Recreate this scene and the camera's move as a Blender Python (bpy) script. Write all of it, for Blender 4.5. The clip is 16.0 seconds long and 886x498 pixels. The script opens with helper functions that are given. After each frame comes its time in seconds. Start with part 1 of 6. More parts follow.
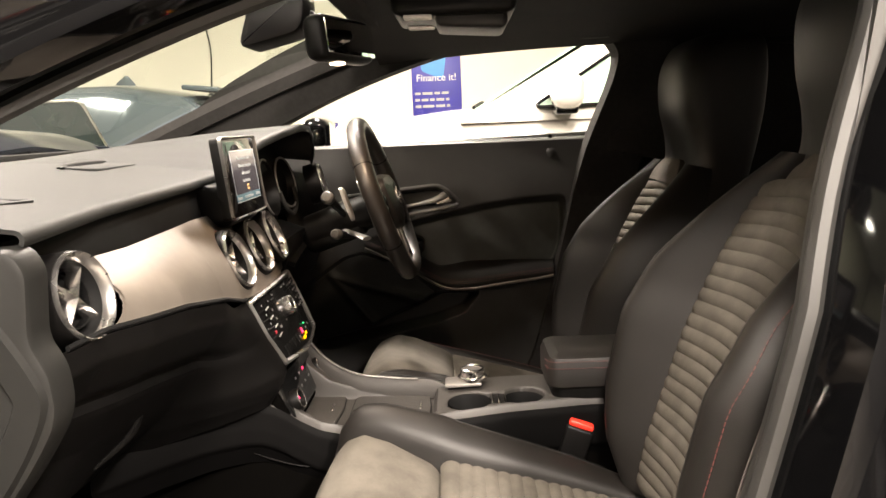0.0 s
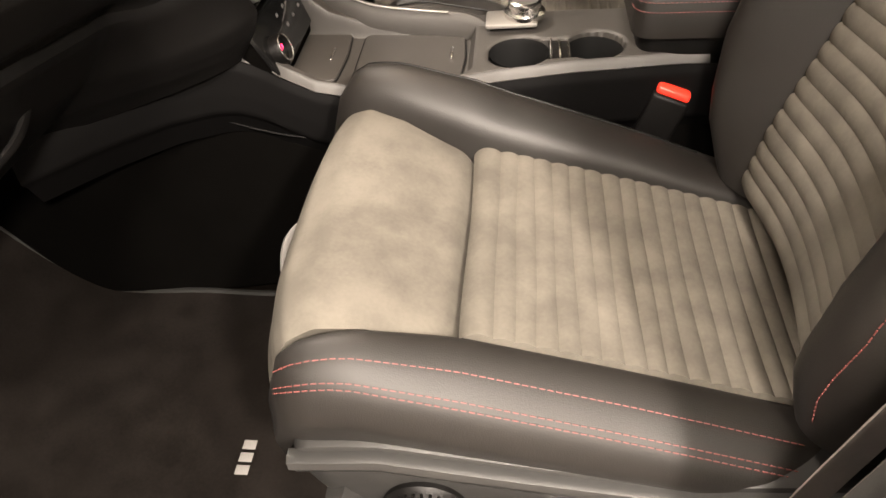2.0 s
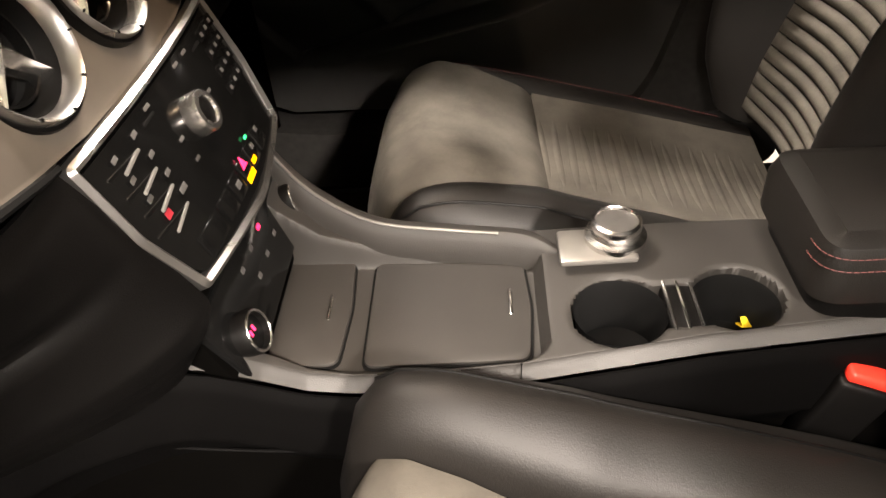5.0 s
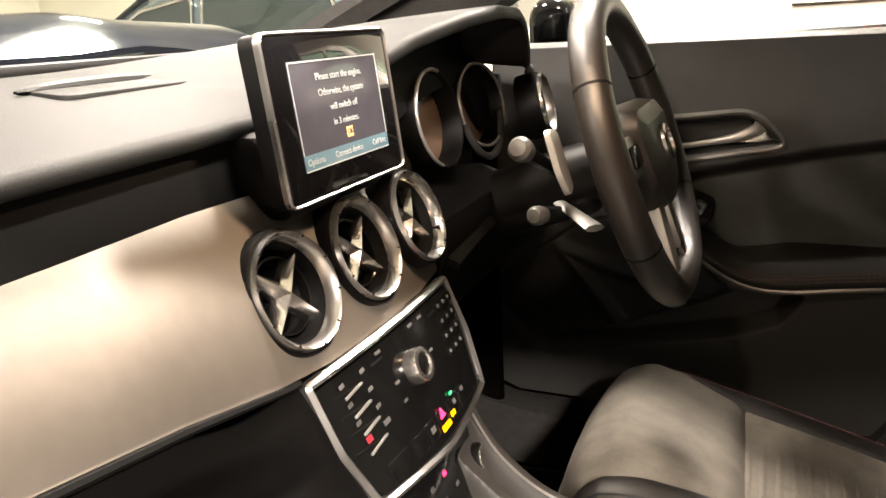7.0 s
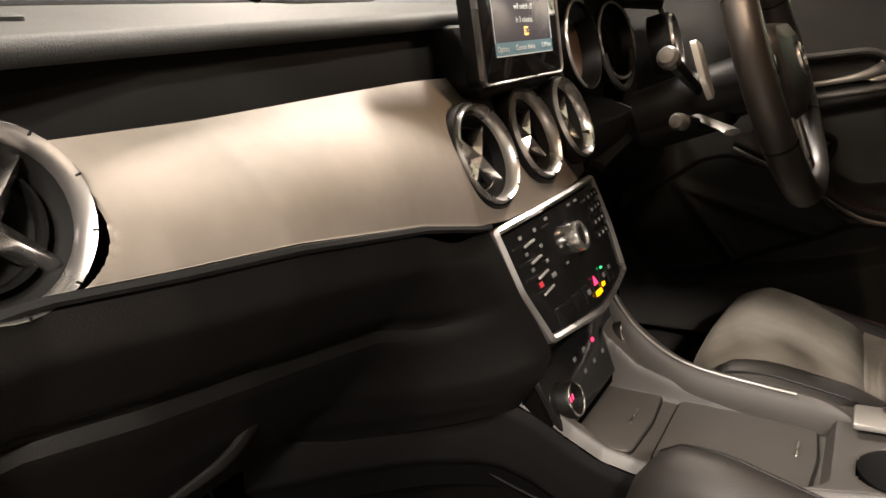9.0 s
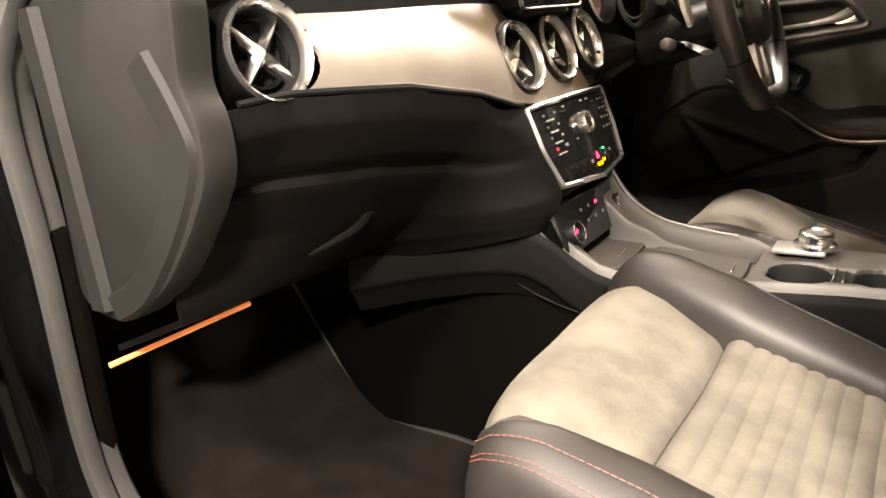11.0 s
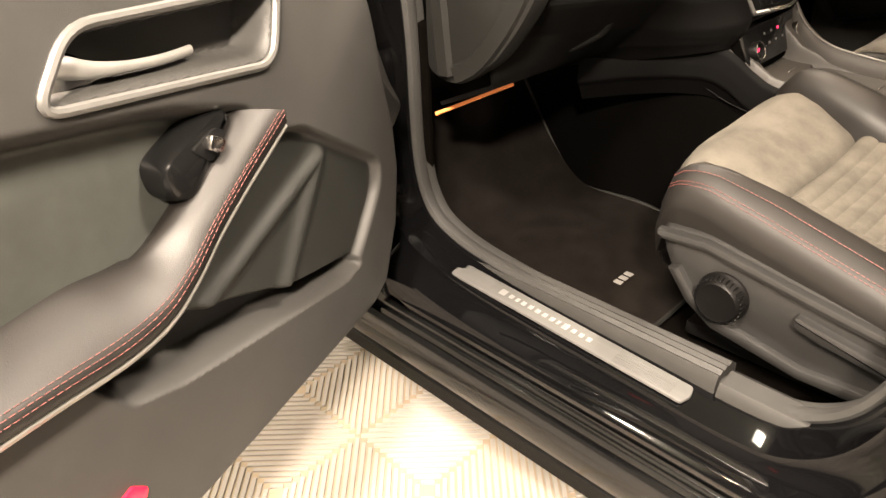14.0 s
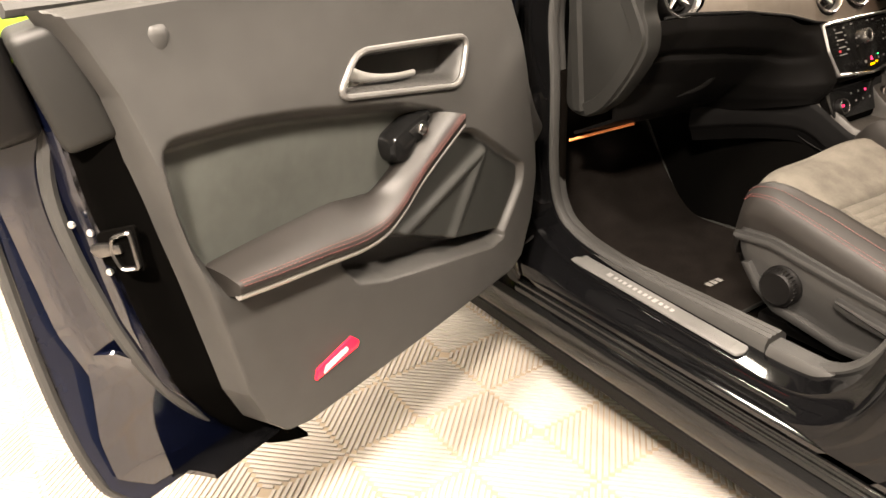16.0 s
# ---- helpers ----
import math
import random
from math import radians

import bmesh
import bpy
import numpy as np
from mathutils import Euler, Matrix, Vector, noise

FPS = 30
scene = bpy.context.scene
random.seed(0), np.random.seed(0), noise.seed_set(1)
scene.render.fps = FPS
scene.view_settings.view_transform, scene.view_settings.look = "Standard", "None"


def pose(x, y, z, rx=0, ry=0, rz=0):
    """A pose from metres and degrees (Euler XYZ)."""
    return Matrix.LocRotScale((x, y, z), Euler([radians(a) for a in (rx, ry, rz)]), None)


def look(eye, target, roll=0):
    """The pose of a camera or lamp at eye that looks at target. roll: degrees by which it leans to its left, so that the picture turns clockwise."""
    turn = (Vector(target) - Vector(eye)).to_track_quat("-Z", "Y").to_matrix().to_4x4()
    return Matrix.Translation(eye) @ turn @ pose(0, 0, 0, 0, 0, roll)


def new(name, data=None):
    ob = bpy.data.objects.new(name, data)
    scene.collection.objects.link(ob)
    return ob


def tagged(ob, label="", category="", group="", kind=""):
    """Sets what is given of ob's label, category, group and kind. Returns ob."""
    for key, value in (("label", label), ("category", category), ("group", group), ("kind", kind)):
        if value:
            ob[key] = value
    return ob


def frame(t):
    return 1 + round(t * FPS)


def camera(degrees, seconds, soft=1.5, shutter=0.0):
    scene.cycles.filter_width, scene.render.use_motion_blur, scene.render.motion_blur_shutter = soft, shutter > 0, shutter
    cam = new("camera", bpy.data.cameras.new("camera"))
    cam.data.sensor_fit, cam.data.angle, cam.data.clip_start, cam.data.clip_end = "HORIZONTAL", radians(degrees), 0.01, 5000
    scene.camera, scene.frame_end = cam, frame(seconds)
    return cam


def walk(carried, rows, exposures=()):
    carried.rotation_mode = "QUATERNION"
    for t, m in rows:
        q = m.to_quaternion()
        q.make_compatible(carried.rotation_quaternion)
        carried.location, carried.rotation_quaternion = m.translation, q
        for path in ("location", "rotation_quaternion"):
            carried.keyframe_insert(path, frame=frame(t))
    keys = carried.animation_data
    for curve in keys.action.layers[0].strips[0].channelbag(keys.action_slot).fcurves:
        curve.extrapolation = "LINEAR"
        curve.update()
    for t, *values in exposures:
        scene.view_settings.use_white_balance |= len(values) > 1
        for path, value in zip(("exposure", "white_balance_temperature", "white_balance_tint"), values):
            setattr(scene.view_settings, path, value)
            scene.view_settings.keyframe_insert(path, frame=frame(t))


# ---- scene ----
cam = camera(61.6, 16.0)
PATH = [
    (0, (0.047, -1.409, 1.186), (-0.01, 0.563, 0.858), -2.4),
    (0.5, (0.032, -1.228, 1.139), (-0.083, 0.688, 0.577), -2.8),
    (1, (0.045, -1.125, 1.102), (-0.128, 0.638, 0.174), -3.2),
    (1.5, (0.066, -1.056, 1.127), (-0.124, 0.513, -0.098), -3.6),
    (2, (0.047, -0.99, 1.153), (-0.149, 0.482, -0.187), -4.2),
    (2.5, (-0.026, -0.885, 1.154), (-0.194, 0.538, -0.241), -5.5),
    (3, (-0.072, -0.79, 1.146), (-0.148, 0.67, -0.219), -6.2),
    (5.5, (-0.066, -0.503, 1.142), (-0.244, 1.081, -0.066), -4.0),
    (6, (-0.039, -0.549, 1.145), (-0.472, 1.172, 0.222), -3.2),
    (6.5, (-0.024, -0.576, 1.15), (-0.655, 1.197, 0.475), -3.3),
    (7, (0.009, -0.601, 1.177), (-0.773, 1.149, 0.608), -3.3),
    (7.5, (0.022, -0.619, 1.162), (-0.842, 1.098, 0.611), -3.2),
    (8, (0.011, -0.651, 1.133), (-0.896, 1.047, 0.591), -3.3),
    (8.5, (-0.006, -0.707, 1.105), (-0.949, 0.969, 0.558), -3.3),
    (9, (-0.011, -0.786, 1.09), (-0.988, 0.865, 0.527), -3.4),
    (9.2, (-0.013, -0.823, 1.078), (-1.0, 0.825, 0.52), -3.2),
    (11.3, (0.19, -1.207, 1.036), (-0.865, 0.359, 0.375), -2.9),
    (11.5, (0.195, -1.257, 1.017), (-0.862, 0.294, 0.327), -3.1),
    (12, (0.207, -1.351, 1.016), (-0.808, 0.111, 0.104), -3.3),
    (12.5, (0.221, -1.427, 1.075), (-0.76, -0.032, 0.029), -3.0),
    (13, (0.236, -1.494, 1.123), (-0.762, -0.143, 0.037), -2.9),
    (13.5, (0.276, -1.568, 1.167), (-0.788, -0.264, 0.086), -2.6),
    (14, (0.349, -1.621, 1.179), (-0.872, -0.44, 0.125), -2.4),
    (14.5, (0.386, -1.717, 1.169), (-0.976, -0.655, 0.161), -1.8),
    (15, (0.412, -1.796, 1.15), (-1.037, -0.812, 0.185), -2.1),
    (15.5, (0.5, -1.884, 1.181), (-0.995, -0.933, 0.254), -2.6),
    (16, (0.724, -1.923, 1.244), (-0.797, -0.97, 0.363), -3.1),
]
walk(cam, [(t, look(eye, target, roll)) for t, eye, target, roll in PATH],
     exposures=[(0, 0.25, 6500, 10), (0.5, 0.9, 6600, 10), (1, 0.7, 6650, 10), (2, 0.4, 6600, 10), (2.5, 0.2, 6600, 10), (3.2, 0.1, 6550, 10), (5.5, 0.45, 6450, 10), (6.5, 0.7, 6450, 10), (7.5, 0.57, 6450, 10), (9, 0.0, 6450, 10),
                (10.5, 0.5, 6600, 10), (11.5, 1.15, 6800, 10), (12, 0.95, 6950, 10), (12.5, 0.58, 7050, 10), (14, 0.35, 7050, 10), (15.5, 0.25, 6950, 10), (16, 0.15, 6800, 10)])

# ---- light of the showroom: ceiling panels, lamps in the car ----
world = bpy.data.worlds.new("world")
scene.world = world
world.use_nodes = True
world.node_tree.nodes["Background"].inputs[0].default_value = (0.9, 0.95, 1.0, 1)
world.node_tree.nodes["Background"].inputs[1].default_value = 0.05


def area_lamp(name, m, sx, sy, watts, colour):
    d = bpy.data.lights.new(name, "AREA")
    d.shape, d.size, d.size_y, d.energy, d.color = "RECTANGLE", sx, sy, watts, colour
    ob = new(name, d)
    ob.matrix_world = m
    return ob


CEILING = 2.95
PANELS = [(-2.2, -2.4, 120), (0.25, -2.3, 300), (1.5, -2.9, 700), (-0.5, -3.4, 150), (0.7, -0.2, 270), (-1.2, 0.6, 120), (-2.6, 2.2, 110), (-0.3, 1.9, 260), (3.4, 1.4, 30), (-4.6, 4.0, 50)]
for px, py, watts in PANELS:
    area_lamp("ceiling_lamp", pose(px, py, CEILING - 0.05), 0.34, 0.34, watts, (1.0, 0.875, 0.76))


# ---- materials ----
def mat(name, colour, rough=0.5, metal=0.0, vary=0.15, scale=40.0, bump=0.0, bump_scale=None, coat=0.0, spread=0.0,
        sheen=0.0, emit=0.0, stretch=(1, 1, 1), wear=0.0, spec=0.5, grain=1.0):
    """A principled material with variation at two scales and fine relief."""
    m = bpy.data.materials.new(name)
    m.use_nodes = True
    nt = m.node_tree
    n, l = nt.nodes, nt.links
    b = n["Principled BSDF"]
    b.inputs["Roughness"].default_value, b.inputs["Metallic"].default_value = rough, metal
    b.inputs["Coat Weight"].default_value = coat
    b.inputs["Specular IOR Level"].default_value = spec
    b.inputs["Sheen Weight"].default_value = sheen
    tc = n.new("ShaderNodeTexCoord")
    mp = n.new("ShaderNodeMapping")
    mp.inputs["Scale"].default_value = stretch
    l.new(tc.outputs["Object"], mp.inputs[0])
    fine, broad = n.new("ShaderNodeTexNoise"), n.new("ShaderNodeTexNoise")
    fine.inputs["Scale"].default_value, broad.inputs["Scale"].default_value = scale, scale * 0.09
    fine.inputs["Detail"].default_value, broad.inputs["Detail"].default_value = 5, 4
    l.new(mp.outputs[0], fine.inputs[0]), l.new(mp.outputs[0], broad.inputs[0])
    add = n.new("ShaderNodeMath")
    add.operation = "MULTIPLY_ADD"
    add.inputs[1].default_value = grain
    l.new(fine.outputs[0], add.inputs[0]), l.new(broad.outputs[0], add.inputs[2])
    ramp = n.new("ShaderNodeMapRange")
    ramp.inputs[1].default_value, ramp.inputs[2].default_value = 0.35 + 0.35 * grain, 0.65 + 0.65 * grain
    ramp.inputs[3].default_value, ramp.inputs[4].default_value = 1 - vary, 1 + vary
    l.new(add.outputs[0], ramp.inputs[0])
    mul = n.new("ShaderNodeVectorMath")
    mul.operation = "SCALE"
    mul.inputs[0].default_value = colour[:3]
    if spread:
        info = n.new("ShaderNodeObjectInfo")
        r2 = n.new("ShaderNodeMapRange")
        r2.inputs[3].default_value, r2.inputs[4].default_value = 1 - spread, 1 + spread
        l.new(info.outputs["Random"], r2.inputs[0])
        m2 = n.new("ShaderNodeMath")
        m2.operation = "MULTIPLY"
        l.new(ramp.outputs[0], m2.inputs[0]), l.new(r2.outputs[0], m2.inputs[1])
        l.new(m2.outputs[0], mul.inputs["Scale"])
    else:
        l.new(ramp.outputs[0], mul.inputs["Scale"])
    l.new(mul.outputs[0], b.inputs["Base Color"])
    if wear:
        r3 = n.new("ShaderNodeMapRange")
        r3.inputs[1].default_value, r3.inputs[2].default_value = 0.35, 0.65
        r3.inputs[3].default_value, r3.inputs[4].default_value = max(rough - wear, 0.02), rough + wear
        l.new(broad.outputs[0], r3.inputs[0]), l.new(r3.outputs[0], b.inputs["Roughness"])
    if bump:
        bt = n.new("ShaderNodeTexNoise")
        bt.inputs["Scale"].default_value, bt.inputs["Detail"].default_value = bump_scale or scale * 8, 3
        l.new(mp.outputs[0], bt.inputs[0])
        bp = n.new("ShaderNodeBump")
        bp.inputs["Strength"].default_value, bp.inputs["Distance"].default_value = bump, 0.001
        l.new(bt.outputs[0], bp.inputs["Height"]), l.new(bp.outputs[0], b.inputs["Normal"])
    if emit:
        b.inputs["Emission Color"].default_value = (*colour[:3], 1)
        b.inputs["Emission Strength"].default_value = emit
    return m


def glass(name, colour, rough=0.0):
    """Thin tinted pane: clear with a Fresnel gloss."""
    m = bpy.data.materials.new(name)
    m.use_nodes = True
    nt = m.node_tree
    n, l = nt.nodes, nt.links
    n.remove(n["Principled BSDF"])
    t, g, mix, w = (n.new("ShaderNodeBsdfTransparent"), n.new("ShaderNodeBsdfGlossy"), n.new("ShaderNodeMixShader"), n.new("ShaderNodeLayerWeight"))
    w.inputs[0].default_value = 0.5
    p, f = n.new("ShaderNodeMath"), n.new("ShaderNodeMath")
    p.operation, f.operation = "POWER", "MULTIPLY_ADD"
    p.inputs[1].default_value, f.inputs[1].default_value, f.inputs[2].default_value = 5.0, 0.85, 0.05
    l.new(w.outputs["Facing"], p.inputs[0]), l.new(p.outputs[0], f.inputs[0])
    t.inputs[0].default_value = (*colour, 1)
    g.inputs["Roughness"].default_value = rough
    l.new(f.outputs[0], mix.inputs[0]), l.new(t.outputs[0], mix.inputs[1]), l.new(g.outputs[0], mix.inputs[2])
    l.new(mix.outputs[0], n["Material Output"].inputs[0])
    return m


LEATHER = mat("black_leather", (0.0058, 0.0048, 0.0040), 0.54, 0, 0.2, 30, 0.25, 700, wear=0.06, spec=0.36)
RIM_LEATHER = mat("wheel_leather", (0.014, 0.0115, 0.0095), 0.40, 0, 0.2, 30, 0.35, 900, wear=0.06, spec=0.5)
SUEDE = mat("grey_suede", (0.071, 0.0645, 0.054), 0.95, 0, 0.20, 230, 0.4, 900, spec=0.15, grain=0.25)
SHELL = mat("seat_side_plastic", (0.013, 0.0127, 0.0122), 0.40, 0, 0.1, 30, 0.25, 900)
PLASTIC = mat("black_plastic", (0.0026, 0.0024, 0.0023), 0.44, 0, 0.15, 30, 0.3, 900, spec=0.15)
PLASTIC_GREY = mat("dark_grey_plastic", (0.025, 0.0243, 0.0230), 0.50, 0, 0.12, 25, 0.3, 900, spec=0.28)
PILLAR_GREY = mat("pillar_trim_grey", (0.030, 0.029, 0.027), 0.6, 0, 0.12, 25, 0.3, 900, spec=0.3)
PAD = mat("dash_pad_vinyl", (0.0075, 0.0078, 0.0074), 0.62, 0, 0.15, 25, 0.4, 800, spec=0.22)
END_GREY = mat("end_panel_plastic", (0.0090, 0.0090, 0.0084), 0.5, 0, 0.12, 25, 0.3, 900, spec=0.2)
# two blacks set below real plastic: shadow is put into their colour
SHADED_BLACK = mat("shaded_black_plastic", (0.0013, 0.0012, 0.0011), 0.6, 0, 0.15, 30, 0.3, 900, spec=0.0)
SHADED_SIDE = mat("shaded_console_side", (0.0016, 0.0015, 0.0015), 0.55, 0, 0.15, 30, 0.3, 900, spec=0.05)
# near-black for gaps and recesses, their shade put into the colour
DARK = mat("dark_recess_shade", (0.004, 0.004, 0.004), 0.7, 0, 0.2, 30, spec=0.1)
TRIM = mat("silver_dash_trim", (0.125, 0.109, 0.092), 0.55, 0.4, 0.08, 60, 0.12, 1500, wear=0.05)
LID = mat("lid_plastic", (0.021, 0.019, 0.017), 0.56, 0, 0.12, 25, 0.3, 900)
CHROME = mat("satin_chrome", (0.70, 0.68, 0.66), 0.2, 1.0, 0.05, 60, wear=0.05)
RING = mat("satin_ring_silver", (0.36, 0.352, 0.34), 0.27, 0.95, 0.06, 80, wear=0.06)
SATIN = mat("satin_silver", (0.38, 0.375, 0.36), 0.34, 0.7, 0.05, 60)
HANDLE_GREY = mat("pale_handle_plastic", (0.16, 0.155, 0.15), 0.4, 0, 0.08, 40, 0.1, 900)
STRIP = mat("satin_strip", (0.24, 0.23, 0.215), 0.36, 0.7, 0.05, 60)
HANDLE_SATIN = mat("satin_handle_frame", (0.12, 0.117, 0.112), 0.4, 0.6, 0.06, 60)
SATIN_DARK = mat("satin_grey", (0.055, 0.052, 0.05), 0.35, 0.0, 0.05, 60)
ALU = mat("brushed_aluminium", (0.62, 0.60, 0.57), 0.3, 1.0, 0.1, 60, stretch=(0.05, 1, 1), wear=0.08)
SILL_STEEL = mat("satin_sill_steel", (0.105, 0.103, 0.10), 0.54, 0.3, 0.12, 90, 0.1, 900, stretch=(0.05, 1, 1), wear=0.06)
SKIRT_PAINT = mat("skirt_black_paint", (0.002, 0.002, 0.0022), 0.10, 0, 0.1, 20, spec=0.6)
GLOSS = mat("black_paint", (0.002, 0.002, 0.0022), 0.06, 0, 0.1, 20, spec=0.25)
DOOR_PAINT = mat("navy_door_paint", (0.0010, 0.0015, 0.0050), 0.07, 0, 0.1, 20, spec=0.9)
NAVY = mat("navy_paint", (0.004, 0.0055, 0.013), 0.12, 0.0, 0.1, 20, spec=0.25)
PIANO = mat("piano_black", (0.004, 0.004, 0.004), 0.13, 0, 0.1, 20, spec=0.35)
RUBBER = mat("rubber_seal", (0.020, 0.0196, 0.0185), 0.6, 0, 0.15, 40, 0.2, 900)
# carpet colour lowered to carry the footwell's missing shadow
CARPET_SHADED = mat("shaded_carpet", (0.0022, 0.0018, 0.0015), 0.95, 0, 0.35, 160, 0.9, 1300, spec=0.0)
MAT_PILE = mat("mat_pile", (0.0066, 0.0056, 0.0050), 0.95, 0, 0.35, 220, 0.9, 1600, spec=0.0)
HEADLINER = mat("headliner_black", (0.018, 0.017, 0.016), 0.9, 0, 0.2, 80, 0.5, 1200, spec=0.12)
STITCH = mat("red_thread", (0.085, 0.020, 0.017), 0.7, 0, 0.2, 300)
RED = mat("red_plastic", (0.75, 0.035, 0.02), 0.35, 0, 0.05, 40)
YELLOW = mat("yellow_paper", (0.85, 0.62, 0.02), 0.6, 0, 0.05, 40)
BELT = mat("grey_webbing", (0.16, 0.14, 0.13), 0.7, 0, 0.12, 60, 0.5, 900)
WHITE_PRINT = mat("white_print", (0.7, 0.7, 0.68), 0.6, 0, 0.03, 40)
DIM_PRINT = mat("dim_key_print", (0.07, 0.068, 0.066), 0.5, 0, 0.05, 40)
DIM_RED = mat("dim_red_print", (0.30, 0.02, 0.03), 0.5, 0, 0.05, 40, emit=0.15)
SILL_MARK = mat("pale_sill_mark", (0.26, 0.255, 0.25), 0.4, 0.5, 0.05, 40)
MAT_MARK = mat("woven_mark", (0.11, 0.105, 0.10), 0.8, 0, 0.1, 300)
GREY_PRINT = mat("grey_print", (0.42, 0.41, 0.40), 0.5, 0, 0.05, 40)
TILE = mat("floor_tile_plastic", (0.275, 0.255, 0.235), 0.5, 0, 0.08, 20, 0.2, 400, spread=0.05, wear=0.1)
TILE_GAP = mat("floor_under_tiles", (0.25, 0.20, 0.145), 0.8, 0, 0.25, 10)
WALL = mat("cream_wall_paint", (0.74, 0.70, 0.60), 0.7, 0, 0.05, 3, 0.2, 120)
# for walls out of view, dark so that gloss surfaces reflect less
WALL_DARK = mat("unseen_dark_wall", (0.16, 0.155, 0.15), 0.7, 0, 0.08, 3, 0.2, 120)
CEIL = mat("white_ceiling", (0.8, 0.78, 0.74), 0.8, 0, 0.04, 3)
PANEL_GLOW = mat("panel_glow", (1.0, 0.95, 0.88), 0.5, emit=6.0)
AMBIENT = mat("ambient_strip", (1.0, 0.30, 0.10), 0.4, emit=0.28)
LAMP_RED = mat("door_lamp_red", (0.85, 0.01, 0.03), 0.2, emit=1.2)
LAMP_WHITE = mat("door_lamp_white", (1.0, 0.75, 0.5), 0.2, emit=6.0)
LAMP_PINK = mat("door_lamp_pink", (1.0, 0.30, 0.26), 0.2, emit=1.1)
SCREEN_GLASS = mat("screen_glass", (0.006, 0.006, 0.007), 0.05, 0, 0.05, 20, coat=0.4)
SCREEN_LIT = mat("screen_lit", (0.05, 0.05, 0.062), 0.1, emit=0.3)
SCREEN_BAR = mat("screen_menu_bar", (0.10, 0.17, 0.21), 0.1, emit=0.3)
SCREEN_TEXT = mat("screen_text", (0.32, 0.345, 0.36), 0.3, emit=0.3)
SCREEN_AMBER = mat("screen_amber", (0.9, 0.55, 0.2), 0.3, emit=0.7)
LED_RED = mat("led_red", (1.0, 0.03, 0.12), 0.3, emit=2.0)
# brown base colour imitates bronze light reflected by the dark dials
DIAL_SHEEN = mat("bronze_lit_dial", (0.13, 0.085, 0.06), 0.3, 0, 0.1, 40)
NEEDLE = mat("needle_red", (0.8, 0.04, 0.05), 0.4, emit=0.35)
LED_GREEN = mat("led_green", (0.05, 0.9, 0.25), 0.3, emit=1.2)
LED_AMBER = mat("led_amber", (1.0, 0.45, 0.0), 0.3, emit=1.3)
LATCH_STEEL = mat("oiled_latch_steel", (0.16, 0.155, 0.15), 0.28, 1.0, 0.2, 60)
SCREW = mat("zinc_bolt", (0.75, 0.75, 0.73), 0.3, 1.0, 0.1, 60)
WHITE_CAR = mat("white_paint", (0.42, 0.39, 0.355), 0.18, 0, 0.03, 5, coat=0.5)
GREY_CAR = mat("blue_grey_paint", (0.06, 0.075, 0.085), 0.2, 0.3, 0.05, 5, coat=0.6)
LIME_CAR = mat("lime_paint", (0.32, 0.62, 0.03), 0.2, 0.0, 0.05, 5, coat=0.5)
CAR_GLASS = mat("dark_car_glass", (0.015, 0.02, 0.02), 0.05, 0, 0.1, 5, coat=0.3)
GREEN_GLASS = mat("pale_green_glass", (0.30, 0.42, 0.33), 0.05, 0, 0.1, 5, coat=0.3)
TYRE = mat("tyre_rubber", (0.02, 0.02, 0.02), 0.8, 0, 0.2, 40)
POSTER_BLUE = mat("poster_blue", (0.04, 0.035, 0.30), 0.45, 0, 0.1, 10)
POSTER_SKY = mat("poster_light_blue", (0.04, 0.25, 0.6), 0.45, 0, 0.1, 10)
SILVER = mat("chrome_mirror_finish", (0.82, 0.82, 0.82), 0.06, 1.0, 0.02, 10)
CABLE = mat("cable_black", (0.02, 0.02, 0.02), 0.6)
SCREENGLASS_TINT = glass("windscreen_glass", (0.86, 0.93, 0.86))
SIDE_TINT = glass("side_window_glass", (0.93, 0.95, 0.92))


# ---- mesh helpers ----
def part(name, bm, material, parent=None, label="", angle=38, flip=False):
    """Links a bmesh as one smooth mesh object under a thing or a part."""
    if flip:
        bmesh.ops.reverse_faces(bm, faces=bm.faces)
    me = bpy.data.meshes.new(name)
    bm.to_mesh(me)
    bm.free()
    me.materials.append(material)
    me.polygons.foreach_set("use_smooth", [True] * len(me.polygons))
    me.set_sharp_from_angle(angle=radians(angle))
    ob = new(name, me)
    if parent:
        ob.parent = parent
    if label:
        tagged(ob, label)
    return ob


def thing(name, label, category, group="", kind="", at=(0, 0, 0)):
    ob = new(name)
    ob.location = at
    ob.empty_display_size = 0.05
    return tagged(ob, label, category, group, kind)


def spline(pts, n, closed=False):
    """Catmull-Rom points through pts."""
    p = [Vector(q) for q in pts]
    k = len(p)
    segs = k if closed else k - 1
    out = []
    for i in range(n):
        s = i / n * segs if closed else i / (n - 1) * segs
        j = min(int(s), segs - 1)
        f = s - j
        g = (lambda a: p[a % k]) if closed else (lambda a: p[max(0, min(k - 1, a))])
        a, b, c, d = g(j - 1), g(j), g(j + 1), g(j + 2)
        out.append(0.5 * (2 * b + (c - a) * f + (2 * a - 5 * b + 4 * c - d) * f * f + (3 * b - a - 3 * c + d) * f ** 3))
    return out


def ev(pts, t):
    """Piecewise smooth value: pts of (t, v...), eased between."""
    if t <= pts[0][0]:
        return np.array(pts[0][1:], float)
    for (a, *va), (b, *vb) in zip(pts, pts[1:]):
        if t <= b:
            f = (t - a) / (b - a)
            return np.array(va, float) * (1 - f) + np.array(vb, float) * f
    return np.array(pts[-1][1:], float)


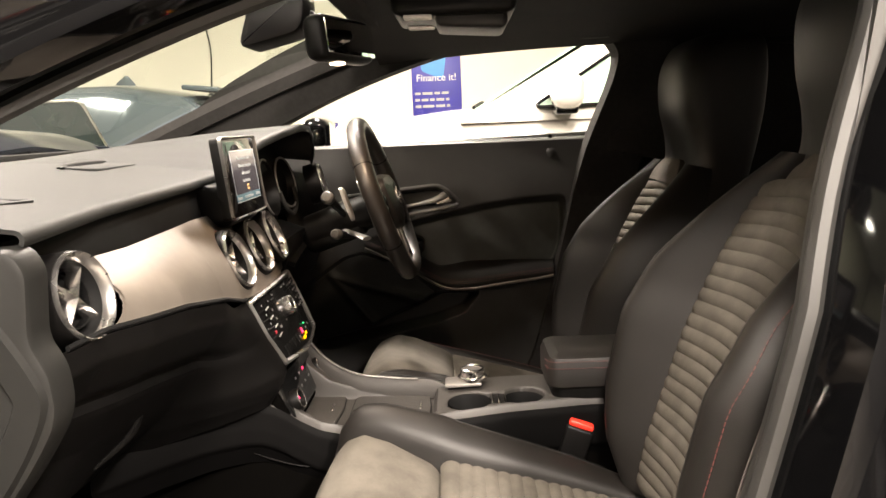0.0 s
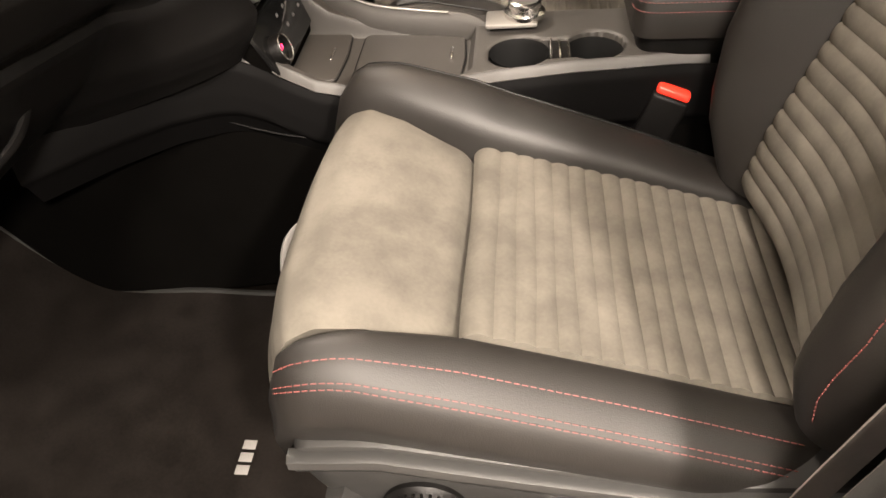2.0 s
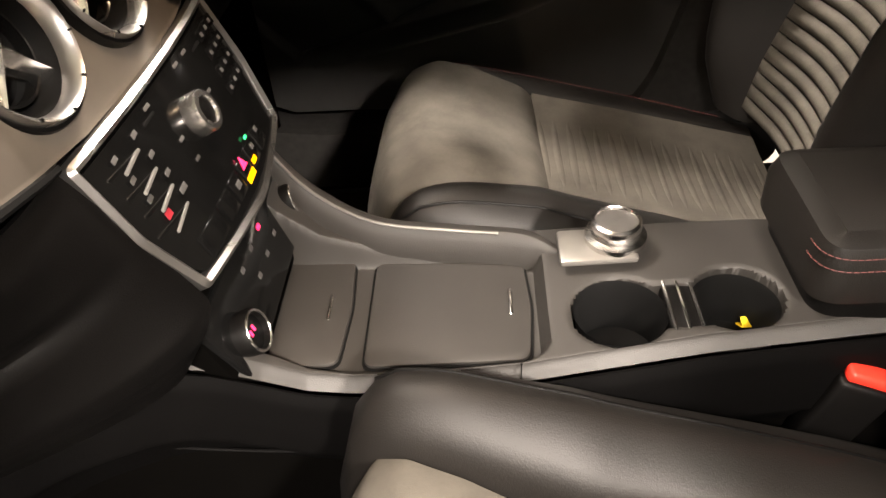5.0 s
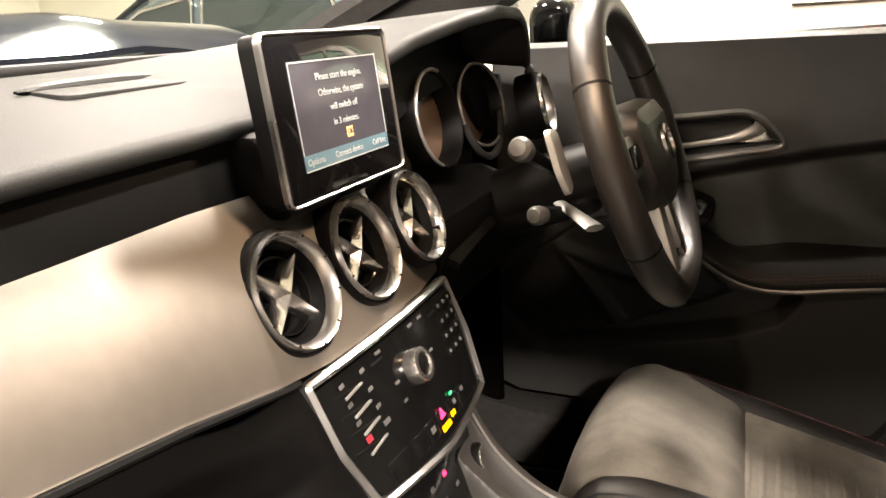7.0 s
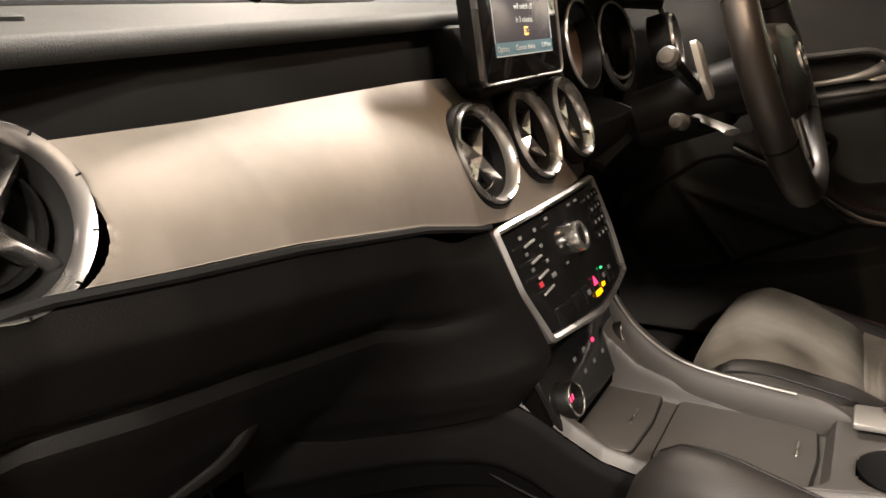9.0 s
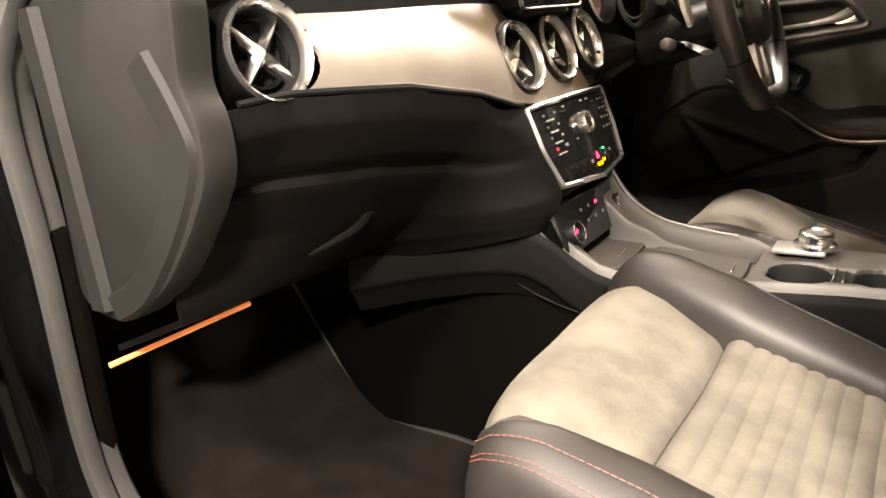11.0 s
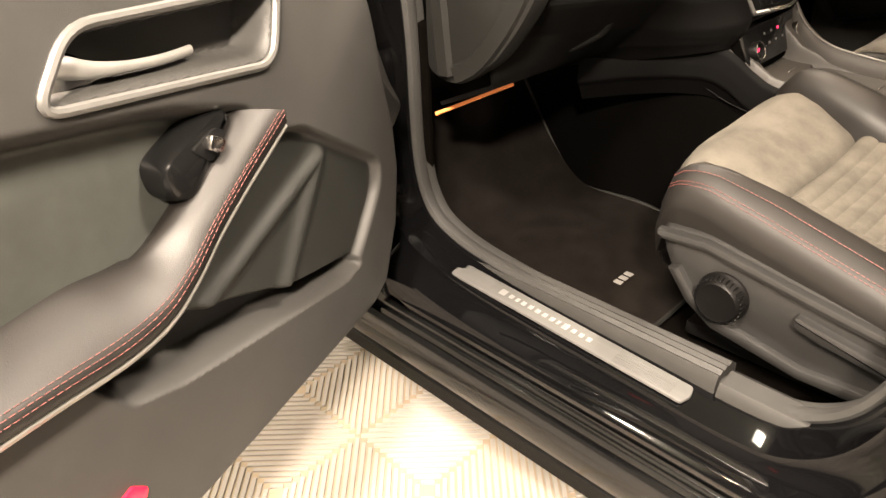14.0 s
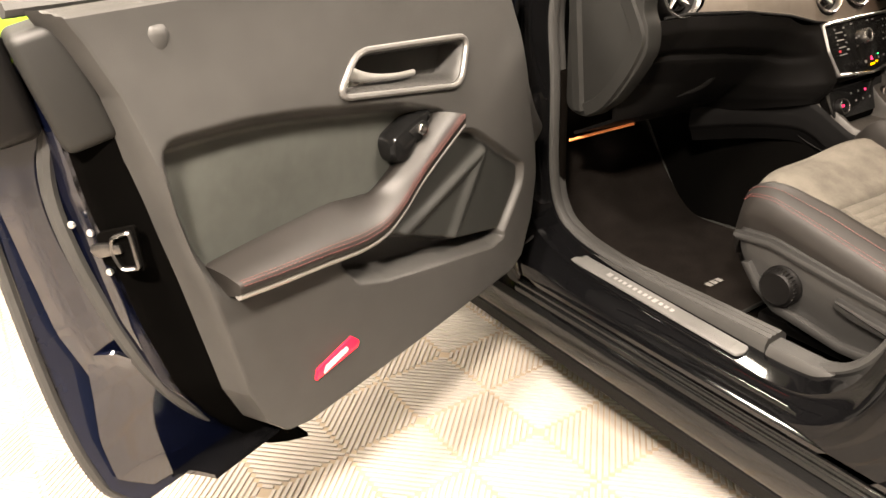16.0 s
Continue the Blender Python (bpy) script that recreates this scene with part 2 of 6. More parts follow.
def loft(rings, caps=True, closed=True, loop=False, bm=None):
    bm = bm or bmesh.new()
    vs = [[bm.verts.new(p) for p in r] for r in rings]
    m = len(rings[0])
    pairs = list(zip(vs, vs[1:])) + ([(vs[-1], vs[0])] if loop else [])
    for a, b in pairs:
        for i in range(m if closed else m - 1):
            j = (i + 1) % m
            bm.faces.new((a[i], a[j], b[j], b[i]))
    if caps and closed and not loop:
        bm.faces.new(vs[0][::-1])
        bm.faces.new(vs[-1])
    bmesh.ops.recalc_face_normals(bm, faces=bm.faces)
    return bm


def sheet(f, nu, nv, thick=0.0, bm=None):
    """A grid over f(u, v), u and v from 0 to 1, made into a shell of that thickness (along -normal)."""
    bm = bm or bmesh.new()
    P = [[Vector(f(i / nu, j / nv)) for j in range(nv + 1)] for i in range(nu + 1)]
    top = [[bm.verts.new(p) for p in row] for row in P]
    for i in range(nu):
        for j in range(nv):
            bm.faces.new((top[i][j], top[i + 1][j], top[i + 1][j + 1], top[i][j + 1]))
    if thick:
        def nor(i, j):
            a = P[min(i + 1, nu)][j] - P[max(i - 1, 0)][j]
            b = P[i][min(j + 1, nv)] - P[i][max(j - 1, 0)]
            c = a.cross(b)
            return c.normalized() if c.length > 1e-12 else Vector((0, 0, 1))
        low = [[bm.verts.new(P[i][j] - nor(i, j) * thick) for j in range(nv + 1)] for i in range(nu + 1)]
        for i in range(nu):
            for j in range(nv):
                bm.faces.new((low[i][j + 1], low[i + 1][j + 1], low[i + 1][j], low[i][j]))
        for i in range(nu):
            bm.faces.new((low[i][0], low[i + 1][0], top[i + 1][0], top[i][0]))
            bm.faces.new((top[i][nv], top[i + 1][nv], low[i + 1][nv], low[i][nv]))
        for j in range(nv):
            bm.faces.new((top[0][j], top[0][j + 1], low[0][j + 1], low[0][j]))
            bm.faces.new((low[nu][j], low[nu][j + 1], top[nu][j + 1], top[nu][j]))
    return bm


def frames(path, up=Vector((0, 0, 1)), closed=False):
    """Right and up along a path."""
    out = []
    k = len(path)
    for i in range(k):
        t = (path[(i + 1) % k] - path[i - 1]) if closed else (path[min(i + 1, k - 1)] - path[max(i - 1, 0)])
        t.normalize()
        r = t.cross(up)
        if r.length < 1e-5:
            r = t.cross(Vector((1, 0, 0)))
        r.normalize()
        out.append((r, r.cross(t).normalized()))
    return out


def sweep(path, profile, up=Vector((0, 0, 1)), closed=False, bm=None, taper=None):
    """profile: (right, up) points, swept along the path."""
    path = [Vector(p) for p in path]
    rings = []
    for i, (p, (r, u)) in enumerate(zip(path, frames(path, up, closed))):
        s = taper(i / (len(path) - 1)) if taper else 1
        rings.append([p + r * a * s + u * b * s for a, b in profile])
    return loft(rings, loop=closed, bm=bm)


def circle(r, n=8, ry=None):
    return [(r * math.cos(2 * math.pi * i / n), (ry or r) * math.sin(2 * math.pi * i / n)) for i in range(n)]


def tube(path, r, n=8, up=Vector((0, 0, 1)), closed=False, bm=None, taper=None):
    return sweep(path, circle(r, n), up, closed, bm, taper)


def lathe(profile, m=Matrix(), n=32, bm=None, cap=False):
    """profile: (radius, height) points turned round the local z."""
    rings = [[m @ Vector((r * math.cos(2 * math.pi * i / n), r * math.sin(2 * math.pi * i / n), z)) for i in range(n)] for r, z in profile]
    return loft(rings, caps=cap, bm=bm)


def rbox(sx, sy, sz, r=0.005, m=Matrix(), seg=2, bm=None):
    """A box with rounded edges."""
    b = bmesh.new()
    bmesh.ops.create_cube(b, size=1, matrix=Matrix.Diagonal((sx, sy, sz, 1)))
    if r:
        bmesh.ops.bevel(b, geom=b.edges[:], offset=min(r, 0.49 * min(sx, sy, sz)), segments=seg, affect="EDGES", profile=0.5)
    bmesh.ops.transform(b, matrix=m, verts=b.verts)
    if bm is None:
        return b
    me = bpy.data.meshes.new("tmp")
    b.to_mesh(me)
    b.free()
    bm.from_mesh(me)
    bpy.data.meshes.remove(me)
    return bm


def rounded(pts, r, n=5):
    """A 2D polygon with rounded corners."""
    out = []
    k = len(pts)
    for i in range(k):
        a, b, c = Vector(pts[i - 1]), Vector(pts[i]), Vector(pts[(i + 1) % k])
        d1, d2 = (a - b), (c - b)
        q = min(r, d1.length * 0.45, d2.length * 0.45)
        p1, p2 = b + d1.normalized() * q, b + d2.normalized() * q
        for j in range(n + 1):
            f = j / n
            out.append(tuple((1 - f) ** 2 * p1 + 2 * f * (1 - f) * b + f * f * p2))
    return out


def plate(pts, z0, z1, m=Matrix(), bev=0.0, bm=None):
    """A 2D outline made solid from z0 to z1, with a chamfered top edge."""
    c = Vector((sum(p[0] for p in pts) / len(pts), sum(p[1] for p in pts) / len(pts)))

    def inset(d):
        out = []
        k = len(pts)
        area = sum(pts[i - 1][0] * pts[i][1] - pts[i][0] * pts[i - 1][1] for i in range(k))
        for i in range(k):
            t = (Vector(pts[(i + 1) % k]) - Vector(pts[i - 1]))
            nrm = Vector((-t.y, t.x)).normalized() * (1 if area > 0 else -1)
            out.append(Vector(pts[i]) + nrm * d)
        return out
    levels = [(0, z0), (0, z1 - bev), (bev * 0.3, z1 - bev * 0.3), (bev, z1)] if bev else [(0, z0), (0, z1)]
    rings = [[m @ Vector((p[0], p[1], z)) for p in inset(d)] for d, z in levels]
    return loft(rings, bm=bm)


def ring_plate(pts, width, z0, z1, m=Matrix()):
    """A frame along a 2D outline."""
    k = len(pts)
    area = sum(pts[i - 1][0] * pts[i][1] - pts[i][0] * pts[i - 1][1] for i in range(k))
    rings = []
    for i in range(k):
        t = (Vector(pts[(i + 1) % k]) - Vector(pts[i - 1]))
        nrm = Vector((-t.y, t.x)).normalized() * (1 if area > 0 else -1)
        o, n_ = Vector(pts[i]), Vector(pts[i]) + nrm * width
        mid = (o + n_) / 2
        rings.append([m @ Vector((q.x, q.y, z)) for q, z in ((o, z0), (o, z1 * 0.75 + z0 * 0.25), (mid, z1), (n_, z1 * 0.75 + z0 * 0.25), (n_, z0))])
    return loft(rings, loop=True)


def stitches(path, parent, length=0.006, gap=0.004, r=0.0007, up=Vector((0, 0, 1))):
    """A seam of short threads along a path."""
    bm = bmesh.new()
    path = [Vector(p) for p in path]
    run, start = 0.0, path[0]
    d = [0]
    for a, b in zip(path, path[1:]):
        d.append(d[-1] + (b - a).length)

    def on(s):
        for i in range(len(d) - 1):
            if s <= d[i + 1]:
                return path[i].lerp(path[i + 1], (s - d[i]) / max(d[i + 1] - d[i], 1e-9))
        return path[-1]
    s = 0.0
    while s + length < d[-1]:
        a, b = on(s), on(s + length)
        t = (b - a).normalized()
        r1 = t.cross(up).normalized() * r
        u1 = r1.cross(t).normalized() * r
        q = [a - r1, a + u1, a + r1, a - u1]
        w = [b - r1, b + u1, b + r1, b - u1]
        va, vb = [bm.verts.new(x) for x in q], [bm.verts.new(x) for x in w]
        for i in range(4):
            bm.faces.new((va[i], va[(i + 1) % 4], vb[(i + 1) % 4], vb[i]))
        bm.faces.new(va[::-1]), bm.faces.new(vb)
        s += length + gap
    return part("stitching", bm, STITCH, parent, "red contrast stitching")


def lettering(text, size, m, material, parent, name="lettering"):
    cu = bpy.data.curves.new(name, "FONT")
    cu.body, cu.size, cu.align_x, cu.align_y, cu.extrude = text, size, "CENTER", "CENTER", 0.0003
    tmp = new(name + "_curve", cu)
    me = bpy.data.meshes.new_from_object(tmp.evaluated_get(bpy.context.evaluated_depsgraph_get()))
    bpy.data.objects.remove(tmp)
    bpy.data.curves.remove(cu)
    me.transform(m)
    me.materials.clear()
    me.materials.append(material)
    ob = new(name, me)
    ob.parent = parent
    return ob


def axes(o, u, v):
    """A pose with its origin at o, x along u, y along v."""
    u, v = Vector(u).normalized(), Vector(v)
    n = u.cross(v).normalized()
    v = n.cross(u)
    m = Matrix((u, v, n)).transposed().to_4x4()
    m.translation = Vector(o)
    return m


def inside_depth(P, poly):
    """Signed distance of points (k, 2) to a polygon: positive inside."""
    poly = np.array(poly, float)
    best = np.full(len(P), 1e9)
    odd = np.zeros(len(P), bool)
    for a, b in zip(poly, np.roll(poly, -1, 0)):
        e, w = b - a, P - a
        t = np.clip((w @ e) / (e @ e), 0, 1)
        best = np.minimum(best, np.hypot(*(w - t[:, None] * e).T))
        cross = ((a[1] > P[:, 1]) != (b[1] > P[:, 1]))
        with np.errstate(divide="ignore", invalid="ignore"):
            xs = (b[0] - a[0]) * (P[:, 1] - a[1]) / (b[1] - a[1] if b[1] != a[1] else 1e-12) + a[0]
        odd ^= cross & (P[:, 0] < xs)
    return np.where(odd, best, -best)


def ease(x):
    x = np.clip(x, 0, 1)
    return x * x * (3 - 2 * x)


# ---- the showroom ----
def slab(name, x0, x1, y0, y1, z0, z1, material, kind="structure", label="", category=""):
    bm = rbox(x1 - x0, y1 - y0, z1 - z0, 0, pose((x0 + x1) / 2, (y0 + y1) / 2, (z0 + z1) / 2))
    return tagged(part(name, bm, material), label, category, kind=kind)


RX0, RX1, RY0, RY1 = -7.0, 6.0, -6.0, 5.2
floor = slab("floor", RX0, RX1, RY0, RY1, -0.2, -0.006, TILE, label="workshop floor laid with beige ribbed plastic tiles", category="floor")
slab("wall_north", RX0, RX1, RY1, RY1 + 0.15, -0.2, CEILING, WALL, label="plain cream painted wall of the showroom", category="wall")
# south and east walls are unseen; their dark tone shapes the reflections
slab("wall_south", RX0, RX1, RY0 - 0.15, RY0, -0.2, CEILING, WALL_DARK, label="unseen dark grey wall, added to darken reflections", category="wall")
slab("wall_west", RX0 - 0.15, RX0, RY0 - 0.15, RY1 + 0.15, -0.2, CEILING, WALL, label="plain cream painted wall of the showroom", category="wall")
slab("wall_east", RX1, RX1 + 0.15, RY0 - 0.15, RY1 + 0.15, -0.2, CEILING, WALL_DARK, label="unseen dark grey wall, added to darken reflections", category="wall")
slab("ceiling", RX0 - 0.15, RX1 + 0.15, RY0 - 0.15, RY1 + 0.15, CEILING, CEILING + 0.15, CEIL, label="plain white showroom ceiling", category="ceiling")


def ceiling_light(x, y):
    t = thing("ceiling_light", "square white LED panel fixed on the ceiling", "lamp", "ceiling lights", at=(x, y, CEILING))
    o = [(-0.19, -0.19), (0.19, -0.19), (0.19, 0.19), (-0.19, 0.19)]
    part("frame", ring_plate(o, 0.02, 0.0, -0.035), CEIL, t)
    part("diffuser", rbox(0.34, 0.34, 0.012, 0.002, pose(0, 0, -0.012)), PANEL_GLOW, t)


for px, py, _ in PANELS:
    ceiling_light(px, py)


# ---- the car's shell ----
CEN = 0.02          # the car's middle line
car = thing("car_body", "black saloon car body with its front passenger door open", "car")


def tumble(z):
    return max(0.0, z - 1.0) * 0.30


APERTURE = [(-0.64, 0.98), (-0.632, 0.80), (-0.630, 0.58), (-0.60, 0.475), (-0.53, 0.43), (-0.42, 0.41), (-0.25, 0.40), (-0.08, 0.393), (0.08, 0.388),
            (0.16, 0.405), (0.225, 0.47), (0.27, 0.60), (0.335, 0.85), (0.395, 1.10), (0.465, 1.30), (0.46, 1.375), (0.38, 1.415), (0.15, 1.40),
            (-0.13, 1.33), (-0.40, 1.225), (-0.58, 1.12)]


def aperture(side, profile, n=150, a=0.0):
    """Rings of a profile (outward from the opening, sideways y) led round a front door's opening."""
    pts = spline([(x, 0, z) for x, z in APERTURE], n, closed=True)
    rings = []
    for i, p in enumerate(pts):
        t = (pts[(i + 1) % n] - pts[i - 1]).normalized()
        out = Vector((t.z, 0, -t.x))
        ring = []
        for o, y in profile:
            q = p + out * (o + a)
            ring.append(Vector((q.x, CEN + side * (y - tumble(q.z)), q.z)))
        rings.append(ring)
    return loft(rings, loop=True)


BODY_FRAME = [(0.0, 0.735), (0.004, 0.80), (0.012, 0.835), (0.024, 0.838), (0.05, 0.86), (0.056, 0.87), (0.10, 0.885), (0.16, 0.885),
              (0.19, 0.86), (0.20, 0.70), (0.03, 0.70)]
part("door_frame", aperture(-1, BODY_FRAME), GLOSS, car, "gloss black painted door frame and sill")
part("door_frame", aperture(1, [(0.0, 0.70), (0.0, 0.80), (0.16, 0.82), (0.16, 0.70)]), HEADLINER, car, "dark trimmed pillars round the driver's door")
part("weatherstrip", aperture(-1, [(x - 0.004, y + 0.752) for x, y in circle(0.011, 8, 0.014)]), RUBBER, car, "dark grey rubber seal round the door opening")
part("weatherstrip", aperture(-1, [(x + 0.002, y + 0.728) for x, y in circle(0.008, 8, 0.016)]), RUBBER, car, "soft grey inner edge trim of the opening")
rail_x = [(x, 0, 0) for x in np.linspace(-0.60, 0.62, 30)]
for y, z, w, h, m_, lab in ((0.852, 0.352, 0.006, 0.004, PIANO, "black rubber sealing lip on the sill"), (0.872, 0.336, 0.013, 0.003, SKIRT_PAINT, "flat gloss step of the sill"),
                            (0.889, 0.318, 0.004, 0.004, PIANO, "black rubber sealing lip on the sill"), (0.897, 0.306, 0.004, 0.004, PIANO, "black rubber sealing lip on the sill")):
    part("sill_rail", sweep(rail_x, [(y - CEN - w, z - 0.012), (y - CEN - w, z + h * 0.4), (y - CEN - w * 0.5, z + h), (y - CEN + w * 0.5, z + h * 0.7), (y - CEN + w, z), (y - CEN + w, z - 0.012)]), m_, car, lab)
# lower skirt along the sill
part("side_skirt", sweep([(x, 0, 0) for x in np.linspace(-0.95, 1.7, 12)],
     [(0.880 - CEN, 0.296), (0.900 - CEN, 0.290), (0.912 - CEN, 0.270), (0.914 - CEN, 0.235), (0.904 - CEN, 0.205), (0.70, 0.205), (0.70, 0.296)]), SKIRT_PAINT, car, "gloss black side skirt under the sill")
part("skirt_edge", sweep([(x, 0, 0) for x in np.linspace(-0.95, 1.7, 12)],
     [(0.880 - CEN, 0.208), (0.906 - CEN, 0.200), (0.908 - CEN, 0.170), (0.880 - CEN, 0.148), (0.72, 0.148), (0.72, 0.208)]), PLASTIC, car, "matt black lower edge of the skirt")

# sill plate with a row of plain raised marks
plate_m = axes((-0.236, -0.786, 0.3970), (1, 0, -0.045), (0, 1, 0.08))
sill_plate = part("sill_plate", plate(rounded([(-0.239, -0.021), (0.239, -0.021), (0.245, 0.0), (0.239, 0.019), (-0.239, 0.019)], 0.006), -0.002, 0.003, plate_m, 0.0015),
                  SILL_STEEL, car, "brushed steel sill plate with a row of marks")
for i in range(7):
    part("rib", rbox(0.105, 0.0022, 0.0016, 0.0005, plate_m @ pose(0.165, -0.015 + 0.0048 * i, 0.0034)), SILL_STEEL, sill_plate)
for i in range(7):
    part("rib", rbox(0.075, 0.0022, 0.0016, 0.0005, plate_m @ pose(-0.190, -0.015 + 0.0048 * i, 0.0034)), SILL_STEEL, sill_plate)
x = -0.135
for w in (0.019, 0.012, 0.009, 0.012, 0.012, 0.012, 0.012, 0.012, 0.008, 0.015, 0.012, 0.012, 0.012):
    part("mark", rbox(w * 0.7, 0.010 if w < 0.015 else 0.014, 0.0010, 0.0005, plate_m @ pose(x + w / 2, -0.001, 0.0034)), SILL_MARK, sill_plate, "pale raised mark")
    x += w + 0.0035

# inner sill cover with grooves
cover = part("sill_cover", sweep([(x, 0, 0.005 * math.sin((x + 0.5) * 3)) for x in np.linspace(-0.50, 0.03, 24)],
             [(0.757, 0.397), (0.750, 0.412), (0.744, 0.409), (0.738, 0.415), (0.731, 0.411), (0.724, 0.415), (0.717, 0.411), (0.708, 0.414), (0.690, 0.400), (0.680, 0.30), (0.757, 0.30)]),
             PLASTIC_GREY, car, "grooved dark grey plastic sill cover")
part("sill_cover", sweep([(x, 0, 0.0) for x in np.linspace(0.034, 0.5, 12)],
     [(0.760, 0.392), (0.750, 0.406), (0.715, 0.408), (0.690, 0.39), (0.680, 0.30), (0.760, 0.30)]), PLASTIC_GREY, car)


# floor pan and footwells
def pan(u, v):
    x = -1.02 + 2.6 * u
    y = -0.70 + 1.44 * v
    rise = ease(np.array((-0.60 - x) / 0.42)) * 0.42
    tunnel = 0.09 * math.exp(-((y - CEN) / 0.11) ** 4)
    return (x, y, 0.285 + float(rise) + tunnel)


# footwell shadow is in the carpet's colour, here and on the kick panels
part("floor_pan", sheet(pan, 50, 36, 0.02), CARPET_SHADED, car, "carpeted car floor, coloured dark as in shade")
part("firewall", rbox(0.03, 1.5, 0.74, 0.005, pose(-1.03, CEN, 0.72)), DARK, car)
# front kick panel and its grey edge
part("kick_panel", rbox(0.42, 0.03, 0.50, 0.012, pose(-0.83, -0.705, 0.58)), CARPET_SHADED, car, "carpeted side of the footwell")
part("kick_panel", rbox(0.56, 0.03, 0.62, 0.012, pose(-0.75, 0.745, 0.64)), CARPET_SHADED, car)
part("ambient_light", tube([Vector((-0.622, -0.684, 0.648)).lerp(Vector((-0.620, -0.46, 0.645)), f) for f in np.linspace(0, 1, 8)], 0.0035, 6), AMBIENT, car, "thin glowing orange light strip")

# roof, windscreen, pillars
def roof(u, v):
    x = -0.16 + 1.75 * u
    s = 2 * v - 1
    return (x, CEN - 0.60 * s, 1.45 - 0.05 * s * s - 0.05 * (1 - u) ** 3 - 0.06 * u * u)


part("roof_lining", sheet(roof, 20, 16, 0.03), HEADLINER, car, "black fabric roof lining", flip=False)
part("roof_panel", sheet(lambda u, v: Vector(roof(u, 0.02 + 0.96 * v)) + Vector((0, 0, 0.034)), 20, 16, 0.006), GLOSS, car, "gloss black roof panel", flip=False)
part("roof_rail", tube(spline([(-0.12, CEN + 0.585, 1.415), (0.2, CEN + 0.61, 1.44), (0.7, CEN + 0.62, 1.43), (1.4, CEN + 0.6, 1.36)], 20), 0.05, 10), HEADLINER, car)
part("roof_rail", tube(spline([(-0.12, CEN - 0.585, 1.435), (0.2, CEN - 0.60, 1.46), (0.7, CEN - 0.61, 1.45), (1.4, CEN - 0.6, 1.36)], 20), 0.035, 10), HEADLINER, car)
part("windscreen_header", rbox(0.10, 1.12, 0.05, 0.015, pose(-0.15, CEN, 1.435, 0, 25, 0)), HEADLINER, car)


def screen(u, v):
    s = 2 * v - 1
    w = 0.66 - 0.06 * u
    bow = 0.07 * s * s
    return (-1.0 + 0.86 * u + bow, CEN - w * s, 1.158 + 0.277 * u + 0.03 * math.sin(math.pi * u))


ws = part("windscreen", sheet(screen, 14, 14), SCREENGLASS_TINT, car, "pale green tinted windscreen")
ws.visible_shadow = False
for s in (-1, 1):
    foot, top = Vector((-0.92, CEN + s * 0.675, 1.125)), Vector((-0.10, CEN + s * 0.585, 1.435))
    part("windscreen_pillar", sweep([foot.lerp(top, f) + Vector((0, 0, 0.012 * math.sin(math.pi * f))) for f in np.linspace(0, 1, 14)],
         [(-0.028, -0.03), (0.028, -0.03), (0.04, 0.0), (0.03, 0.025), (-0.03, 0.025), (-0.04, 0.0)]), HEADLINER, car, "dark plastic windscreen pillar trim")
# rear of the cabin
part("rear_side", rbox(1.25, 0.05, 0.80, 0.01, pose(1.12, 0.75, 0.72)), HEADLINER, car)
part("rear_side", rbox(1.25, 0.05, 0.80, 0.01, pose(1.12, -0.71, 0.72)), HEADLINER, car)
part("rear_side", rbox(0.62, 0.05, 0.44, 0.01, pose(0.80, 0.70, 1.25, 0, 12, 0)), HEADLINER, car)
part("rear_side", rbox(0.40, 0.05, 0.40, 0.01, pose(1.55, 0.68, 1.25)), HEADLINER, car)
part("rear_side", rbox(0.13, 0.05, 0.42, 0.01, pose(0.575, -0.66, 1.25, 0, 12, 0)), HEADLINER, car)
part("rear_side", rbox(0.40, 0.05, 0.40, 0.01, pose(1.55, -0.64, 1.25)), HEADLINER, car)
part("rear_shelf", rbox(0.45, 1.4, 0.04, 0.01, pose(1.70, CEN, 1.05)), HEADLINER, car)
part("rear_wall", rbox(0.05, 1.45, 0.8, 0.01, pose(1.72, CEN, 0.68)), HEADLINER, car)
# bonnet and scuttle
def bonnet(u, v):
    s = 2 * v - 1
    x = -1.02 - 1.05 * u
    return (x, CEN - 0.86 * s, 1.170 + 0.072 * math.sin(min(1, u / 0.25) * math.pi / 2) - 0.022 * s * s - 0.55 * max(0, u - 0.4) ** 1.6 + 0.012 * math.exp(-((abs(s) - 0.5) / 0.12) ** 2))


part("bonnet", sheet(bonnet, 24, 24, 0.012), NAVY, car, "dark navy painted bonnet", flip=False)
part("scuttle", rbox(0.14, 1.4, 0.03, 0.01, pose(-1.005, CEN, 1.142, 0, -4, 0)), PLASTIC, car)


def arch(x, low):
    """Lower edge of the flank, lifted over the wheels."""
    z = low
    for wx in (-1.45, 1.27):
        d = 0.375 ** 2 - (x - wx) ** 2
        if d > 0:
            z = max(z, 0.325 + math.sqrt(d))
    return z


def flank(side, x0, x1, top, out):
    """Painted flank between x0 and x1: crowned outwards, tucked in at nose and tail."""
    def f(u, v):
        x = x0 + (x1 - x0) * u
        zt, zb = float(ev(top, x)[0]), arch(x, 0.24)
        z = zt + (zb - zt) * v
        tuck = 0.20 * float(ease(np.array((-1.75 - x) / 0.45))) + 0.16 * float(ease(np.array((x - 1.9) / 0.5)))
        return (x, CEN + side * (out - tuck - 0.05 * max(0.0, z - 0.75) ** 1.5 / 0.2 - 0.03 * max(0.0, 0.45 - z)), z)
    return sheet(f, 70, 16, 0.012)


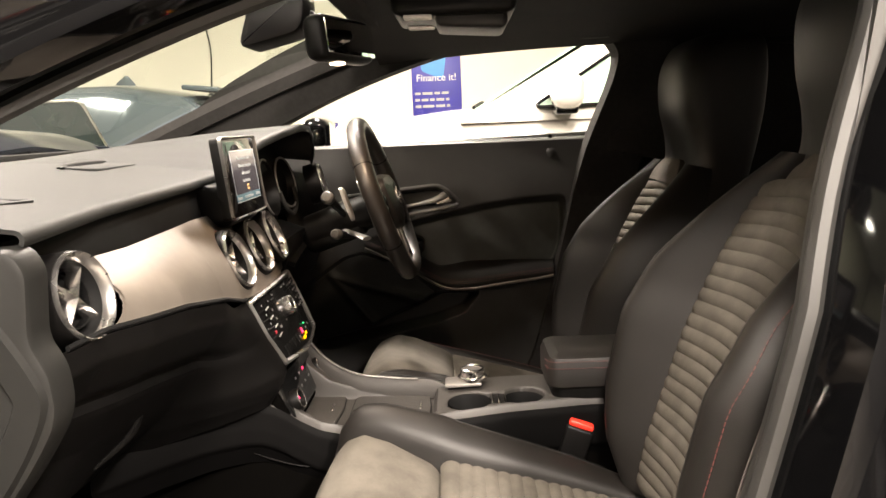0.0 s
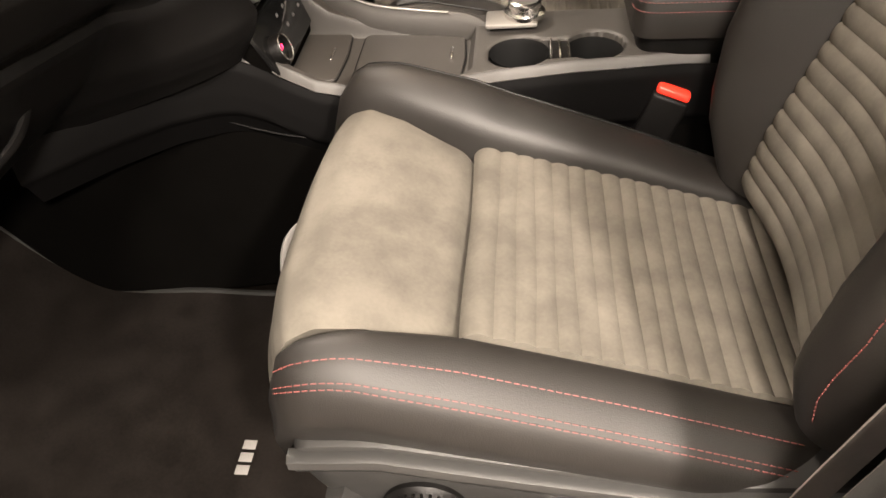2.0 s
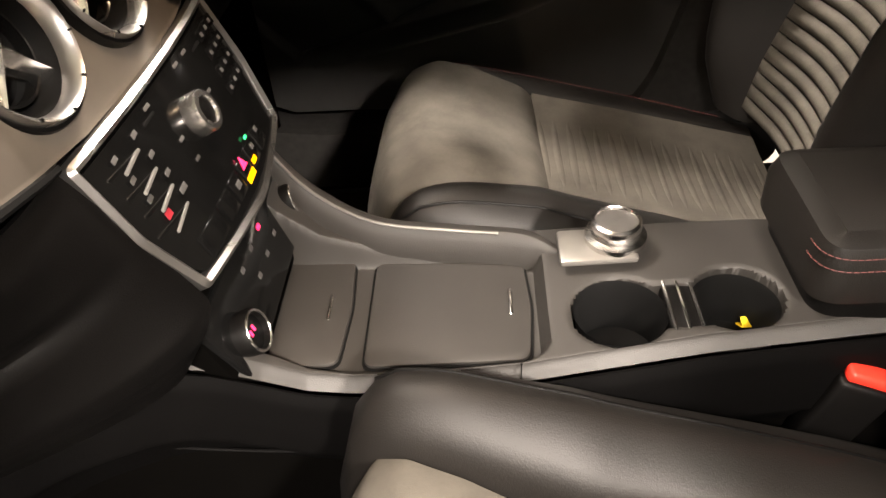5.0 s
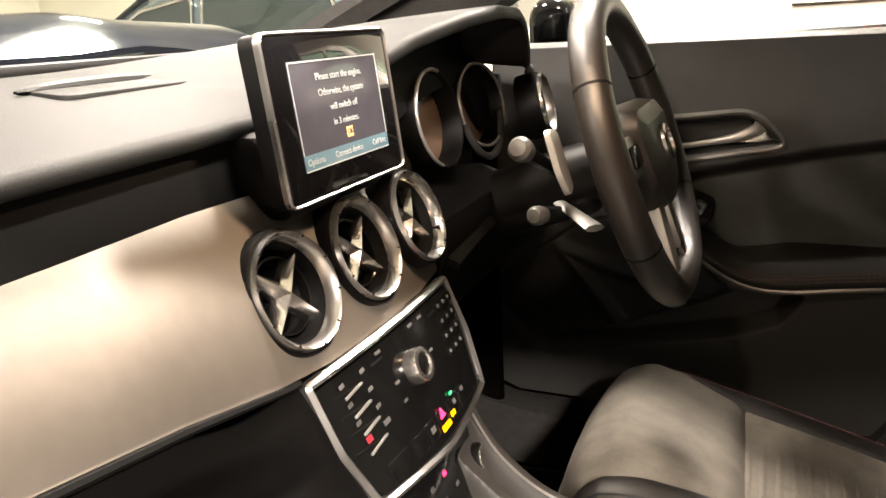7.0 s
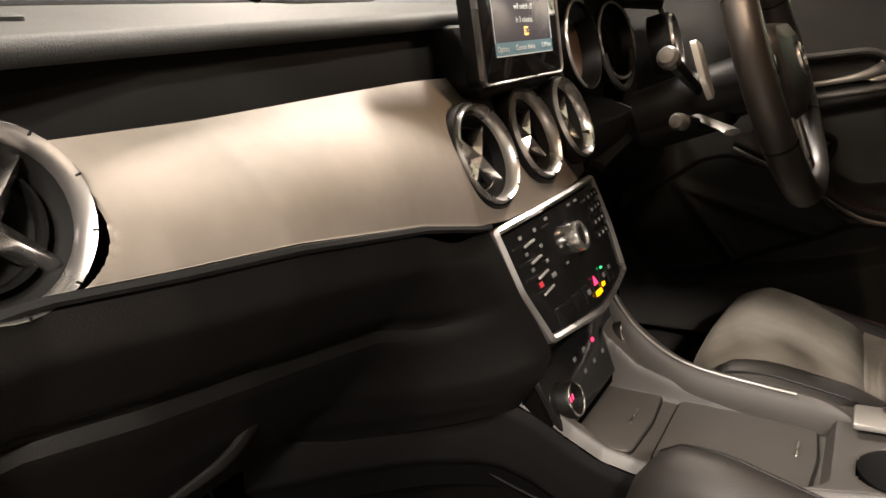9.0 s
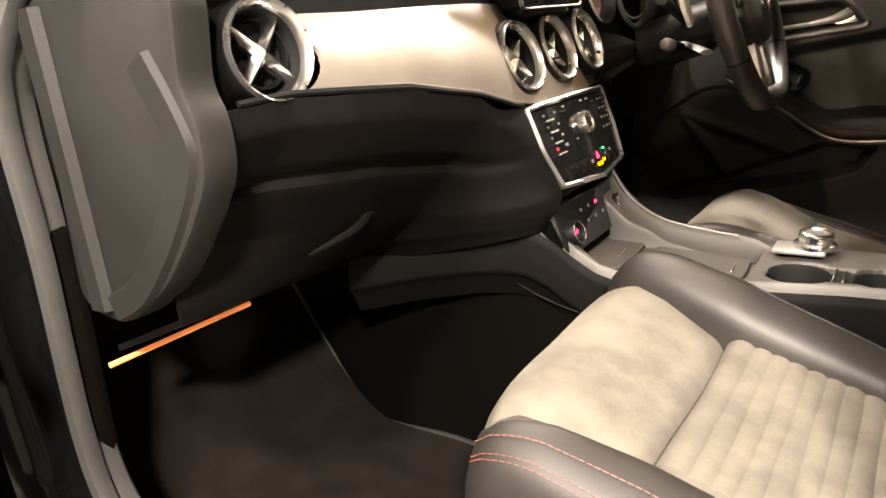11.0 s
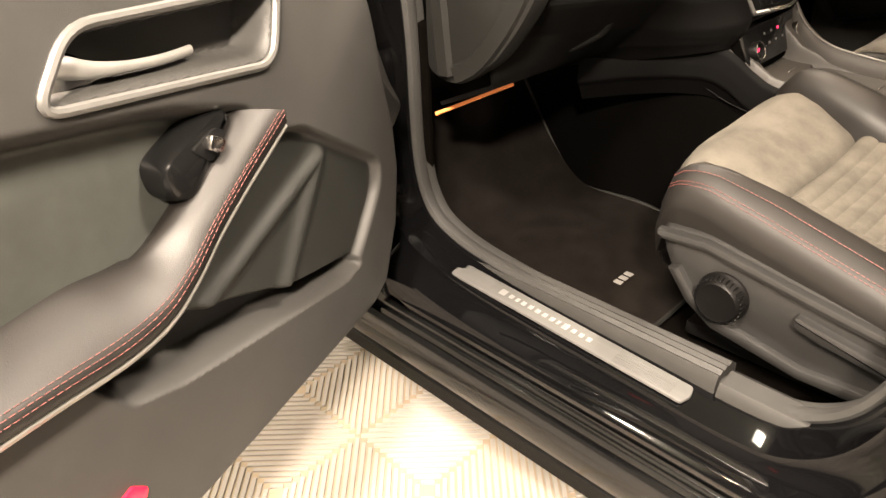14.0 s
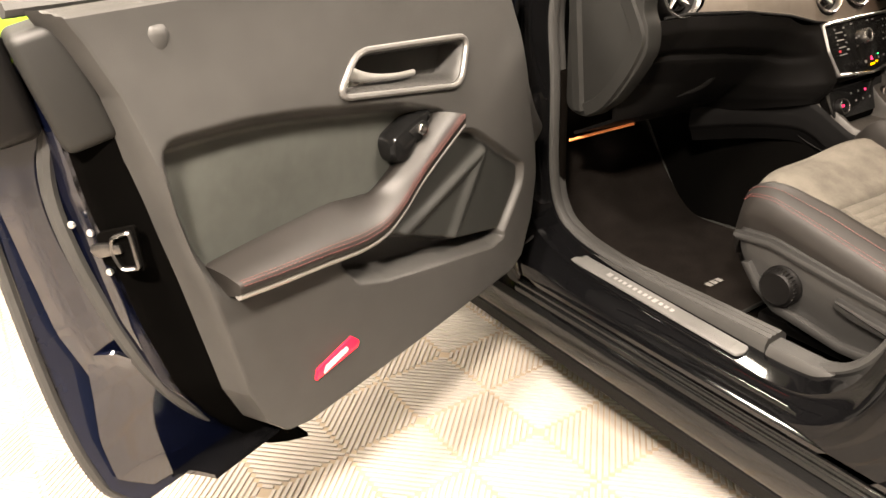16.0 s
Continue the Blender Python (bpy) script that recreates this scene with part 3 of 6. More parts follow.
part("nose", loft([[Vector((x, CEN + w * a, 0.28 + (h - 0.28) * b)) for a, b in ((-1, 0), (-1, 0.55), (-0.9, 0.85), (-0.6, 1), (0.6, 1), (0.9, 0.85), (1, 0.55), (1, 0))] for x, w, h in ((-1.95, 0.80, 0.99), (-2.08, 0.76, 0.93), (-2.17, 0.68, 0.82), (-2.20, 0.60, 0.70))]), NAVY, car, "dark navy front bumper")
for s in (-1, 1):
    part("front_wing", flank(s, -0.72 if s > 0 else -0.98, -2.10, [(-2.10, 0.88), (-1.6, 1.10), (-1.3, 1.19), (-1.0, 1.16), (-0.7, 1.13)], 0.885), NAVY, car, "dark navy front wing")
    part("rear_quarter", flank(s, 0.56 if s < 0 else 0.52, 2.42, [(0.5, 1.06), (1.4, 1.08), (2.0, 1.09), (2.42, 0.98)], 0.90), GLOSS, car, "gloss black rear flank")
    part("rear_pillar", sweep([Vector((1.42, CEN + s * 0.585, 1.375)).lerp(Vector((2.02, CEN + s * 0.72, 1.09)), f) for f in np.linspace(0, 1, 8)], [(-0.07, -0.02), (0.07, -0.02), (0.05, 0.025), (-0.05, 0.025)]), GLOSS, car, "gloss black rear pillar")
    for wx in (-1.45, 1.27):
        wheel = part("wheel", lathe([(0.05, -0.09), (0.21, -0.09), (0.24, -0.1), (0.31, -0.10), (0.325, -0.07), (0.325, 0.07), (0.31, 0.10), (0.05, 0.10)], pose(wx, CEN + s * 0.78, 0.325, 90), 32), TYRE, car, "black tyre")
        part("rim", lathe([(0.225, 0.095), (0.205, 0.075), (0.06, 0.085), (0.0005, 0.09)], pose(wx, CEN + s * 0.78, 0.325, -90 * s), 24), ALU, wheel, "silver alloy rim")
part("driver_flank", flank(1, -0.66, 0.53, [(-0.7, 1.08), (0.6, 1.06)], 0.90), GLOSS, car, "gloss black outside of the driver's side")
rear_glass = part("rear_screen", sheet(lambda u, v: (1.60 + 0.42 * u, CEN + (0.54 + 0.10 * u) * (2 * v - 1), 1.372 - 0.275 * u + 0.02 * math.sin(math.pi * v)), 8, 10), SIDE_TINT, car, "clear rear window")
rear_glass.visible_shadow = False
part("boot_lid", sheet(lambda u, v: (float(ev([(0, 1.98), (0.5, 2.38), (0.56, 2.42), (1, 2.46)], u)[0]) - 0.10 * (2 * v - 1) ** 2 * u, CEN + (0.70 + 0.03 * u) * (2 * v - 1), float(ev([(0, 1.095), (0.5, 1.06), (0.56, 1.03), (1, 0.72)], u)[0])), 24, 16, 0.012), GLOSS, car, "gloss black boot lid")
part("rear_bumper", loft([[Vector((x, CEN + w * a, 0.28 + (h - 0.28) * b)) for a, b in ((-1, 0), (-1, 0.8), (-0.9, 1), (0.9, 1), (1, 0.8), (1, 0))] for x, w, h in ((2.25, 0.80, 0.74), (2.42, 0.76, 0.73), (2.50, 0.66, 0.68), (2.52, 0.6, 0.6))]), GLOSS, car, "gloss black rear bumper")

# ---- dashboard ----
dash = thing("dashboard", "dark car dashboard with a silver trim band and round chrome vents", "dashboard")
Y0, Y1 = -0.675, 0.70


def lip(y):
    """Front lip of the upper pad: x, z."""
    return ev([(-0.70, -0.40, 1.085), (-0.45, -0.428, 1.089), (-0.1, -0.43, 1.095), (0.08, -0.43, 1.10), (0.15, -0.425, 1.122), (0.25, -0.395, 1.158), (0.34, -0.358, 1.180), (0.42, -0.340, 1.190), (0.49, -0.336, 1.186), (0.515, -0.335, 1.170), (0.535, -0.337, 1.125), (0.56, -0.35, 1.103), (0.70, -0.38, 1.095)], y)


def pad(u, v):
    y = Y0 + (Y1 - Y0) * u
    x1, z1 = lip(y)
    far = (-0.98 + 0.10 * ((y - CEN) / 0.68) ** 2, 1.140 - 0.012 * ((y - CEN) / 0.68) ** 2)
    if v < 0.82:
        f = v / 0.82
        x, z = far[0] + (x1 - 0.006 - far[0]) * f, far[1] + (z1 + 0.009 - far[1]) * f + 0.010 * math.sin(math.pi * f)
    else:
        a = (v - 0.82) / 0.18 * math.pi * 0.75
        x, z = x1 - 0.006 + 0.006 * math.sin(a), z1 + 0.003 + 0.006 * math.cos(a)
    return (x, y, z)


part("top_pad", sheet(pad, 130, 40, 0.005), PAD, dash, "grained dark vinyl upper dashboard pad", flip=True)
# dark sheet that paints the shade below the pad's lip
part("recess", sheet(lambda u, v: (-0.452 + 0.012 * v, Y0 + (Y1 - Y0) * u, float(lip(Y0 + (Y1 - Y0) * u)[1]) - 0.004 - 0.09 * v), 20, 4, 0.012), DARK, dash, "dark sheet painted as the shade under the pad", flip=True)


def band_edges(y):
    """Trim band: top x, z and bottom x, z."""
    return ev([(-0.68, -0.440, 1.050, -0.400, 0.962), (-0.58, -0.432, 1.040, -0.380, 0.968), (-0.51, -0.421, 1.039, -0.354, 0.964), (-0.43, -0.412, 1.038, -0.338, 0.958), (-0.27, -0.414, 1.040, -0.338, 0.930),
               (-0.15, -0.424, 1.040, -0.347, 0.899), (-0.08, -0.426, 1.038, -0.347, 0.889), (0.02, -0.428, 1.035, -0.342, 0.888), (0.12, -0.428, 1.032, -0.347, 0.889), (0.19, -0.428, 1.03, -0.356, 0.892), (0.23, -0.43, 1.0, -0.38, 0.89), (0.70, -0.43, 1.0, -0.38, 0.93)], y)


def band(u, v):
    y = -0.638 + (0.243 + 0.638) * u
    xt, zt, xb, zb = band_edges(y)
    x, z = xt + (xb - xt) * v, zt + (zb - zt) * v
    bulge = 0.020 * math.sin(math.pi * min(1, v * 1.02))
    wrap = 0.05 * ease(np.array((y - 0.185) / 0.05)) + 0.06 * ease(np.array((-0.588 - y) / 0.05))
    return (x + bulge * 0.8 - wrap, y, z)


def holed(bm, holes):
    """Takes the faces out that lie within a vent's opening."""
    gone = [f for f in bm.faces if any(math.hypot(f.calc_center_median().y - c[1], (f.calc_center_median().z - c[2]) * 1.07) < r for c, r in holes)]
    bmesh.ops.delete(bm, geom=gone, context="FACES")
    for v in bm.verts:
        if any(len(e.link_faces) < 2 for e in v.link_edges):
            for c, r in holes:
                dy, dz = v.co.y - c[1], (v.co.z - c[2]) * 1.07
                d = math.hypot(dy, dz)
                if 0 < d < r * 1.15:
                    v.co.y, v.co.z = c[1] + dy * r / d, c[2] + dz * r / d / 1.07
    return bm


VENTS = [((-0.399, -0.586, 1.008), 0.0525), ((-0.370, -0.090, 0.960), 0.054), ((-0.366, 0.031, 0.964), 0.054), ((-0.364, 0.150, 0.968), 0.054)]
part("trim_band", holed(sheet(band, 260, 60, 0.004), [(c, r * (1.06 if c[1] > -0.5 else 1.0)) for c, r in VENTS]), TRIM, dash, "satin silver grey trim band across the dashboard", flip=True)


def lower(u, v):
    """Lower dashboard: rolled edge, glovebox lid, and at its end the curve out to the centre stack."""
    y1 = float(ev([(0, -0.129), (0.6, -0.110), (0.75, -0.114), (1, -0.126)], v)[0])
    y = Y0 + 0.01 + (y1 - Y0 - 0.01) * u
    _, _, xb, zb = band_edges(min(y, -0.15))
    x, z = ev([(0, xb - 0.002, zb - 0.006), (0.12, xb - 0.002, zb - 0.03), (0.30, xb - 0.035, zb - 0.075), (0.34, xb - 0.055, zb - 0.085), (0.36, xb - 0.062, zb - 0.098), (0.42, xb - 0.055, zb - 0.107), (0.65, xb - 0.105, zb - 0.165), (0.85, -0.50, 0.725), (1, -0.63, 0.665)], v)
    ex, ez = ev([(0, -0.353, 0.889), (0.3, -0.328, 0.835), (0.62, -0.293, 0.757), (0.72, -0.300, 0.735), (1, -0.322, 0.702)], v)
    w = float(ease(np.array((y + 0.285) / (0.285 + y1)))) ** 0.85
    return (float(x + (ex - x) * w), y, float(z + (ez - z) * w) - 0.03 * u * v * v * (1 - w))


low = part("glovebox", sheet(lower, 90, 60, 0.008), PLASTIC, dash, "black plastic glovebox lid under the trim band", flip=True)
pull = [Vector((-0.452, -0.50, 0.757)), Vector((-0.430, -0.435, 0.776)), Vector((-0.430, -0.39, 0.798)), Vector((-0.428, -0.37, 0.815))]
part("handle", sweep(spline(pull, 14), circle(0.004, 8, 0.005), taper=lambda f: 0.35 + 0.9 * math.sin(math.pi * f)), PLASTIC, low, "glovebox release handle")
part("seam", tube([(x + 0.001, y, z + 0.002) for x, y, z in [(band_edges(y)[2] + 0.004, y, band_edges(y)[3] - 0.003) for y in np.linspace(-0.64, -0.13, 40)]], 0.0035, 6), DARK, dash)
part("seam", tube([Vector(lower(a, b)) + Vector((0.0008, -0.0008, 0)) for a, b in zip(np.linspace(0.72, 0.985, 24), [float(q) for q in 0.20 + 0.52 * np.linspace(0, 1, 24) ** 1.6])], 0.0022, 6), DARK, low, "seam of the centre stack cover")

# end of the dashboard, towards the door
cap_pts = [(-0.62, 1.07), (-0.40, 1.083), (-0.385, 1.06), (-0.392, 0.985), (-0.375, 0.955), (-0.372, 0.905), (-0.405, 0.85), (-0.46, 0.78), (-0.535, 0.728), (-0.58, 0.722), (-0.625, 0.74)]
cap_m = axes((0, -0.672, 0), (1, 0, 0), (0, 0, 1))
cap = part("end_panel", plate(rounded(cap_pts, 0.03), -0.01, 0.030, cap_m, 0.008), END_GREY, dash, "dark grey plastic end panel")
ridge = spline([(-0.44, -0.705, 1.01), (-0.405, -0.705, 0.95), (-0.40, -0.705, 0.915), (-0.44, -0.705, 0.845), (-0.50, -0.705, 0.775), (-0.55, -0.705, 0.745)], 30)
part("end_ridge", sweep(ridge, [(-0.018, -0.004), (0.018, -0.004), (0.014, 0.004), (-0.014, 0.004)], up=Vector((0, -1, 0))), END_GREY, cap)
part("end_strip", sweep(spline([(-0.600, -0.705, 1.06), (-0.588, -0.705, 0.92), (-0.572, -0.705, 0.74)], 16), [(-0.018, -0.002), (0.018, -0.002), (0.012, 0.008), (-0.012, 0.008)], up=Vector((0, -1, 0))), END_GREY, cap)


def air_vent(c, r, normal, parent, turn=45, collar=1.105):
    """Round vent: ring, cup and a cross of four blades."""
    up = Vector((0, 0, 1))
    nrm = Vector(normal).normalized()
    m = axes(c, up.cross(nrm), nrm.cross(up.cross(nrm)))
    v = part("air_vent", lathe([(r * 1.10, -0.03), (r * collar, -0.006), (r * (collar - 0.01), 0.003), (r * (collar - 0.035), 0.0085), (r * 1.02, 0.009), (r * 0.98, 0.004)], m, 48), PLASTIC, parent, "round dash vent with a chrome ring and cross blades")
    part("ring", lathe([(r * 1.02, 0.002), (r * 1.02, 0.009), (r * 0.985, 0.0145), (r * 0.93, 0.0125), (r * 0.875, 0.004), (r * 0.855, -0.012)], m, 40), RING, v, "chrome ring")
    part("cup", lathe([(r * 0.865, 0.0), (r * 0.82, -0.012), (r * 0.62, -0.026), (r * 0.01, -0.03)], m, 32), DARK, v)
    part("grip", lathe([(r * 0.66, -0.014), (r * 0.68, -0.008), (r * 0.64, -0.008), (r * 0.62, -0.018)], m, 32), PIANO, v)
    for i in range(4):
        a = m @ pose(0, 0, 0, 0, 0, turn + 90 * i)
        w0, w1 = r * 0.17, r * 0.10
        rings = []
        for f in np.linspace(0, 1, 6):
            d, w = r * (0.02 + 0.81 * f), w0 + (w1 - w0) * f
            h = -0.001 - 0.004 * f
            rings.append([a @ Vector((d, -w, h - 0.012)), a @ Vector((d, -w * 0.9, h - 0.004)), a @ Vector((d, 0, h + 0.003)), a @ Vector((d, w * 0.9, h - 0.004)), a @ Vector((d, w, h - 0.012))])
        part("blade", loft(rings), CHROME, v, "chrome blade")
    for i in range(10):
        a = m @ pose(0, 0, 0, 0, 0, 36 * i)
        part("notch", rbox(0.0014, r * 0.05, 0.003, 0.0004, a @ pose(0, r * 0.965, 0.0140)), PLASTIC, v)
    return v


air_vent(*VENTS[0], (0.96, -0.08, 0.22), dash, 48, 1.07)
air_vent(*VENTS[1], (0.93, -0.03, 0.36), dash)
air_vent(*VENTS[2], (0.93, 0.0, 0.36), dash)
air_vent(*VENTS[3], (0.93, 0.04, 0.36), dash)
air_vent((-0.345, 0.628, 1.045), 0.050, (0.95, 0.1, 0.22), dash)

# speaker grille and defroster on the pad
part("pad_vent", plate(rounded([(-0.10, -0.02), (0.10, -0.02), (0.085, 0.02), (-0.085, 0.02)], 0.01), 0, 0.003, axes((-0.55, -0.57, 1.1130), (0.35, 1, -0.015), (-1, 0.35, 0.05)), 0.001), DARK, dash, "dark slotted vent in the pad")
part("pad_vent", ring_plate(rounded([(-0.105, -0.025), (0.105, -0.025), (0.09, 0.025), (-0.09, 0.025)], 0.012), 0.007, 0, 0.005, axes((-0.55, -0.57, 1.1130), (0.35, 1, -0.015), (-1, 0.35, 0.05))), PAD, dash)
gm = axes((-0.655, 0.035, 1.1335), (0, 1, 0), (-1, 0, 0.058))
part("pad_grille", plate(rounded([(-0.115, -0.045), (0.125, -0.045), (0.095, 0.045), (-0.095, 0.045)], 0.02), -0.002, 0.004, gm, 0.002), PAD, dash, "fine perforated speaker grille on the pad")
part("pad_slot", sweep([gm @ Vector((y, 0.034 - 0.9 * y * y, 0.004)) for y in np.linspace(-0.115, 0.105, 24)], circle(0.010, 10, 0.007), taper=lambda f: 0.25 + 0.85 * math.sin(math.pi * f) ** 0.6), PLASTIC, dash, "raised black air slot behind the grille")

# middle: housing below the vents, radio and climate panels
R_U, R_V = (0, 1, 0), (-0.40, 0, 0.916)
R_O = Vector((-0.318, 0.028, 0.822))
rm = axes(R_O, R_U, R_V)
housing = [(-0.150, 0.076), (0.158, 0.078), (0.160, 0.03), (0.134, -0.080), (-0.124, -0.080), (-0.146, 0.03)]
part("stack_housing", plate(rounded(housing, 0.03), -0.10, -0.004, rm, 0.015), PLASTIC, dash, "black centre stack housing")
RADIO_FRAME = [(-0.152, 0.072), (0.156, 0.072), (0.151, 0.0), (0.124, -0.066), (0.0, -0.079), (-0.134, -0.065), (-0.151, 0.0)]


def bow(x):
    return 0.013 * (1 - (x / 0.152) ** 2)


def on_radio(x, y, h):
    return rm @ pose(x, y, h + bow(x))


def bowed(bm):
    """Bends a flat face built in the radio's plane."""
    inv = rm.inverted()
    for w in bm.verts:
        q = inv @ w.co
        q.z += bow(q.x)
        w.co = rm @ q
    return bm


def radio_face(u, v):
    x = -0.142 + 0.287 * u
    lo = float(ev([(-0.142, -0.02), (-0.124, -0.056), (-0.06, -0.064), (0.0, -0.067), (0.06, -0.065), (0.118, -0.058), (0.145, -0.01)], x)[0])
    return rm @ Vector((x, lo + (0.061 - lo) * v, 0.003 + bow(x)))


radio = part("radio_panel", sheet(radio_face, 40, 12, 0.006), PIANO, dash, "gloss black radio panel with small buttons")
outline = []
for p, q in zip(RADIO_FRAME, RADIO_FRAME[1:] + RADIO_FRAME[:1]):
    outline += [p] + [tuple(Vector(p).lerp(Vector(q), f)) for f in (0.2, 0.4, 0.6, 0.8)]
part("frame", bowed(ring_plate(rounded(outline, 0.02, 3), 0.0080, -0.006, 0.008, rm)), RING, radio, "satin chrome frame round the panel")
rk = on_radio(-0.006, 0.018, 0.003)
part("knob", lathe([(0.0185, 0), (0.0185, 0.012), (0.017, 0.015), (0.0125, 0.0155), (0.011, 0.012)], rk, 28), RING, radio, "chrome volume knob ring")
part("knob", lathe([(0.0115, 0.0), (0.0115, 0.0125), (0.009, 0.014), (0.0005, 0.014)], rk, 24), PLASTIC, radio)
part("disc_slot", bowed(rbox(0.150, 0.0030, 0.002, 0.0006, rm @ pose(0.008, 0.048, 0.0035))), DARK, radio)
for i, yy in enumerate((0.041, 0.022, 0.004)):
    part("bar", rbox(0.060, 0.0030, 0.0024, 0.0008, on_radio(-0.094 + 0.001 * i, yy, 0.0038) @ pose(0, 0, 0, 0, 9, 0)), SATIN, radio, "thin silver bar")
    for dx in (-0.112, -0.080):
        part("button_print", rbox(0.013, 0.004, 0.0008, 0.0002, on_radio(dx, yy + 0.0095, 0.0035) @ pose(0, 0, 0, 0, 9, 0)), DIM_PRINT, radio)
part("button_print", rbox(0.009, 0.006, 0.0008, 0.0002, on_radio(-0.110, -0.005, 0.0038)), DIM_RED, radio, "small red phone mark")
part("button_print", rbox(0.012, 0.005, 0.0008, 0.0002, on_radio(-0.080, -0.004, 0.0038)), DIM_PRINT, radio)
part("bar", rbox(0.068, 0.0026, 0.0020, 0.0006, on_radio(-0.092, -0.014, 0.0038) @ pose(0, 0, 0, 0, 9, 0)), SATIN, radio)
for dx in (-0.05, 0.02, 0.045):
    part("button_print", rbox(0.010, 0.003, 0.0008, 0.0002, on_radio(dx, 0.055, 0.0038)), DIM_PRINT, radio)
for dx, yy in ((-0.042, 0.018), (-0.042, -0.002), (0.038, 0.018)):
    part("button_print", rbox(0.008, 0.003, 0.0008, 0.0002, on_radio(dx, yy, 0.0038)), DIM_PRINT, radio)
for i in range(3):
    for j in range(4):
        q = on_radio(0.096 + 0.019 * i - 0.006 * j, 0.049 - 0.0165 * j, 0.0035) @ pose(0, 0, 0, 0, -9, 0)
        part("key", rbox(0.015, 0.011, 0.003, 0.0012, q), PIANO, radio)
        part("button_print", rbox(0.004, 0.004, 0.0006, 0.0001, q @ pose(0, 0, 0.0016)), DIM_PRINT, radio)
for dx, w in ((-0.088, 0.040), (-0.052, 0.026), (-0.025, 0.024), (0.002, 0.024), (0.030, 0.026), (0.060, 0.028)):
    part("button", rbox(w * 0.92, 0.021, 0.004, 0.0015, on_radio(dx, -0.047, 0.003) @ pose(0, 0, 0, 0, dx * 80, 0)), PIANO, radio)
tri_pts = [(-0.006, -0.005), (0.006, -0.005), (0, 0.006)]
part("hazard_mark", plate(tri_pts, 0, 0.0008, on_radio(0.001, -0.040, 0.0055)), LED_RED, radio, "red triangle of the hazard button")
part("warning_lamp", rbox(0.020, 0.006, 0.001, 0.0003, on_radio(0.001, -0.055, 0.0055)), LED_AMBER, radio, "lit amber warning lamp")
part("warning_lamp", rbox(0.010, 0.005, 0.001, 0.0003, on_radio(0.022, -0.051, 0.0055)), LED_AMBER, radio)
part("status_lamp", rbox(0.006, 0.003, 0.001, 0.0003, on_radio(0.034, -0.033, 0.0055)), LED_GREEN, radio, "small green lamp")
part("button_print", rbox(0.006, 0.005, 0.001, 0.0003, on_radio(0.034, -0.043, 0.0055)), DIM_PRINT, radio)
part("button_print", rbox(0.006, 0.005, 0.001, 0.0003, on_radio(0.060, -0.040, 0.0058)), DIM_PRINT, radio)
part("button_print", rbox(0.009, 0.006, 0.001, 0.0003, on_radio(-0.025, -0.046, 0.0058)), DIM_PRINT, radio)

cm = axes((-0.287, 0.020, 0.692), (0, 1, 0), (-0.36, 0, 0.933))
part("stack_foot", plate(rounded([(-0.140, 0.060), (0.150, 0.060), (0.145, -0.055), (-0.136, -0.055)], 0.02), -0.14, -0.005, cm, 0.012), SHADED_BLACK, dash, "black surround below the radio")
climate = part("climate_panel", plate(rounded([(-0.135, 0.042), (0.135, 0.042), (0.125, -0.04), (-0.125, -0.04)], 0.01), -0.03, 0.0, cm, 0.003), PIANO, dash, "gloss black climate control panel")
for s in (-1, 1):
    k = cm @ pose(0.097 * s, -0.008, 0)
    part("dial", lathe([(0.0205, 0), (0.0205, 0.012), (0.0190, 0.015), (0.017, 0.015), (0.0165, 0.007)], k, 28), PLASTIC, climate, "black temperature dial with a chrome ring")
    part("dial_ring", tube([k @ Vector((0.0182 * math.cos(2 * math.pi * i / 28), 0.0182 * math.sin(2 * math.pi * i / 28), 0.0152)) for i in range(28)], 0.0013, 6, closed=True), CHROME, climate, "thin chrome ring")
    part("dial", lathe([(0.0165, 0.0), (0.0165, 0.009), (0.0005, 0.0095)], k, 24), PIANO, climate)
    for j in range(2):
        part("digit", rbox(0.003, 0.006, 0.0006, 0.0001, k @ pose(-0.004 + 0.007 * j, 0.002, 0.0100)), LED_RED, climate, "small lit red digit bar")
for i in range(6):
    part("button_print", rbox(0.007, 0.005, 0.001, 0.0003, cm @ pose(-0.04 + 0.016 * i, 0.018 - 0.022 * (i % 2), 0.0006)), DIM_PRINT if i != 4 else LED_RED, climate)

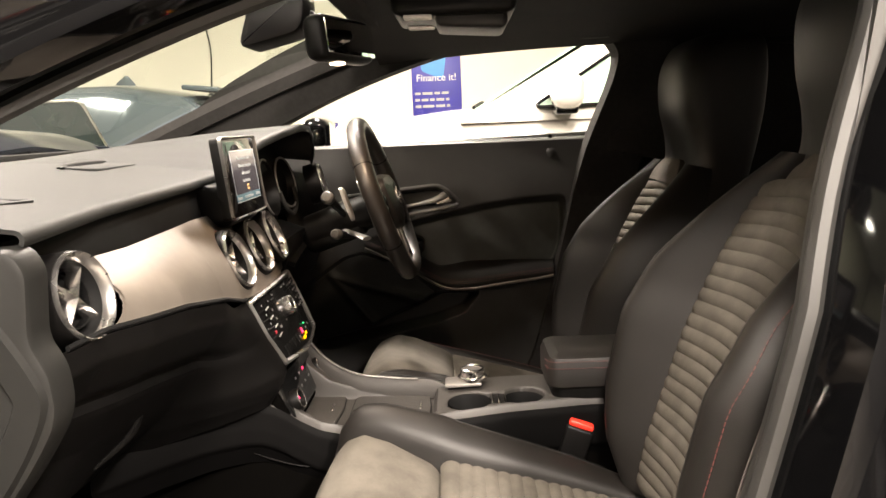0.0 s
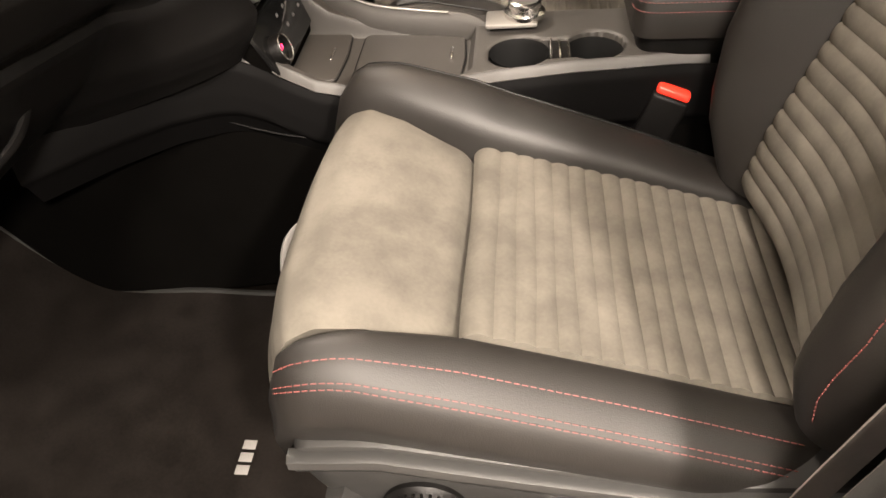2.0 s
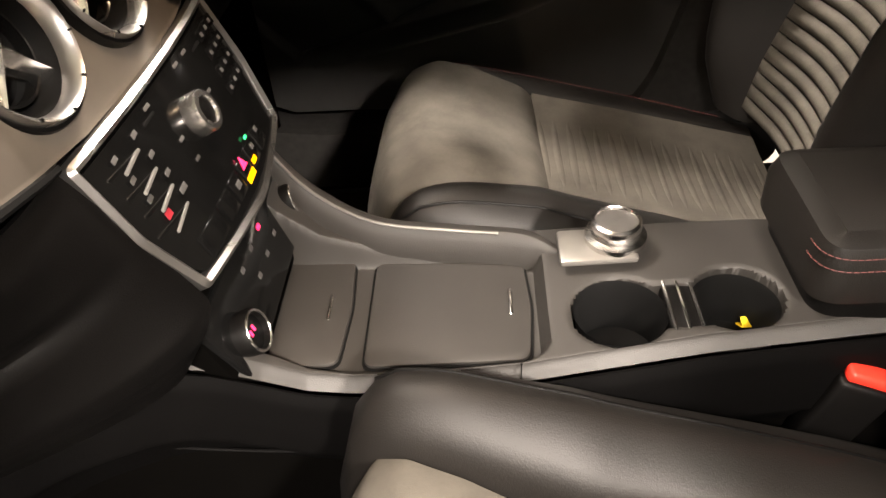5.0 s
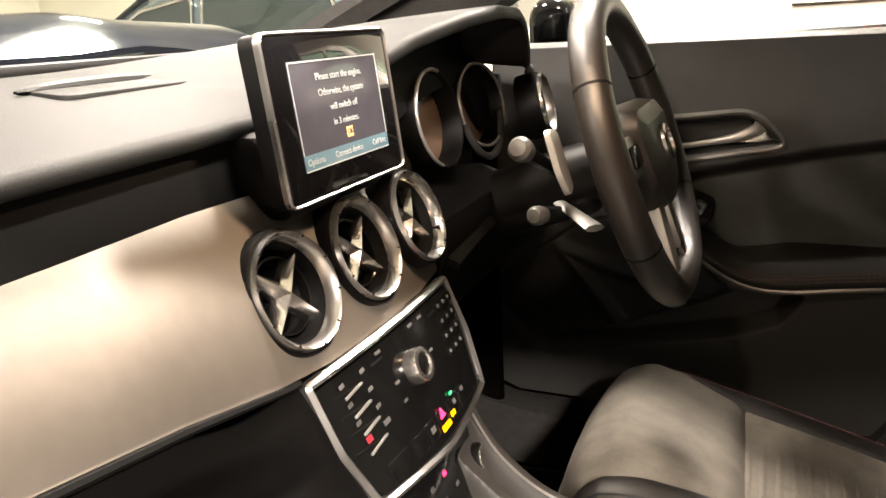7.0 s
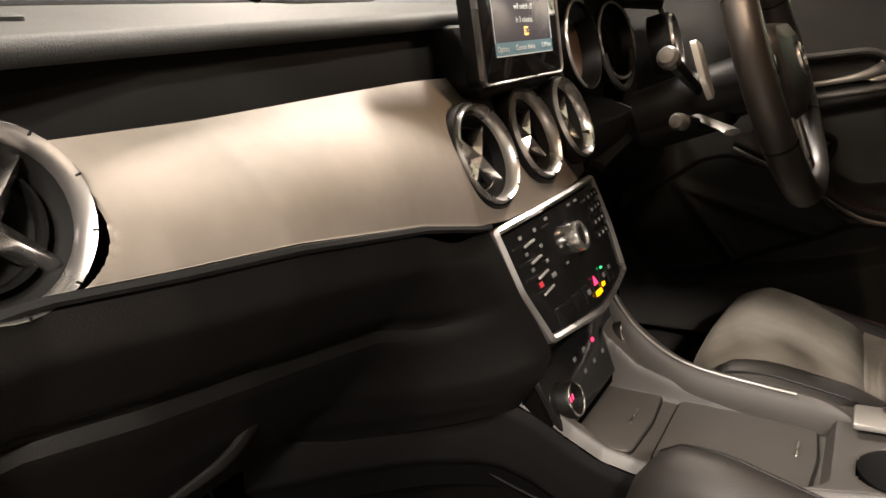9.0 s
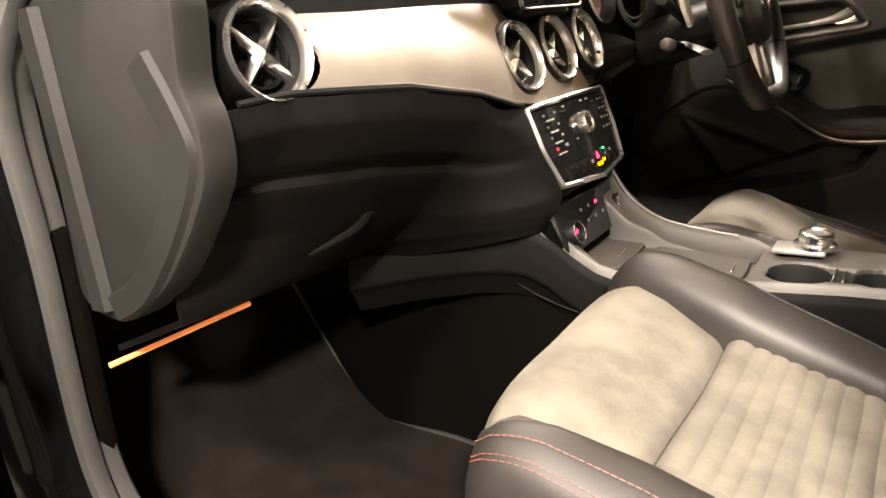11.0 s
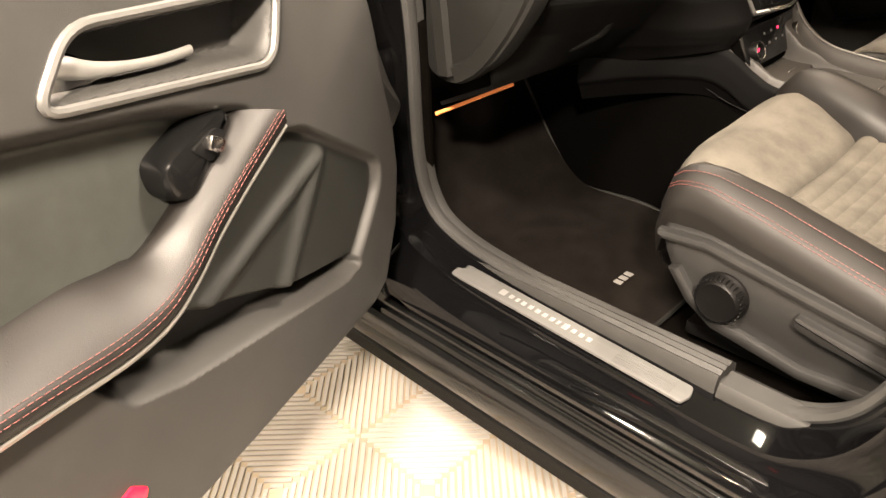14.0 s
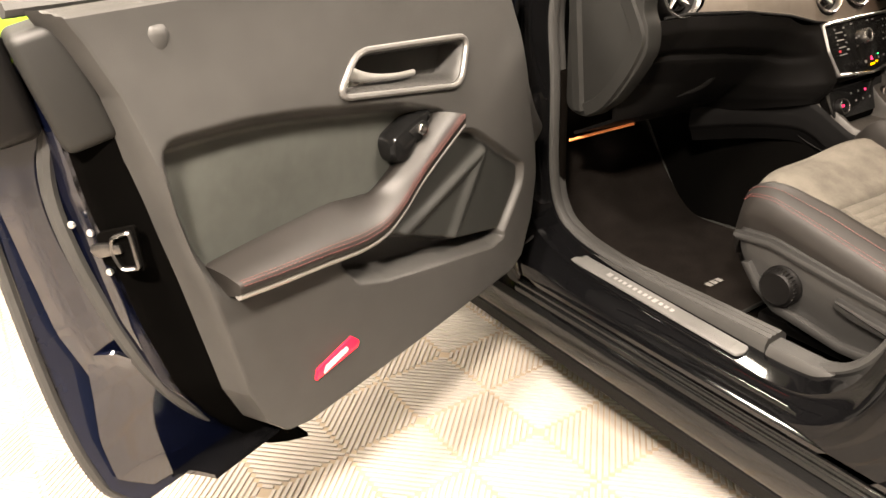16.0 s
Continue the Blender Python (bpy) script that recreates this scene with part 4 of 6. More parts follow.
# instrument hood and dials before the driver
HY = 0.40
part("instrument_back", rbox(0.02, 0.42, 0.24, 0.005, pose(-0.465, HY - 0.02, 1.05)), LID, dash)
part("instrument_cowl", sheet(lambda u, v: (-0.45 + 0.12 * v, HY - 0.2 + 0.4 * u, 0.94 + 0.02 * math.sin(math.pi * u) - 0.05 * v), 20, 8, 0.01), PLASTIC, dash, flip=True)
for gy, rw, rr, a0, a1 in ((0.360, 0.075, 0.070, 70, 250), (0.530, 0.098, 0.067, 0, 360)):
    gm = axes((-0.445, gy, 1.050), (0, 1, 0), (-0.2, 0, 1)) @ Matrix.Diagonal((rw / rr, 1, 1, 1))
    g = part("gauge", lathe([(rr, 0), (rr, 0.030), (rr * 0.985, 0.034), (rr * 0.955, 0.033), (rr * 0.93, 0.026), (rr * 0.90, 0.002)], gm, 48), PLASTIC, dash, "round instrument with a thin chrome ring")
    part("ring", tube([gm @ Vector((rr * 0.975 * math.cos(radians(a)), rr * 0.975 * math.sin(radians(a)), 0.0335)) for a in np.linspace(a0, a1, 49)[:48]], 0.0026, 8, closed=a1 == 360), SATIN, g, "thin chrome ring")
    # face carries a painted bronze reflection
    part("dial_face", lathe([(rr * 0.93, 0.001), (0.0005, 0.001)], gm, 32), DIAL_SHEEN, g)
    part("needle", rbox(0.0030, rr * 0.6, 0.002, 0.0005, gm @ pose(-0.034, -0.016, 0.004, 0, 0, 160)), NEEDLE, g, "red needle")
bz = axes((-0.415, 0.520, 1.050), (0, 1, 0), (-0.2, 0, 1))
part("bezel", tube([bz @ Vector((0.080 * math.cos(radians(a)), 0.076 * math.sin(radians(a)), 0.004)) for a in range(190, 352, 8)], 0.006, 8), PLASTIC_GREY, dash, "dark bezel below the instrument")
part("stack_side", rbox(0.34, 0.012, 0.26, 0.004, pose(-0.555, 0.186, 0.805)), PLASTIC, dash)
part("stack_edge", tube(spline([(-0.43, 0.185, 1.10), (-0.40, 0.195, 1.03), (-0.385, 0.20, 0.96)], 12), 0.012, 8), PLASTIC, dash)


def knee(u, v):
    y = 0.19 + (0.70 - 0.19) * u
    x, z = ev([(0, -0.36, 0.945), (0.15, -0.35, 0.92), (0.5, -0.40, 0.80), (1, -0.60, 0.70)], v)
    return (float(x), y, float(z))


part("knee_panel", sheet(knee, 20, 20, 0.012), PLASTIC, dash, "black plastic panel below the steering wheel", flip=True)

# ---- display on the dashboard ----
disp = thing("dash_display", "free-standing tablet display with a silver edge on the dashboard", "screen")
sm = axes((-0.376, 0.0345, 1.106), (0, 1, 0), (-0.10, 0, 1))
part("casing", plate(rounded([(-0.112, -0.076), (0.112, -0.076), (0.112, 0.076), (-0.112, 0.076)], 0.012), -0.020, 0.0, sm, 0.004), PLASTIC, disp)
part("edge", ring_plate(rounded([(-0.1125, -0.0765), (0.1125, -0.0765), (0.1125, 0.0765), (-0.1125, 0.0765)], 0.012), 0.0032, -0.004, 0.0035, sm), RING, disp, "thin silver edge")
glass_face = part("glass", plate(rounded([(-0.1085, -0.072), (0.1085, -0.072), (0.1085, 0.072), (-0.1085, 0.072)], 0.009), -0.002, 0.002, sm, 0.0006), SCREEN_GLASS, disp, "gloss black glass")
part("lit_area", rbox(0.160, 0.096, 0.0006, 0, sm @ pose(0, 0.002, 0.0024)), SCREEN_LIT, glass_face, "lit dark screen with a message")
part("menu_bar", rbox(0.160, 0.014, 0.0006, 0, sm @ pose(0, -0.040, 0.0030)), SCREEN_BAR, glass_face)
for sx, sy, w, h in ((0, 0.0488, 0.16, 0.0012), (0, -0.0475, 0.16, 0.0012), (-0.0795, 0.008, 0.0012, 0.082), (0.0795, 0.008, 0.0012, 0.082)):
    part("frame_line", rbox(w, h, 0.0005, 0, sm @ pose(sx, sy, 0.0032)), SCREEN_TEXT, glass_face)
for i, txt in enumerate(("Please start the engine.", "Otherwise, the system", "will switch off", "in 3 minutes.")):
    lettering(txt, 0.0092, sm @ pose(0.004, 0.034 - 0.0145 * i, 0.0030), SCREEN_TEXT, glass_face)
part("ok_key", rbox(0.011, 0.010, 0.0005, 0, sm @ pose(0.006, -0.022, 0.0030)), SCREEN_AMBER, glass_face, "small amber key")
lettering("OK", 0.0075, sm @ pose(0.006, -0.022, 0.0036), SCREEN_LIT, glass_face)
lettering("Options", 0.0088, sm @ pose(-0.062, -0.040, 0.0036), SCREEN_TEXT, glass_face)
lettering("Connect device", 0.0085, sm @ pose(-0.002, -0.040, 0.0036), SCREEN_TEXT, glass_face)
lettering("Call lists", 0.0085, sm @ pose(0.060, -0.040, 0.0036), SCREEN_TEXT, glass_face)
part("bracket", plate(rounded([(-0.085, -0.045), (0.03, -0.045), (0.03, 0.035), (-0.05, 0.035), (-0.085, 0.015)], 0.02), -0.07, 0.100, axes((-0.405, 0.0385, 1.060), (1, 0, 0), (0, 0, 1)) @ pose(0, 0, 0), 0.01), PLASTIC, disp, "black bracket behind the display")


# ---- steering wheel ----
wheel_t = thing("steering_wheel", "black leather steering wheel with silver spokes", "steering wheel")
WV = Vector((-0.310, 0, 0.951))
wm = axes((-0.136, 0.362, 1.016), (0, 1, 0), WV)      # local z points to the driver


def rim_point(a, r=0.186):
    x, y = r * math.sin(a), r * math.cos(a)
    return wm @ Vector((x, -0.168 + 0.35 * (y + 0.168) if y < -0.168 else y, 0))


rim = part("rim", sweep([rim_point(2 * math.pi * i / 72) for i in range(72)], circle(0.0195, 12, 0.0215), up=wm.to_3x3() @ Vector((0, 0, 1)), closed=True), RIM_LEATHER, wheel_t, "smooth black leather rim")
for a in (60, 118, 242, 300):
    p = rim_point(radians(a))
    t = (rim_point(radians(a + 2)) - rim_point(radians(a - 2))).normalized()
    part("rim_seam", sweep([p - t * 0.0015, p + t * 0.0015], circle(0.0201, 12, 0.0221), up=wm.to_3x3() @ Vector((0, 0, 1))), DARK, rim)
part("airbag", plate(rounded([(-0.098, 0.055), (0.098, 0.055), (0.086, -0.045), (0.040, -0.085), (-0.040, -0.085), (-0.086, -0.045)], 0.04, 6), -0.03, 0.028, wm @ pose(0, 0.005, 0), 0.026), RIM_LEATHER, wheel_t, "padded black hub")
part("emblem", lathe([(0.024, 0.030), (0.024, 0.034), (0.021, 0.036), (0.020, 0.032)], wm, 28), CHROME, wheel_t, "plain chrome ring on the hub")
for s in (-1, 1):
    part("spoke", plate(rounded([(s * 0.07, 0.03), (s * 0.165, 0.025), (s * 0.165, -0.02), (s * 0.07, -0.02)], 0.008), -0.012, 0.010, wm, 0.004), ALU, wheel_t, "silver side spoke with switches")
    part("switch_pad", rbox(0.035, 0.026, 0.008, 0.003, wm @ pose(s * 0.11, 0.006, 0.012)), PIANO, wheel_t)
    part("spoke", plate(rounded([(s * 0.012, -0.06), (s * 0.045, -0.06), (s * 0.060, -0.158), (s * 0.026, -0.158)], 0.006), -0.010, 0.008, wm, 0.004), ALU, wheel_t, "silver lower spoke")
    part("paddle", plate(rounded([(s * 0.118, 0.062), (s * 0.148, 0.070), (s * 0.156, 0.02), (s * 0.145, -0.012), (s * 0.125, -0.005)], 0.008), -0.070, -0.062, wm, 0.002), SATIN, wheel_t, "silver shift paddle")
part("column", lathe([(0.040, -0.20), (0.043, -0.10), (0.042, -0.05), (0.036, -0.03)], wm @ pose(0, -0.01, 0), 24), PLASTIC, wheel_t, "black steering column cover")
part("column_trim", sweep([wm @ Vector((-0.050, -0.030, -0.110)), wm @ Vector((-0.090, -0.046, -0.080)), wm @ Vector((-0.120, -0.060, -0.056))], circle(0.011, 8, 0.004), taper=lambda f: 0.8 + 0.4 * f), SATIN, wheel_t, "silver blade below the column")
part("column_cover", rbox(0.070, 0.065, 0.16, 0.025, wm @ pose(0, -0.03, -0.14), 4), PLASTIC, wheel_t)
for q, r in (((-0.238, 0.236, 0.955), 0.0105), ((-0.246, 0.203, 1.040), 0.0125)):
    q = Vector(q)
    base = wm @ Vector((-0.03, 0.0 if q.z > 1 else -0.05, -0.10))
    st = part("stalk", sweep([base.lerp(q, f) for f in np.linspace(0, 1, 8)], circle(0.007, 8, 0.009), taper=lambda f: 0.8 + 0.5 * f), PLASTIC, wheel_t, "black control stalk")
    d = (q - base).normalized()
    em = axes(q, d.orthogonal(), d.cross(d.orthogonal()))
    part("stalk_end", lathe([(r, -0.012), (r * 1.15, -0.004), (r * 1.15, 0.006), (r * 0.8, 0.011), (0.0005, 0.012)], em, 16), HANDLE_SATIN, st, "grey stalk end")
for py_, pz, h in ((0.30, 0.42, 0.06), (0.47, 0.40, 0.11)):
    pd = thing("pedal", "metal faced foot pedal in the driver's footwell", "pedal", at=(-0.72, py_, pz))
    part("pad", rbox(0.012, 0.05, h, 0.004, pose(0, 0, 0, 0, -25, 0)), ALU, pd)
    part("arm", tube([(-0.01, 0, 0.02), (-0.10, 0, 0.14), (-0.16, 0, 0.26)], 0.008), PLASTIC, pd)


# ---- front seats ----
def seat(cy, side, name, label, dz=0.0, dx=0.0):
    """side: -1 where the outer side is towards -y."""
    t = thing(name, label, "car seat", "front seats")
    T = Matrix.Translation((dx, cy, dz))

    def W(x, y, z):
        return T @ Vector((x, y * -side, z))      # y > 0: inner side

    def mk(nm, bm, m_, lab="", parent=None):
        bmesh.ops.recalc_face_normals(bm, faces=bm.faces)
        return part(nm, bm, m_, parent or t, lab)
    top = [(-0.215, 0.545), (-0.205, 0.595), (-0.185, 0.628), (-0.15, 0.643), (-0.10, 0.642), (0.0, 0.616), (0.15, 0.578), (0.37, 0.517)]

    def zb(x):
        return float(ev(top, x)[0])

    def zc(x):
        return zb(x) - float(ev([(-0.16, 0.0), (-0.10, 0.006), (0.0, 0.015), (0.37, 0.018)], x)[0])

    def front(y):
        return 0.018 * (abs(y) / 0.16) ** 2.6

    HW = 0.152

    def thigh(u, v):
        s = u
        y0 = 2 * v - 1
        y = y0 * (HW + (0.048 if y0 > 0 else 0.036) * (1 - s) ** 1.2)
        x = -0.226 + 0.222 * s
        z = zc(x)
        if s < 0.001:
            z = 0.50
        x2 = x + (front(y) - 0.005 * (1 - y0 * y0)) * (1 - s) ** 1.5
        puff = 0.015 * math.sin(math.pi * min(1.0, 0.12 + 0.9 * s)) ** 0.7 * (1 - y0 * y0) ** 0.8
        edge = puff - 0.010 * abs(y0) ** 8 - 0.016 * max(0, (s - 0.90) / 0.10) ** 2
        return W(x2, y, z + 0.010 * y0 ** 2 + edge + 0.020 * max(0.0, y0) ** 1.5 * (1 - s) ** 0.8 * min(1.0, s / 0.12) + 0.004 * math.sin(9 * x + 14 * y))
    mk("front_handle", sweep([W(-0.203 - 0.014 * math.cos(a * 1.4), 0.065 * math.sin(a), 0.588 - 0.006 * abs(a)) for a in np.linspace(-1.1, 1.1, 16)], circle(0.004, 8, 0.010), taper=lambda f: 0.45 + 0.75 * math.sin(math.pi * f)), HANDLE_GREY, "pale plastic thigh rest handle")
    mk("thigh_panel", sheet(thigh, 36, 24, 0.02), SUEDE, "grey brown suede thigh panel")
    mk("rib_base", sheet(lambda u, v: W(0.004 + 0.36 * u, HW * 0.99 * (2 * v - 1), zc(0.004 + 0.36 * u) - 0.0035 + 0.012 * (2 * v - 1) ** 2), 30, 10, 0.006), SUEDE)
    nr = 17
    for i in range(nr):
        x0, x1 = 0.003 + 0.36 * i / nr, 0.003 + 0.36 * (i + 1) / nr - 0.0012
        gap = 0.004 if i == 8 else 0.0

        def rib(u, v, x0=x0, x1=x1, gap=gap):
            y = HW * 1.02 * (2 * u - 1)
            x = x0 + gap + (x1 - x0 - gap) * v
            h = 0.0080 * (max(0.0, math.sin(math.pi * v))) ** 0.7 
            x += 0.0018 * math.sin(23 * y + 5 * x0 * 40) * 0.6
            return W(x, y, zc(x) - 0.003 + 0.006 * (y / HW) ** 2 + h)
        mk("rib", sheet(rib, 16, 7, 0.012), SUEDE)
    # bolsters of the cushion
    for s, nm in ((1, "inner"), (-1, "outer")):
        rings = []
        for f in np.linspace(0, 1, 30):
            x = (-0.205 if s > 0 else -0.193) + (0.57 if s > 0 else 0.558) * f
            z = zb(max(x, -0.15))
            k = float(ev([(0, 0.004), (0.10, 0.030), (0.35, 0.045), (0.75, 0.022), (1, 0.0)], f)[0]) * (1.0 if s > 0 else 0.9)
            dn = float(ev([(0, 0.075), (0.012, 0.045), (0.03, 0.022), (0.07, 0.006), (0.12, 0), (1, 0)], f)[0])
            ow = (0.274 if s > 0 else 0.238) - 0.030 * max(0, 1 - f / 0.09) ** 2
            IW = HW + (0.044 if s > 0 else 0.033) * max(0.0, 1 - (x + 0.2) / 0.2) ** 1.2
            md = (IW + ow) / 2
            zz = z - dn + (0.014 * max(0.0, 1 - f / 0.42) * min(1.0, f / 0.08) if s > 0 else 0.0)
            pr = [(IW - 0.004, zz - 0.035), (IW + 0.001, zz - 0.004), (IW + 0.012, zz + 0.013 + k * 0.45), (md - 0.010, zz + 0.014 + k), (md + 0.016, zz + 0.010 + k * 0.92),
                  (ow - 0.012, zz - 0.004 + k * 0.55), (ow, zz - 0.030), (ow + 0.002, zz - 0.055), (ow - 0.008, max(0.46, zz - 0.10)), (HW + 0.02, 0.46), (HW - 0.004, 0.46)]
            if s < 0:
                zz, k = zz - 0.008, k * 0.42
                pr = [(IW - 0.004, zz - 0.03), (IW + 0.001, zz + 0.000), (IW + 0.009, zz + 0.007 + k * 0.35), (IW + (ow - IW) * 0.32, zz + 0.007 + k * 0.55), (IW + (ow - IW) * 0.62, zz - 0.001 + k * 0.50),
                      (ow - 0.008, zz - 0.018 + k * 0.35), (ow + 0.001, zz - 0.042), (ow - 0.002, zz - 0.064), (ow - 0.012, max(0.46, zz - 0.10)), (HW + 0.02, 0.46), (HW - 0.004, 0.46)]
            curve = [(q.x, q.z) for q in spline([(a, 0, b) for a, b in pr[:9]], 33)]
            rings.append([W(x, s * a, b) for a, b in curve + pr[9:]])
        b = mk("cushion_bolster", loft(rings), LEATHER, "black leather side bolster")
        if s < 0:
            for fr0, idx in ((0.0, 15), (0.4, 18), (0.3, 19)):
                pth = []
                for r in rings[1:28]:
                    p = r[idx].copy()
                    q = r[idx + 1]
                    nrm = Vector((0, side * 0.7, 0.7))
                    pth.append(p.lerp(q, fr0) + nrm.normalized() * 0.0015)
                stitches(pth, b, 0.0055, 0.0025, 0.0008)
        else:
            part("piping", tube([r[16] + Vector((0, 0, 0.001)) for r in rings[2:26]], 0.0016, 6), PLASTIC, b)
    # base pan and outer side trim
    mk("seat_pan", rbox(0.52, 0.38, 0.08, 0.03, T @ pose(0.06, 0, 0.46), 3), PLASTIC, "black seat pan")
    side_pts = [(-0.172, 0.548), (-0.08, 0.556), (0.06, 0.532), (0.22, 0.508), (0.38, 0.525), (0.43, 0.50), (0.42, 0.44), (0.30, 0.415), (0.215, 0.378), (0.10, 0.372), (-0.05, 0.398), (-0.115, 0.432), (-0.155, 0.49)]
    vm = axes(W(0, -0.215, 0), (1, 0, 0), (0, 0, 1))
    if side > 0:
        vm = vm @ Matrix.Diagonal((1, 1, -1, 1))
    val = mk("side_trim", plate(rounded(side_pts, 0.03), -0.03, 0.026, vm, 0.014), SHELL, "dark grey plastic seat side trim")
    lip_pts = [(-0.168, 0.540), (-0.08, 0.548), (0.06, 0.524), (0.22, 0.500), (0.38, 0.515), (0.38, 0.497), (0.22, 0.480), (0.06, 0.503), (-0.08, 0.528), (-0.160, 0.522)]
    mk("trim_lip", plate(lip_pts, 0.02, 0.038, vm, 0.009), SHELL, "", val)
    low_pts = [(-0.14, 0.475), (-0.10, 0.425), (-0.05, 0.392), (0.10, 0.368), (0.215, 0.372), (0.30, 0.41), (0.30, 0.425), (0.20, 0.397), (0.10, 0.39), (-0.04, 0.415), (-0.085, 0.442), (-0.12, 0.485)]
    mk("trim_lip", plate(low_pts, 0.02, 0.040, vm, 0.008), SHELL, "", val)
    km = vm @ pose(-0.040, 0.458, 0.026)
    kn = mk("adjuster_knob", lathe([(0.043, 0.0), (0.044, 0.006), (0.040, 0.012), (0.038, 0.026), (0.034, 0.030), (0.031, 0.029), (0.0005, 0.030)], km, 40), PLASTIC, "round ribbed lumbar knob", val)
    for i in range(30):
        a = km @ pose(0, 0, 0, 0, 0, 12 * i)
        part("knob_rib", rbox(0.003, 0.0035, 0.015, 0.001, a @ pose(0, 0.0392, 0.018), 1), PLASTIC, kn)
    mk("lever", plate(rounded([(0.075, 0.482), (0.255, 0.452), (0.26, 0.432), (0.12, 0.450), (0.078, 0.462)], 0.008), 0.022, 0.044, vm, 0.006), SHELL, "long height lever", val)
    for yy in (-0.19, 0.19):
        mk("rail", rbox(0.52, 0.04, 0.03, 0.008, T @ pose(0.14, yy * 0.9, 0.325)), PLASTIC, "black seat rail")
        mk("leg", rbox(0.10, 0.03, 0.11, 0.01, T @ pose(-0.02, yy * 0.85, 0.40)), DARK)
        mk("leg", rbox(0.10, 0.03, 0.11, 0.01, T @ pose(0.24, yy, 0.40)), DARK)
    # backrest: shell with neck and head restraint
    secs = [(0.50, 0.40, 0.46, 0.225), (0.62, 0.385, 0.49, 0.245), (0.80, 0.440, 0.55, 0.255), (0.92, 0.492, 0.60, 0.250), (1.00, 0.522, 0.645, 0.226), (1.06, 0.545, 0.675, 0.198), (1.12, 0.562, 0.70, 0.172),
            (1.18, 0.556, 0.72, 0.156), (1.25, 0.540, 0.735, 0.152), (1.33, 0.540, 0.74, 0.150), (1.39, 0.568, 0.735, 0.132), (1.41, 0.615, 0.715, 0.08), (1.415, 0.645, 0.695, 0.03)]
    sp = spline([(a, b, c) for a, b, c, d in secs], 60)
    sw = spline([(d, 0, 0) for a, b, c, d in secs], 60)
    rings = []
    for p, w in zip(sp, sw):
        z, x0, x1, hw = p.x, p.y, p.z, w.x
        ring = []
        for i in range(28):
            a = 2 * math.pi * i / 28
            ca, sa = math.cos(a), math.sin(a)
            ex = 0.55
            ring.append(W((x0 + x1) / 2 + (x1 - x0) / 2 * math.copysign(abs(ca) ** ex, ca), hw * math.copysign(abs(sa) ** ex, sa), z))
        rings.append(ring)
    mk("backrest", loft(rings), LEATHER, "black leather backrest with fixed head restraint")
    line = [(0.55, 0.345), (0.651, 0.366), (0.838, 0.428), (0.95, 0.478), (1.056, 0.531), (1.12, 0.566)]

    def xb(z):
        return float(ev(line, z)[0])
    nb = 24
    for i in range(nb):
        z0, z1 = 0.575 + 0.50 * i / nb, 0.575 + 0.50 * (i + 1) / nb - 0.0015
        hw = float(ev([(0.55, 0.150), (0.9, 0.158), (1.02, 0.145), (1.08, 0.115)], z0)[0])

        def brib(u, v, z0=z0, z1=z1, hw=hw):
            y = hw * (2 * u - 1)
            z = z0 + (z1 - z0) * v
            h = 0.0085 * max(0.0, math.sin(math.pi * v)) ** 0.7 * (1 - abs(2 * u - 1) ** 14)
            return W(xb(z) - h * 0.9 - 0.014 * (y / hw) ** 2 + 0.002, y, z + h * 0.4 + 0.004 * math.cos(3.1 * (2 * u - 1)))
        mk("rib", sheet(brib, 14, 6, 0.014), SUEDE)

    def crown(u, v):
        z = 1.073 + 0.055 * u
        hw = float(ev([(1.07, 0.118), (1.10, 0.10), (1.128, 0.06)], z)[0])
        y = hw * (2 * v - 1)
        return W(xb(z) + 0.004 - 0.010 * math.sin(math.pi * (0.2 + 0.6 * u)), y, z)
    mk("crown_panel", sheet(crown, 8, 14, 0.012), SUEDE, "grey suede upper back panel")
    for s in (1, -1):
        rings = []
        for f in np.linspace(0, 1, 34):
            z = 0.545 + 0.575 * f
            k = float(ev([(0, 0.03), (0.12, 0.066), (0.3, 0.092), (0.5, 0.102), (0.66, 0.092), (0.78, 0.066), (0.9, 0.036), (1, 0.012)], f)[0])
            iw = float(ev([(0.55, 0.150), (0.9, 0.158), (1.02, 0.145), (1.08, 0.125), (1.12, 0.10)], z)[0])
            ow = float(ev([(0.545, 0.225), (0.7, 0.262), (0.88, 0.265), (0.96, 0.248), (1.04, 0.210), (1.12, 0.168)], z)[0])
            xx = xb(z)
            mid = iw + (ow - iw) * 0.45
            pr = [(xx + 0.004, iw - 0.004), (xx - 0.012, iw + 0.002), (xx - 0.010 - k * 0.55, iw + (mid - iw) * 0.5), (xx - 0.006 - k, mid), (xx - 0.004 - k * 0.96, mid + (ow - mid) * 0.5),
                  (xx + 0.004 - k * 0.55, ow - 0.004), (xx + 0.03, ow), (xx + 0.075, ow - 0.01), (xx + 0.07, iw)]
            curve = [(q.x, q.z) for q in spline([(a, 0, b) for a, b in pr[:8]], 29)] + pr[8:]
            rings.append([W(a, s * b, z + 0.25 * (xx - a)) for a, b in curve])
        bb = mk("back_bolster", loft(rings), LEATHER, "black leather back bolster")
        if s < 0:
            for j, fr in ((17, 0.2), (20, 0.6), (21, 0.6)):
                stitches([r[j].lerp(r[j + 1], fr) + Vector((-0.001, side * 0.0012, 0)) for r in rings[2:26]], bb, 0.0055, 0.0025, 0.0008, up=Vector((0, 1, 0)))
    return t


SEAT_Y = -0.37
seat(SEAT_Y, -1, "passenger_seat", "black leather and grey suede sports seat with red stitching")
